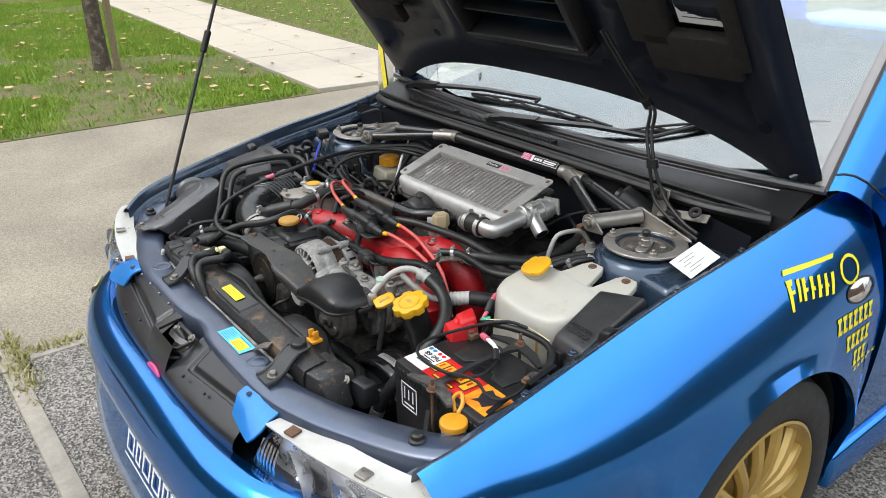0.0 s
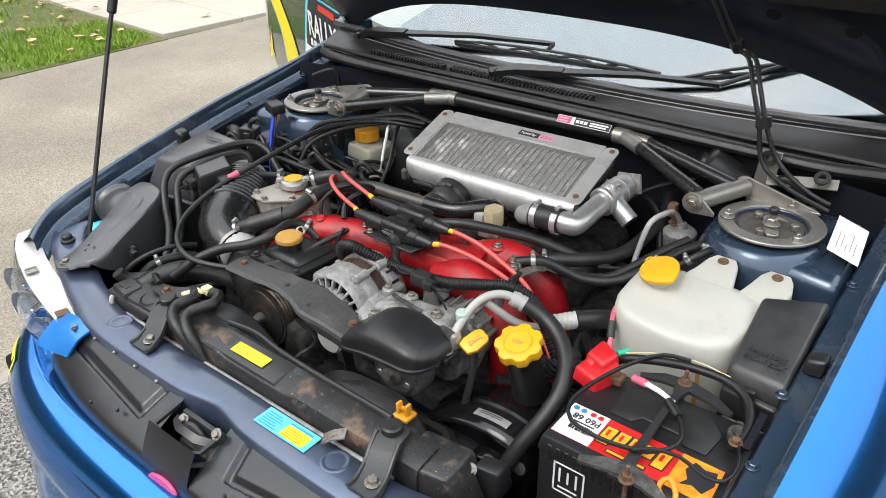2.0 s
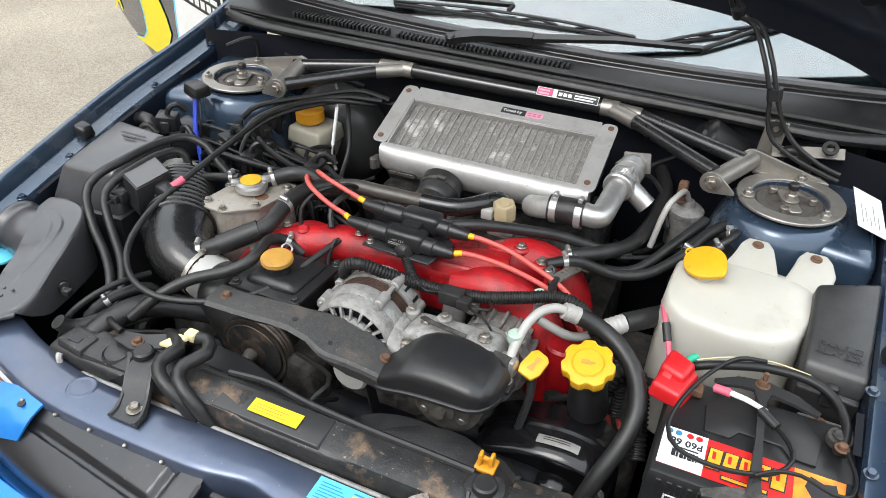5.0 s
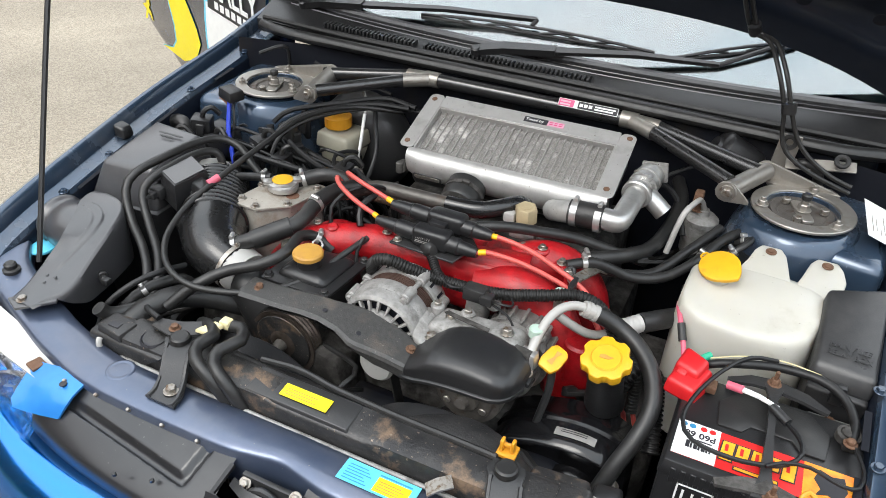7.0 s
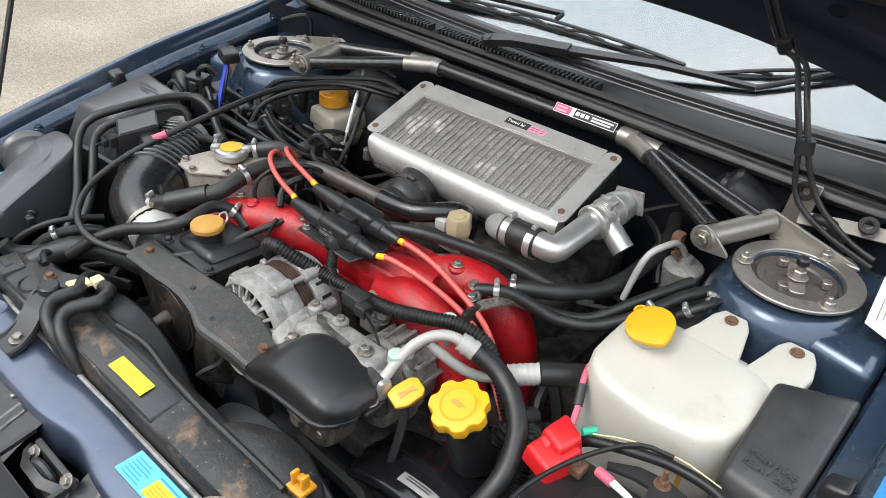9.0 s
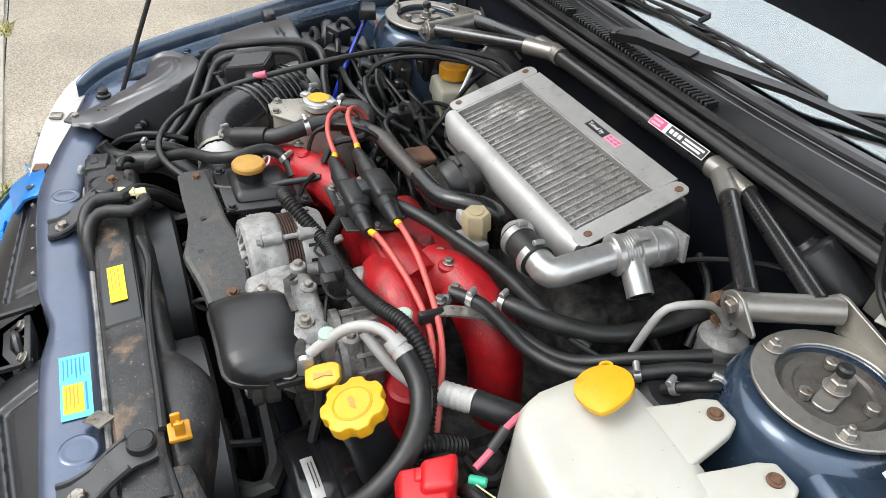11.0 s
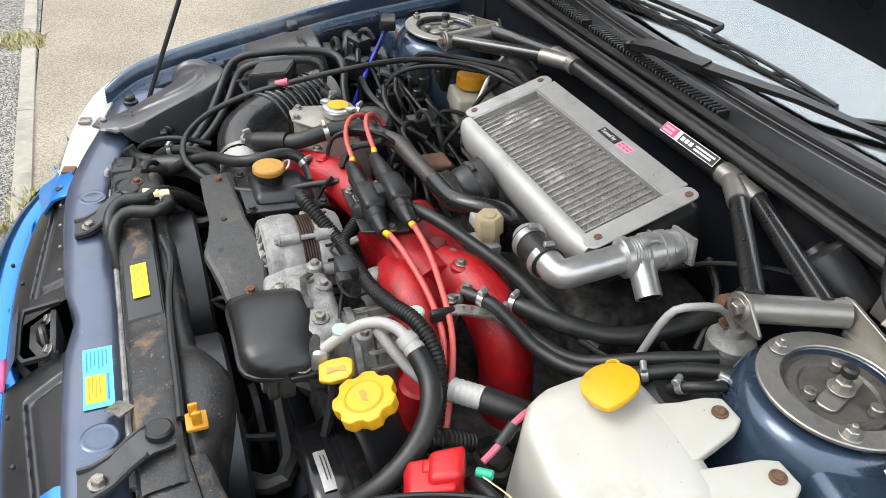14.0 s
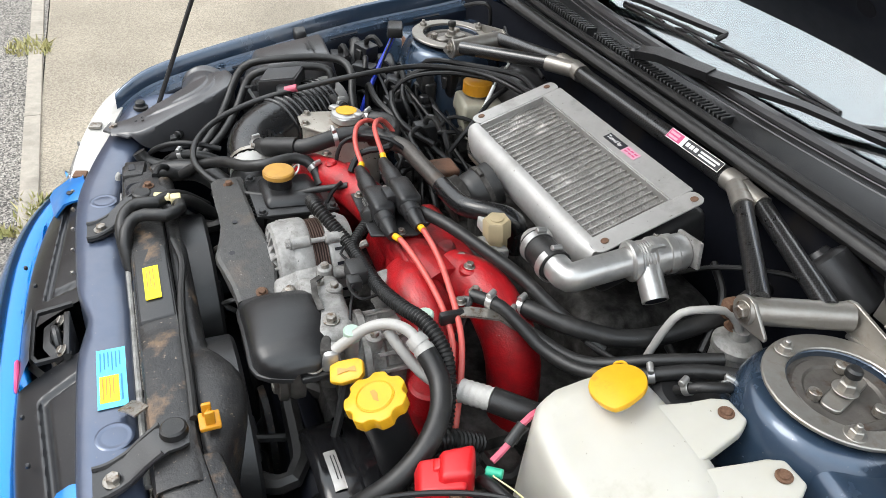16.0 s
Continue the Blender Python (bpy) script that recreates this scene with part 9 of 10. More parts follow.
solo("cable_tag", tube([(-0.392, 0.598, 0.7735), (-0.4, 0.578, 0.767)], 0.0068, 10, 0.01), M_PINKWIRE, "pink paint mark on the throttle cable", "mark")
hose("breather_hose", [(-0.33, 0.38, 0.66), (-0.3, 0.41, 0.69), (-0.262, 0.443, 0.712), (-0.21, 0.47, 0.728), (-0.185, 0.5, 0.74), (-0.19, 0.55, 0.742), (-0.175, 0.575, 0.73), (-0.15, 0.58, 0.71)], 0.0092, M_RUBBER, "black breather hose to the intake manifold", clips=(0.95,))
hose("fuel_feed_hose", [(-0.3, 0.5, 0.715), (-0.25, 0.525, 0.735), (-0.21, 0.57, 0.75), (-0.205, 0.63, 0.765), (-0.19, 0.68, 0.768), (-0.15, 0.71, 0.765)], 0.0135, M_RUBBER, "black stepped rubber hose to the header tank", clips=(0.05, 0.6))
solo("hose_sleeve", tube([(-0.262, 0.517, 0.73), (-0.215, 0.56, 0.748)], 0.0165, 14, 0.02), M_RUBBER, "thick black sleeve on a hose", "sleeve")
solo("idle_air_pipe", tube([(-0.2, 0.68, 0.756), (-0.14, 0.712, 0.768), (-0.08, 0.722, 0.766), (-0.02, 0.73, 0.763), (0.0, 0.732, 0.763)], 0.0128, 16), M_RUSTPIPE, "weathered grey-brown steel air pipe", "pipe")
hose("idle_air_hose", [(-0.014, 0.731, 0.763), (0.02, 0.734, 0.763), (0.05, 0.74, 0.764), (0.075, 0.757, 0.768), (0.1, 0.785, 0.768), (0.105, 0.8, 0.75), (0.1, 0.8, 0.71)], 0.0152, M_INTAKE, "thick black idle air hose in front of the intercooler")
hose("header_hose", [(-0.3, 0.695, 0.745), (-0.26, 0.725, 0.755), (-0.21, 0.72, 0.76), (-0.17, 0.69, 0.755)], 0.0135, M_RUBBER, "black coolant hose from the header tank", clips=(0.08,))
hose("overflow_hose", [(-0.335, 0.67, 0.755), (-0.375, 0.665, 0.748), (-0.42, 0.67, 0.735), (-0.45, 0.7, 0.71)], 0.0075, M_RUBBER, "thin black overflow hose from the pressure cap", clips=(0.1,))
hose("brake_vacuum_hose", [(0.0, 0.655, 0.74), (0.04, 0.665, 0.765), (0.099, 0.69, 0.774), (0.16, 0.722, 0.765), (0.212, 0.752, 0.752), (0.262, 0.776, 0.733), (0.32, 0.82, 0.7)], 0.0088, M_RUBBER, "black vacuum hose crossing the manifold")
hose("heater_return_hose", [(0.225, 0.74, 0.72), (0.25, 0.755, 0.724), (0.29, 0.79, 0.722), (0.32, 0.85, 0.712), (0.335, 0.92, 0.72), (0.34, 0.99, 0.74), (0.32, 1.06, 0.745)], 0.0125, M_RUBBER, "thick black heater return hose", clips=(0.03,))
hose("purge_hose", [(0.22, 0.68, 0.745), (0.254, 0.703, 0.748), (0.285, 0.722, 0.732), (0.315, 0.738, 0.718), (0.36, 0.765, 0.718), (0.4, 0.81, 0.736), (0.43, 0.87, 0.752), (0.47, 0.93, 0.757)], 0.0085, M_RUBBER, "black purge hose past the washer tank", clips=(0.09, 0.68))
hose("purge_hose", [(0.24, 0.71, 0.735), (0.285, 0.742, 0.715), (0.34, 0.78, 0.71), (0.385, 0.845, 0.735), (0.42, 0.91, 0.75)], 0.008, M_RUBBER, "thinner black purge hose beside it", clips=(0.04,))
hose("vent_hose", [(0.44, 0.83, 0.745), (0.46, 0.84, 0.765), (0.47, 0.87, 0.765), (0.45, 0.885, 0.745)], 0.006, M_RUBBER, "short curved vent hose on the canister", clips=(0.15, 0.85))
solo("bypass_pipe", tube([(0.222, 0.66, 0.744), (0.23, 0.672, 0.748), (0.236, 0.668, 0.74), (0.24, 0.655, 0.69), (0.235, 0.66, 0.66)], 0.004, 8), M_SATIN, "thin black steel pipe on the manifold", "pipe")
# air-conditioning lines
acl = thing("aircon_pipe", (0.27, 0.55, 0.7), "white alloy air-conditioning pipe with crimped black hose", "pipe")
part("block", slab([(0.212, 0.49, 0.688), (0.242, 0.482, 0.688), (0.246, 0.505, 0.688), (0.216, 0.512, 0.688)], [(0.214, 0.491, 0.714), (0.24, 0.485, 0.714), (0.243, 0.503, 0.714), (0.217, 0.509, 0.714)], 0.005, 2), M_POLISH, acl)
part("pipe", tube([(0.23, 0.495, 0.705), (0.232, 0.515, 0.722), (0.238, 0.54, 0.742), (0.25, 0.562, 0.752), (0.266, 0.578, 0.752), (0.282, 0.586, 0.746)], 0.0068, 12, 0.006), M_CLAMPWHITE, acl, "chalky white pipe")
part("ferrule", join(tube([(0.276, 0.583, 0.748), (0.3, 0.593, 0.736)], 0.0118, 16, 0.02), tube([(0.281, 0.585, 0.7455), (0.286, 0.5875, 0.743)], 0.0128, 16, 0.02), tube([(0.29, 0.589, 0.741), (0.295, 0.591, 0.7385)], 0.0128, 16, 0.02)), M_CLAMPWHITE, acl)
part("hose", tube([(0.296, 0.591, 0.739), (0.325, 0.596, 0.726), (0.36, 0.585, 0.712), (0.39, 0.557, 0.696), (0.405, 0.52, 0.674), (0.4, 0.485, 0.645), (0.38, 0.45, 0.6), (0.362, 0.42, 0.54), (0.352, 0.39, 0.45)], 0.0125, 14), M_RUBBER, acl, "thick black hose")
part("end_ferrule", tube([(0.362, 0.42, 0.54), (0.357, 0.405, 0.5)], 0.0145, 14, 0.02), M_POLISH, acl)
acl2 = thing("aircon_return", (0.31, 0.62, 0.66), "white alloy return pipe with ribbed white collar", "pipe")
part("pipe", tube([(0.245, 0.56, 0.74), (0.262, 0.572, 0.722), (0.285, 0.59, 0.7), (0.305, 0.61, 0.69), (0.33, 0.635, 0.695)], 0.0068, 12, 0.006), M_CLAMPWHITE, acl2)
part("collar", ribbed([(0.322, 0.628, 0.693), (0.352, 0.654, 0.699)], 0.0145, 0.0075, 0.05, 18), M_CLAMPWHITE, acl2, "ribbed white collar")
part("hose", tube([(0.35, 0.652, 0.699), (0.38, 0.69, 0.692), (0.4, 0.74, 0.67), (0.41, 0.8, 0.64), (0.41, 0.86, 0.61)], 0.0155, 14), M_RUBBER, acl2)
# ribbed looms
solo("wiring_loom", ribbed([(-0.064, 0.575, 0.69), (-0.058, 0.552, 0.722), (-0.042, 0.54, 0.75), (-0.018, 0.54, 0.758), (0.014, 0.555, 0.742), (0.046, 0.571, 0.727), (0.1, 0.577, 0.724), (0.158, 0.581, 0.73), (0.215, 0.588, 0.745), (0.26, 0.604, 0.75), (0.296, 0.614, 0.733), (0.32, 0.612, 0.7), (0.345, 0.6, 0.672), (0.37, 0.585, 0.65), (0.375, 0.57, 0.6)], 0.0098, 0.0048, 0.13, 14), M_CORR, "black corrugated wiring loom across the engine", "wiring loom")
solo("wiring_loom", ribbed([(0.015, 0.61, 0.745), (0.028, 0.596, 0.738), (0.044, 0.58, 0.731), (0.06, 0.572, 0.726)], 0.008, 0.004, 0.16, 12), M_CORR, "thin corrugated loom branch with rubber boot", "wiring loom")
solo("rubber_boot", lathe([(0, 0), (0.012, 0), (0.014, 0.006), (0.014, 0.018), (0.008, 0.026), (0, 0.027)], (0.005, 0.618, 0.745), (0.7, -0.5, 0.3), 16), M_RUBBER, "small black rubber boot", "boot")
solo("loom_plug", join(box((0.1, 0.548, 0.722), (0.135, 0.572, 0.744), 0.003), box((0.13, 0.542, 0.726), (0.15, 0.56, 0.742), 0.003)), M_PLASTIC, "black wiring connector on the compressor", "connector")
for q in ([(0.145, 0.55, 0.736), (0.165, 0.54, 0.742), (0.18, 0.55, 0.738), (0.17, 0.575, 0.732)], [(0.1, 0.56, 0.735), (0.08, 0.55, 0.738), (0.066, 0.56, 0.738)], [(0.15, 0.548, 0.73), (0.18, 0.535, 0.728), (0.195, 0.53, 0.71)]):
    solo("thin_wire", tube(q, 0.002, 6, 0.006), M_WIRE, "thin black engine wire", "wire")
solo("lower_loom", ribbed([(0.36, 0.63, 0.62), (0.385, 0.6, 0.655), (0.4, 0.57, 0.66), (0.42, 0.5, 0.6)], 0.014, 0.006, 0.16, 14), M_CORR, "thick corrugated loom beside the battery", "wiring loom")
solo("lower_loom", ribbed([(0.345, 0.56, 0.62), (0.36, 0.575, 0.66), (0.365, 0.6, 0.665), (0.36, 0.64, 0.64)], 0.013, 0.006, 0.16, 14), M_CORR, "corrugated loom behind the oil filler", "wiring loom")

# coil pack and ignition leads
coil = thing("coil_pack", (0.01, 0.64, 0.72), "twin black ignition coil pack on a bracket", "coil pack")
part("bracket", prism([(-0.055, 0.602), (0.06, 0.598), (0.075, 0.66), (0.05, 0.69), (-0.045, 0.69)], 0.742, 0.746, 0.001, 1), M_SATIN, coil)
ca = Vector((1, -0.03, -0.02))
for y_, z_, x0_ in ((0.624, 0.763, -0.04), (0.658, 0.778, -0.03)):
    o = Vector((x0_, y_, z_))
    part("coil_body", box(o + Vector((0.02, -0.016, -0.016)), o + Vector((0.085, 0.016, 0.016)), 0.008, 3), M_PLASTIC, coil)
    part("coil_tower", lathe([(0, -0.05), (0.008, -0.05), (0.0105, -0.03), (0.0115, -0.012), (0.0135, -0.01), (0.0135, 0.022), (0, 0.022)], o, ca, 18), M_PLASTIC, coil)
    part("coil_tower", lathe([(0, 0.08), (0.0135, 0.08), (0.0135, 0.1), (0.0115, 0.102), (0.0105, 0.118), (0.008, 0.132), (0, 0.132)], o, ca, 18), M_PLASTIC, coil)
part("center_web", box((0.0, 0.63, 0.765), (0.03, 0.655, 0.785), 0.003), M_PLASTIC, coil)
cpm = plane_at((-0.015, 0.6075, 0.756), (0.04, 0.606, 0.756), (-0.015, 0.6115, 0.774))
part("print", bars(cpm @ pose(0, 0, 0.001), [(0.004, 0.0142, 0.016, 0.0018), (0.004, 0.0045, 0.03, 0.0011), (0.004, 0.002, 0.022, 0.0011)], 0.0003), M_BAR, coil)
part("print", text_mesh("F-569 12V", 0.0062, cpm @ pose(0.004, 0.0078, 0.0012), 0.0002), M_BAR, coil)
bolts_on(coil, [(-0.045, 0.612, 0.746), (0.065, 0.64, 0.746), (0.03, 0.682, 0.746)], r=0.005)


def lead(pts, band_at):
    l_ = solo("ignition_lead", tube(pts, 0.004, 10, 0.008), M_LEAD, "salmon-red silicone ignition lead", "ignition lead", "ignition leads")
    line = smooth_line(pts, 0.004)
    i = int(band_at * (len(line) - 1))
    i = max(2, min(len(line) - 4, i))
    part("yellow_band", tube([line[i - 1], line[i + 2]], 0.0048, 10, 0.01), M_YELLOWBAND, l_)


lead([(-0.085, 0.6265, 0.765), (-0.1, 0.632, 0.768), (-0.125, 0.632, 0.778), (-0.15, 0.636, 0.788), (-0.178, 0.65, 0.795), (-0.198, 0.676, 0.79), (-0.205, 0.7, 0.765), (-0.2, 0.71, 0.73)], 0.06)
lead([(-0.075, 0.6605, 0.78), (-0.092, 0.663, 0.784), (-0.12, 0.664, 0.793), (-0.15, 0.668, 0.8), (-0.175, 0.68, 0.8), (-0.19, 0.697, 0.79), (-0.192, 0.715, 0.765), (-0.19, 0.722, 0.73)], 0.06)
lead([(0.086, 0.619, 0.76), (0.11, 0.625, 0.764), (0.155, 0.632, 0.758), (0.2, 0.638, 0.745), (0.24, 0.64, 0.73), (0.268, 0.637, 0.715), (0.3, 0.625, 0.68), (0.34, 0.605, 0.64), (0.37, 0.58, 0.56)], 0.035)
lead([(0.096, 0.653, 0.776), (0.12, 0.655, 0.776), (0.165, 0.656, 0.768), (0.21, 0.654, 0.752), (0.25, 0.65, 0.736), (0.278, 0.645, 0.715), (0.31, 0.632, 0.68), (0.35, 0.61, 0.64), (0.385, 0.585, 0.56)], 0.03)
solo("lead_separator", box((0.238, 0.628, 0.728), (0.248, 0.66, 0.745), 0.003), M_PLASTIC, "small black lead separator clip", "clip")
# tan sensor in front of the intercooler
hx = thing("pressure_sensor", (0.12, 0.752, 0.72), "tan hexagonal solenoid on an alloy bracket", "sensor")
part("hex_body", lathe([(0, 0.05), (0.017, 0.05), (0.0195, 0.047), (0.0195, 0.022), (0.015, 0.02), (0.015, 0.0), (0, 0)], (0.12, 0.762, 0.733), (0, -0.1, 1), 6), M_HEX, hx)
part("cap_disc", disc((0.12, 0.757, 0.7825), (0, -0.1, 1), 0.01, 0.002, 0.0008, 18), M_HEX, hx)
part("plug", box((0.084, 0.745, 0.75), (0.104, 0.762, 0.768), 0.003), M_CLAMPWHITE, hx)
part("bracket", box((0.1, 0.735, 0.73), (0.145, 0.77, 0.745), 0.004), M_CAST, hx)
solo("rusty_heat_plate", box((-0.2, 0.78, 0.69), (-0.15, 0.825, 0.704), 0.006, 3), M_RUSTPLATE, "rust-brown heat plate beside the intercooler", "plate")

# radiator-side twin hoses by the bracket
for pts in ([(-0.25, 0.42, 0.62), (-0.235, 0.385, 0.66), (-0.2, 0.362, 0.686), (-0.168, 0.364, 0.692), (-0.152, 0.342, 0.692), (-0.166, 0.312, 0.69), (-0.158, 0.29, 0.684), (-0.128, 0.279, 0.668), (-0.1, 0.281, 0.62)],
            [(-0.28, 0.41, 0.62), (-0.255, 0.375, 0.66), (-0.215, 0.35, 0.688), (-0.192, 0.332, 0.693), (-0.198, 0.305, 0.692), (-0.185, 0.285, 0.686), (-0.152, 0.276, 0.67), (-0.122, 0.28, 0.62)]):
    hose("transmission_hose", pts, 0.0098, M_RUBBER, "black oil cooler hose bent over the radiator")
hose("top_hose", [(-0.37, 0.3, 0.62), (-0.365, 0.345, 0.648), (-0.34, 0.4, 0.66), (-0.3, 0.44, 0.65), (-0.24, 0.48, 0.62), (-0.2, 0.5, 0.58)], 0.019, M_RUBBER, "thick black radiator top hose")
hose("bleed_hose", [(-0.4, 0.345, 0.62), (-0.395, 0.36, 0.655), (-0.38, 0.385, 0.672), (-0.365, 0.41, 0.676), (-0.35, 0.44, 0.67), (-0.34, 0.46, 0.64)], 0.0085, M_RUBBER, "black bleed hose beside the open spout", clips=(0.45,))
solo("open_spout", pipe([(-0.352, 0.405, 0.655), (-0.375, 0.365, 0.652), (-0.392, 0.336, 0.654), (-0.4, 0.322, 0.662), (-0.404, 0.315, 0.674)], 0.0115, 0.0028, 18, 0.006), M_RUBBER, "open black rubber spout at the radiator", "spout")
for pts in ([(-0.36, 0.37, 0.64), (-0.345, 0.355, 0.67), (-0.325, 0.342, 0.68), (-0.3, 0.335, 0.68)], [(-0.42, 0.32, 0.63), (-0.405, 0.335, 0.67), (-0.38, 0.37, 0.695), (-0.36, 0.41, 0.7), (-0.35, 0.45, 0.69)]):
    hose("wire", pts, 0.005, M_WIRE, "black sheathed wire beside the intake pipe", "wire")

# dark hoses and wires deep in the bay and along the bulkhead
rw = random.Random(21)
bulk = [[(-0.5, 1.06, 0.82), (-0.45, 1.05, 0.81), (-0.4, 1.06, 0.8), (-0.3, 1.05, 0.79)], [(-0.62, 1.02, 0.83), (-0.585, 1.04, 0.845), (-0.57, 1.055, 0.84), (-0.57, 1.06, 0.8)], [(-0.22, 0.98, 0.8), (-0.3, 0.96, 0.8), (-0.38, 0.9, 0.79), (-0.43, 0.85, 0.77), (-0.45, 0.8, 0.73)],
        [(-0.2, 1.0, 0.79), (-0.29, 0.97, 0.79), (-0.37, 0.89, 0.785), (-0.42, 0.82, 0.76), (-0.43, 0.78, 0.71)], [(-0.21, 0.99, 0.8), (-0.28, 0.985, 0.808), (-0.36, 0.93, 0.8), (-0.44, 0.88, 0.785), (-0.47, 0.86, 0.76)], [(-0.3, 0.98, 0.78), (-0.27, 0.93, 0.77), (-0.24, 0.88, 0.74), (-0.24, 0.84, 0.69)],
        [(-0.25, 0.8, 0.72), (-0.22, 0.77, 0.755), (-0.18, 0.74, 0.76), (-0.14, 0.75, 0.74)], [(-0.36, 0.86, 0.72), (-0.33, 0.84, 0.74), (-0.3, 0.85, 0.73), (-0.28, 0.88, 0.7)], [(-0.39, 0.8, 0.76), (-0.36, 0.79, 0.75), (-0.34, 0.8, 0.72), (-0.35, 0.82, 0.69)], [(-0.34, 0.76, 0.77), (-0.3, 0.75, 0.76), (-0.26, 0.76, 0.74), (-0.22, 0.8, 0.72)],
        [(0.25, 0.95, 0.74), (0.3, 0.99, 0.78), (0.36, 1.04, 0.8), (0.4, 1.06, 0.8)], [(0.28, 1.0, 0.77), (0.33, 0.98, 0.75), (0.36, 0.94, 0.7)], [(-0.12, 0.62, 0.745), (-0.13, 0.64, 0.77), (-0.12, 0.68, 0.78), (-0.16, 0.7, 0.772)], [(-0.17, 0.61, 0.735), (-0.175, 0.62, 0.765), (-0.16, 0.65, 0.785), (-0.13, 0.69, 0.785), (-0.12, 0.71, 0.77)],
        [(-0.1, 0.6, 0.74), (-0.105, 0.585, 0.72), (-0.1, 0.57, 0.69)], [(0.31, 0.8, 0.71), (0.36, 0.82, 0.715), (0.4, 0.86, 0.72)]]
for pts in bulk:
    hose("engine_wire", pts, rw.choice((0.0035, 0.0045, 0.0055)), M_WIRE, "black wires and small hoses near the bulkhead", "wire", seg=8)
for _ in range(34):
    x_, y_ = rw.uniform(-0.45, 0.42), rw.uniform(0.42, 1.0)
    z_ = rw.uniform(0.5, 0.62)
    q = [Vector((x_, y_, z_))]
    for k in range(4):
        q.append(q[-1] + Vector((rw.gauss(0, 0.06), rw.gauss(0, 0.06), rw.gauss(0, 0.025))))
        q[-1].z = min(0.64, max(0.4, q[-1].z))
    hose("deep_hose", q, rw.choice((0.004, 0.006, 0.009, 0.013)), M_RUBBER, "dark rubber hoses low in the engine bay", "hose", seg=8)

# bundles and small black blocks between the inner wing and the bulkhead
for k in range(24):
    a = Vector((rw.uniform(-0.56, -0.44), rw.uniform(0.76, 0.9), rw.uniform(0.66, 0.745)))
    b = Vector((rw.uniform(-0.34, -0.2), rw.uniform(0.78, 0.9), rw.uniform(0.62, 0.69)))
    mid = a.lerp(b, rw.uniform(0.35, 0.65)) + Vector((rw.gauss(0, 0.02), rw.gauss(0, 0.03), rw.uniform(-0.03, 0.03)))
    hose("engine_wire", [a - Vector((0, 0, 0.06)), a, mid, b, b - Vector((-0.03, 0, 0.06))], rw.choice((0.0025, 0.003, 0.004, 0.006)), M_WIRE, "black wires and small hoses near the bulkhead", "wire", seg=8)
for k in range(12):
    a = Vector((rw.uniform(-0.42, -0.24), rw.uniform(0.73, 0.84), rw.uniform(0.6, 0.68)))
    b = a + Vector((rw.uniform(-0.1, 0.1), rw.uniform(-0.02, 0.12), rw.uniform(-0.02, 0.03)))
    hose("engine_wire", [a - Vector((0, 0, 0.05)), a, a.lerp(b, 0.5) + Vector((rw.gauss(0, 0.015), 0, 0.02)), b, b - Vector((0, 0, 0.05))], rw.choice((0.0025, 0.004, 0.006)), M_WIRE, "black wires and small hoses behind the header tank", "wire", seg=8)
for k, (x_, y_, z_, w_, d_, h_, turn) in enumerate(((-0.5, 0.87, 0.7, 0.045, 0.035, 0.05, 15), (-0.47, 0.82, 0.69, 0.035, 0.05, 0.055, -20), (-0.44, 0.92, 0.71, 0.03, 0.03, 0.05, 30), (-0.41, 0.79, 0.68, 0.03, 0.045, 0.05, 10), (-0.62, 0.74, 0.7, 0.05, 0.04, 0.045, -10), (-0.6, 0.79, 0.72, 0.04, 0.035, 0.05, 25), (-0.55, 0.77, 0.7, 0.035, 0.045, 0.045, -35), (-0.27, 0.8, 0.69, 0.03, 0.04, 0.05, 5))):
    q = pose(x_, y_, z_, 4 * (k % 3 - 1), 5 * (k % 2), turn)
    plug_ = thing("connector_block", (x_, y_, z_), "black plastic wiring connector on the inner wing", "connector", "wing connectors")
    part("housing", box((-w_ / 2, -d_ / 2, 0), (w_ / 2, d_ / 2, h_), 0.004, 2, q), M_PLASTIC, plug_)
    part("latch_tab", box((-w_ / 5, -d_ / 2 - 0.005, h_ * 0.35), (w_ / 5, -d_ / 2, h_ * 0.85), 0.0015, 1, q), M_SATIN, plug_)
    part("cable_boot", tube([q @ Vector((0, 0, h_ - 0.004)), q @ Vector((0.004, 0, h_ + 0.012)), q @ Vector((0.018, 0.006, h_ + 0.02)), q @ Vector((0.034, 0.012, h_ + 0.004))], 0.0055, 8, 0.006), M_RUBBER, plug_)

# battery leads
solo("earth_lead", tube([(0.646, 0.536, 0.704), (0.648, 0.566, 0.712), (0.632, 0.6, 0.72), (0.6, 0.618, 0.724), (0.55, 0.62, 0.722), (0.5, 0.605, 0.72), (0.46, 0.595, 0.71), (0.44, 0.6, 0.68)], 0.0062, 10), M_WIRE, "thick black battery earth lead", "cable")
solo("striped_wire", tube([(0.6, 0.625, 0.727), (0.55, 0.628, 0.728), (0.5, 0.614, 0.727), (0.46, 0.602, 0.716)], 0.0009, 6), M_CLIP, "thin yellow-striped wire beside the earth lead", "wire")
solo("charger_lead", tube([(0.57, 0.53, 0.708), (0.585, 0.505, 0.712), (0.59, 0.48, 0.712), (0.575, 0.455, 0.711), (0.55, 0.44, 0.712), (0.51, 0.432, 0.712), (0.465, 0.44, 0.711), (0.447, 0.47, 0.712), (0.455, 0.52, 0.716), (0.48, 0.575, 0.724), (0.51, 0.612, 0.73), (0.545, 0.625, 0.728)], 0.003, 8), M_WIRE, "thin looped charger lead on the battery", "wire")
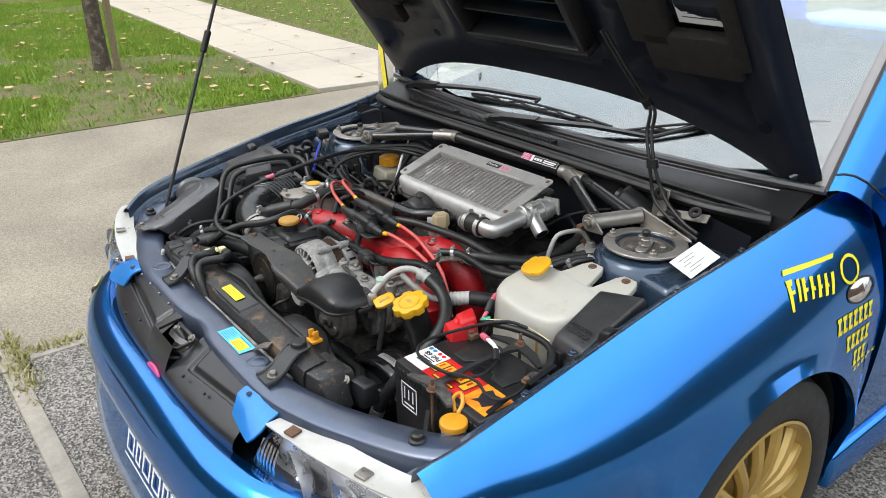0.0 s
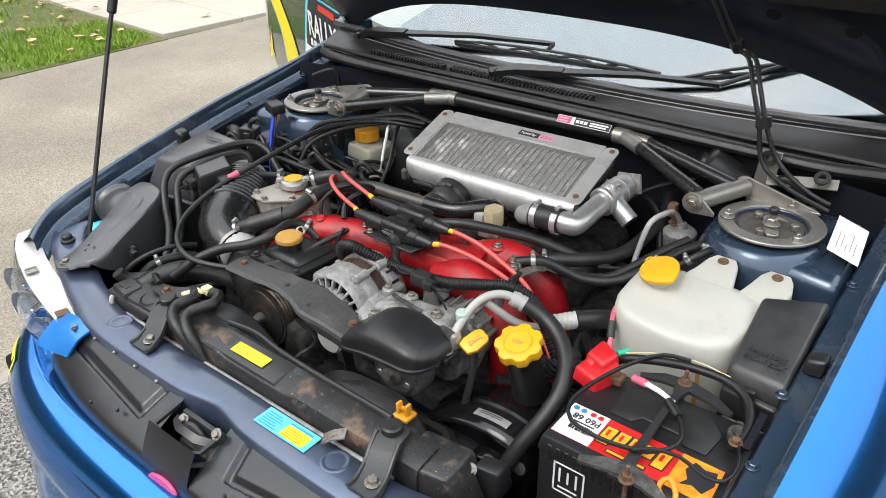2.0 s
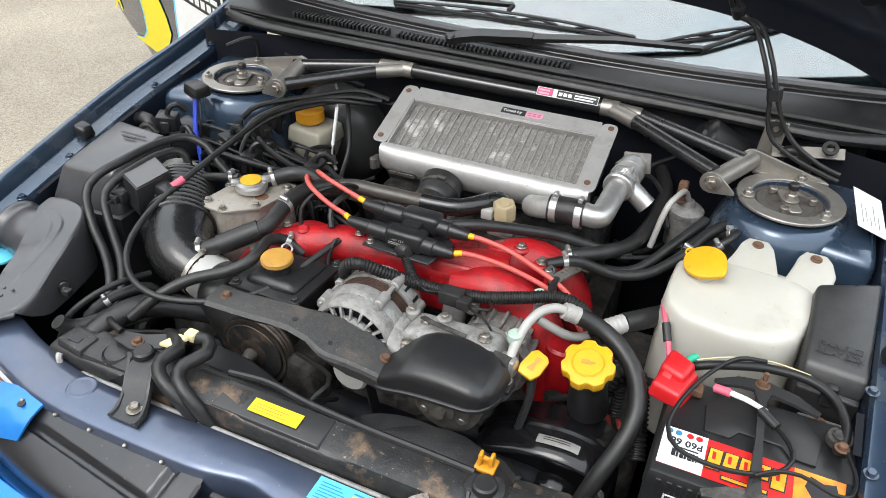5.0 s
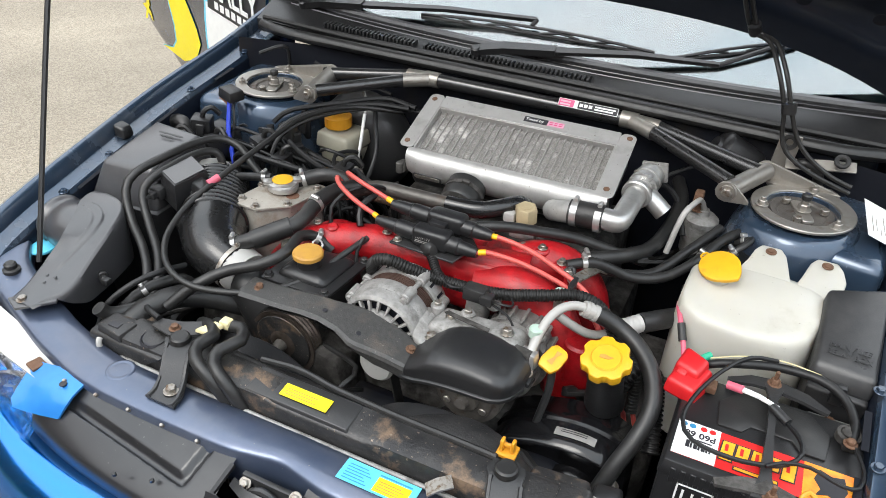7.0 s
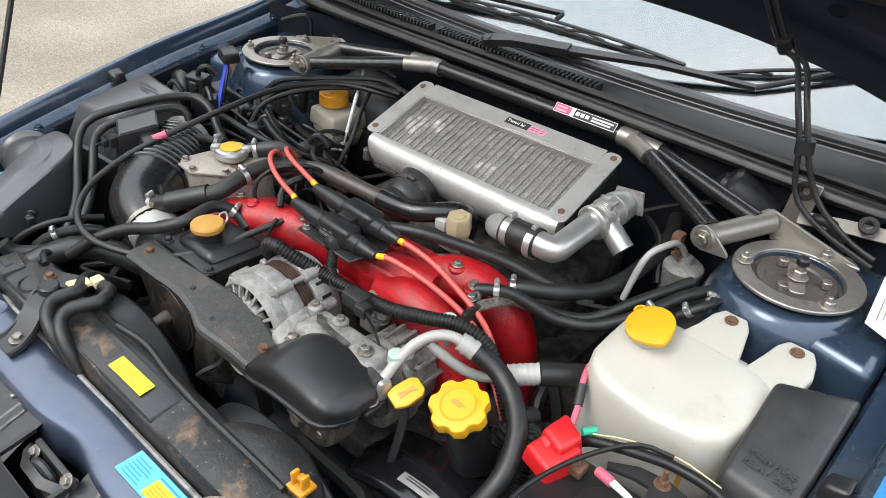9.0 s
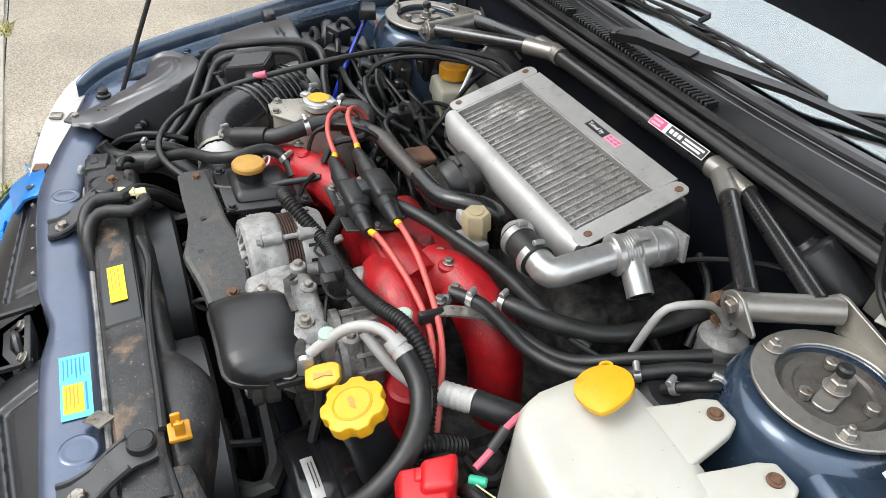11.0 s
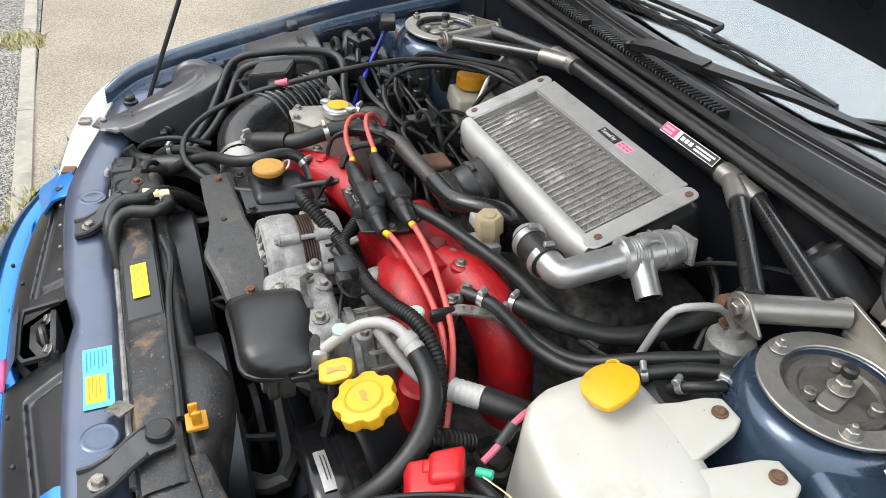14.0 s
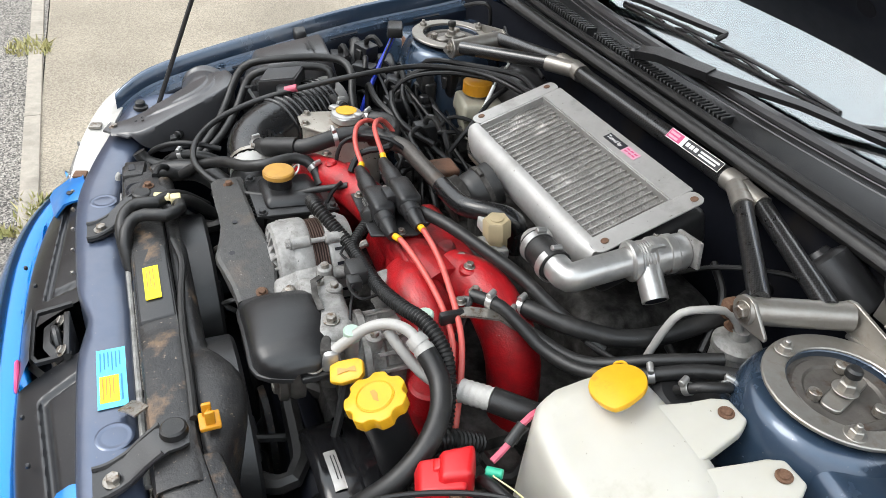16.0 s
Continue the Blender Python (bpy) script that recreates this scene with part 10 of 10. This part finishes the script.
solo("charger_lead", tube([(0.551, 0.437, 0.7135), (0.57, 0.452, 0.714), (0.6, 0.462, 0.712), (0.635, 0.452, 0.71), (0.655, 0.46, 0.708), (0.66, 0.49, 0.708), (0.65, 0.526, 0.708)], 0.0025, 8), M_WIRE, "thin charger lead to the terminal", "wire")
solo("charger_plug", tube([(0.548, 0.548, 0.712), (0.57, 0.53, 0.709)], 0.0065, 10, 0.01), M_PLASTIC, "black inline charger plug on the battery", "plug")
fuse = solo("fuse_lead", tube([(0.49, 0.568, 0.708), (0.51, 0.562, 0.712)], 0.006, 10, 0.01), M_PINKWIRE, "pink fuse holder with white wire tag", "wire")
part("white_tag", band([(0.508, 0.563, 0.712), (0.53, 0.557, 0.714), (0.556, 0.548, 0.713)], [0.008, 0.007, 0.005], 0.003), M_WHITE, fuse)
posl = solo("positive_lead", tube([(0.425, 0.62, 0.69), (0.418, 0.64, 0.7), (0.408, 0.66, 0.715), (0.398, 0.69, 0.72), (0.395, 0.72, 0.71)], 0.004, 8), M_PINKWIRE, "red and pink battery positive lead", "wire")
part("sleeve", tube([(0.417, 0.641, 0.7005), (0.408, 0.661, 0.7155)], 0.0062, 10, 0.01), M_RUBBER, posl)
part("connector", disc((0.448, 0.6, 0.71), (0.5, 0.6, 0.1), 0.0055, 0.018, 0.001, 12), M_GREEN, posl, "green crimp connector")

# wipers and bonnet hoses
def wiper(pivot, elbow, tip, b0, b1):
    w = thing("wiper", pivot, "matt black windscreen wiper arm and blade", "wiper", "wipers")
    p, e, t = Vector(pivot), Vector(elbow), Vector(tip)
    part("arm_head", band([p, p.lerp(e, 0.35) + Vector((0, 0, 0.006)), e], [0.022, 0.026, 0.02], 0.014, (0, -0.3, 1), 0.005), M_PLASTIC, w)
    part("arm", band([e, e.lerp(t, 0.5) + Vector((0, 0, 0.006)), t], [0.019, 0.013, 0.009], 0.008, (0, -0.3, 1), 0.003), M_PLASTIC, w)
    part("pivot_nut", disc(p - Vector((0, 0, 0.012)), (0, -0.3, 1), 0.011, 0.022, 0.003, 16), M_PLASTIC, w)
    b0, b1 = Vector(b0), Vector(b1)
    part("blade_frame", tube([b0, b0.lerp(b1, 0.3) + Vector((0, -0.002, 0.01)), b0.lerp(b1, 0.7) + Vector((0, -0.002, 0.01)), b1], 0.0042, 8, 0.03, 0.8), M_PLASTIC, w)
    part("rubber", tube([b0 + Vector((0, 0, -0.004)), b0.lerp(b1, 0.5) + Vector((0, 0, -0.003)), b1 + Vector((0, 0, -0.004))], 0.004, 8, 0.03), M_RUBBER, w)
    for f in (0.15, 0.38, 0.62, 0.85):
        part("bow", tube([b0.lerp(b1, f - 0.08), b0.lerp(b1, f) + Vector((0, -0.002, 0.007)), b0.lerp(b1, f + 0.08)], 0.003, 6, 0.02), M_PLASTIC, w)
    part("bridge", tube([t, b0.lerp(b1, 0.5) + Vector((0, -0.004, 0.015))], 0.005, 8, 0.03), M_PLASTIC, w)


wiper((-0.144, 1.132, 0.893), (0.02, 1.152, 0.915), (0.328, 1.219, 0.926), (0.241, 1.218, 0.924), (0.66, 1.363, 1.004))
wiper((-0.62, 1.2, 0.897), (-0.45, 1.188, 0.925), (-0.05, 1.226, 0.948), (-0.315, 1.212, 0.92), (0.202, 1.224, 0.926))
for d in (0.0, 0.012):
    solo("washer_hose", tube([BON @ Vector((0.33 + d, -0.42, -0.036)), BON @ Vector((0.352 + d, -0.3, -0.036)), BON @ Vector((0.374 + d, -0.225, -0.038)), (0.408 + d, 1.095, 1.02), (0.437 + d, 1.052, 0.985), (0.461 + d, 1.04, 0.93), (0.47 + d * 2, 1.042, 0.885), (0.485 + d * 3, 1.04, 0.855), (0.53 + d * 3, 1.035, 0.83), (0.6, 1.03, 0.81 + d)], 0.004, 8), M_RUBBER, "black washer hose hanging from the bonnet", "hose", "washer hoses")
solo("hose_tie", tube([(0.4665, 1.0405, 0.942), (0.4695, 1.0395, 0.924)], 0.0125, 12, 0.02), M_PLASTIC, "black tie round the washer hoses", "tie")
solo("hose_tie", tube([BON @ Vector((0.376, -0.24, -0.037)), BON @ Vector((0.381, -0.22, -0.038))], 0.0115, 12, 0.02), M_PLASTIC, "black clip holding the washer hoses to the bonnet", "tie")

# decals on the wing, as plain bars and shapes
def wing_point(y, z):
    xr, zr, xo = lerp_table(RIDGE_X, y), lerp_table(RIDGE_Z, y), lerp_table(OUTER_X, y)
    foot, dy = zr - 0.9 * (zr - 0.63), abs(y - AXLE_Y)
    low = AXLE_Z + math.sqrt(ARCH * ARCH - dy * dy) if dy < ARCH else 0.24
    t = max(0.0, min(1.0, (foot - z) / (foot - low)))
    best = xo + wing_skirt(y, t) + 0.006 * math.exp(-((dy - ARCH) / 0.15) ** 2) * t
    for k in range(0, 101):
        if zr - wing_drop(k / 100) * (zr - 0.63) <= z:
            best = xr + 0.004 + (xo - xr - 0.004) * wing_out(k / 100)
            break
    return Vector((best + 0.0012, y, z))


def wing_bar(y0_, y1_, z0_, z1_, slant=0.0):
    return sheet([[wing_point(y0_ + (y1_ - y0_) * i / 4 + slant * j, z0_ + (z1_ - z0_) * j) for j in (0, 0.5, 1)] for i in range(5)], 0.0)


WING = [o for o in car.children if o.name.startswith("front_wing")][0]
for k, w in enumerate((0.024, 0.011, 0.02, 0.018, 0.018, 0.018, 0.011)):
    y0_ = 1.03 + sum((0.027, 0.0145, 0.024, 0.0215, 0.0215, 0.0215, 0.014)[:k])
    z0_ = 0.752 - 0.12 * (y0_ - 1.03) + (0.0 if k else -0.014)
    part("decal", join(wing_bar(y0_, y0_ + 0.009, z0_, 0.787 - 0.1 * (y0_ - 1.03), 0.012), wing_bar(y0_ + 0.008, y0_ + w, 0.778 - 0.1 * (y0_ - 1.03), 0.787 - 0.1 * (y0_ - 1.03), 0.003), wing_bar(y0_ + 0.006, y0_ + w, 0.764 - 0.1 * (y0_ - 1.03), 0.77 - 0.1 * (y0_ - 1.03), 0.002)), M_YELLOW, WING)
part("decal", wing_bar(1.04, 1.19, 0.795, 0.803, 0.006), M_YELLOW, WING)
part("decal", sheet([[wing_point(1.235 + (0.026 + 0.007 * j) * math.cos(2 * math.pi * i / 20) , 0.765 + (0.022 + 0.006 * j) * math.sin(2 * math.pi * i / 20)) for j in (0, 1)] for i in range(21)], 0.0), M_YELLOW, WING)
for z_, y0_, n, h in ((0.652, 1.165, 7, 0.034), (0.607, 1.2, 5, 0.032), (0.565, 1.235, 3, 0.032), (0.553, 1.24, 6, 0.007)):
    for k in range(n):
        wdt = 0.13 / 7 if h > 0.01 else 0.016
        part("decal", join(wing_bar(y0_ + 0.021 * k, y0_ + 0.021 * k + wdt * 0.42, z_, z_ + h, 0.006), wing_bar(y0_ + 0.021 * k, y0_ + 0.021 * k + wdt * 0.85, z_ + h * 0.75, z_ + h, 0.002), wing_bar(y0_ + 0.021 * k, y0_ + 0.021 * k + wdt * 0.85, z_, z_ + h * 0.25, 0.002)), M_YELLOW, WING)
mk = part("side_marker", sheet([[wing_point(1.265 + 0.05 * r_ * math.cos(a) , 0.718 + 0.021 * r_ * math.sin(a)) + Vector((0.006 * (1 - r_ * r_), 0, 0)) for r_ in (0.05, 0.4, 0.75, 1.0)] for a in (2 * math.pi * i / 28 for i in range(29))], 0.0), M_LAMP, WING, "clear oval side marker lamp")
part("bezel", sheet([[wing_point(1.265 + (0.05 + 0.005 * j) * math.cos(a), 0.718 + (0.021 + 0.004 * j) * math.sin(a)) for j in (0, 1)] for a in (2 * math.pi * i / 28 for i in range(29))], 0.0), M_RUBBER, mk)
for s in (1, -1):
    part("side_skirt", box((s * 0.8 - 0.04, 1.33, 0.17), (s * 0.8 + 0.04, 3.2, 0.27), 0.015, 3), M_BLUE, car)
# amber cap beside the lamp
oc2 = thing("filler_cap", (0.631, 0.389, 0.62), "amber plastic filler cap with tether beside the lamp", "cap")
part("cap", prism([(0.0225 * math.cos(radians(a)) * (1.18 if 80 < a < 110 or 260 < a < 290 else 1), 0.0225 * math.sin(radians(a))) for a in range(0, 360, 10)], 0.676, 0.688, 0.003, 2, Matrix.Translation((0.631, 0.389, 0))), M_AMBERCAP, oc2)
part("tether", tube([(0.611, 0.409, 0.684), (0.596, 0.416, 0.698), (0.603, 0.426, 0.708), (0.616, 0.419, 0.698), (0.619, 0.407, 0.686)], 0.0035, 8, 0.005), M_AMBERCAP, oc2)
part("neck", disc((0.631, 0.389, 0.58), (0, 0, 1), 0.02, 0.098, 0.002, 18), M_TANK, oc2)
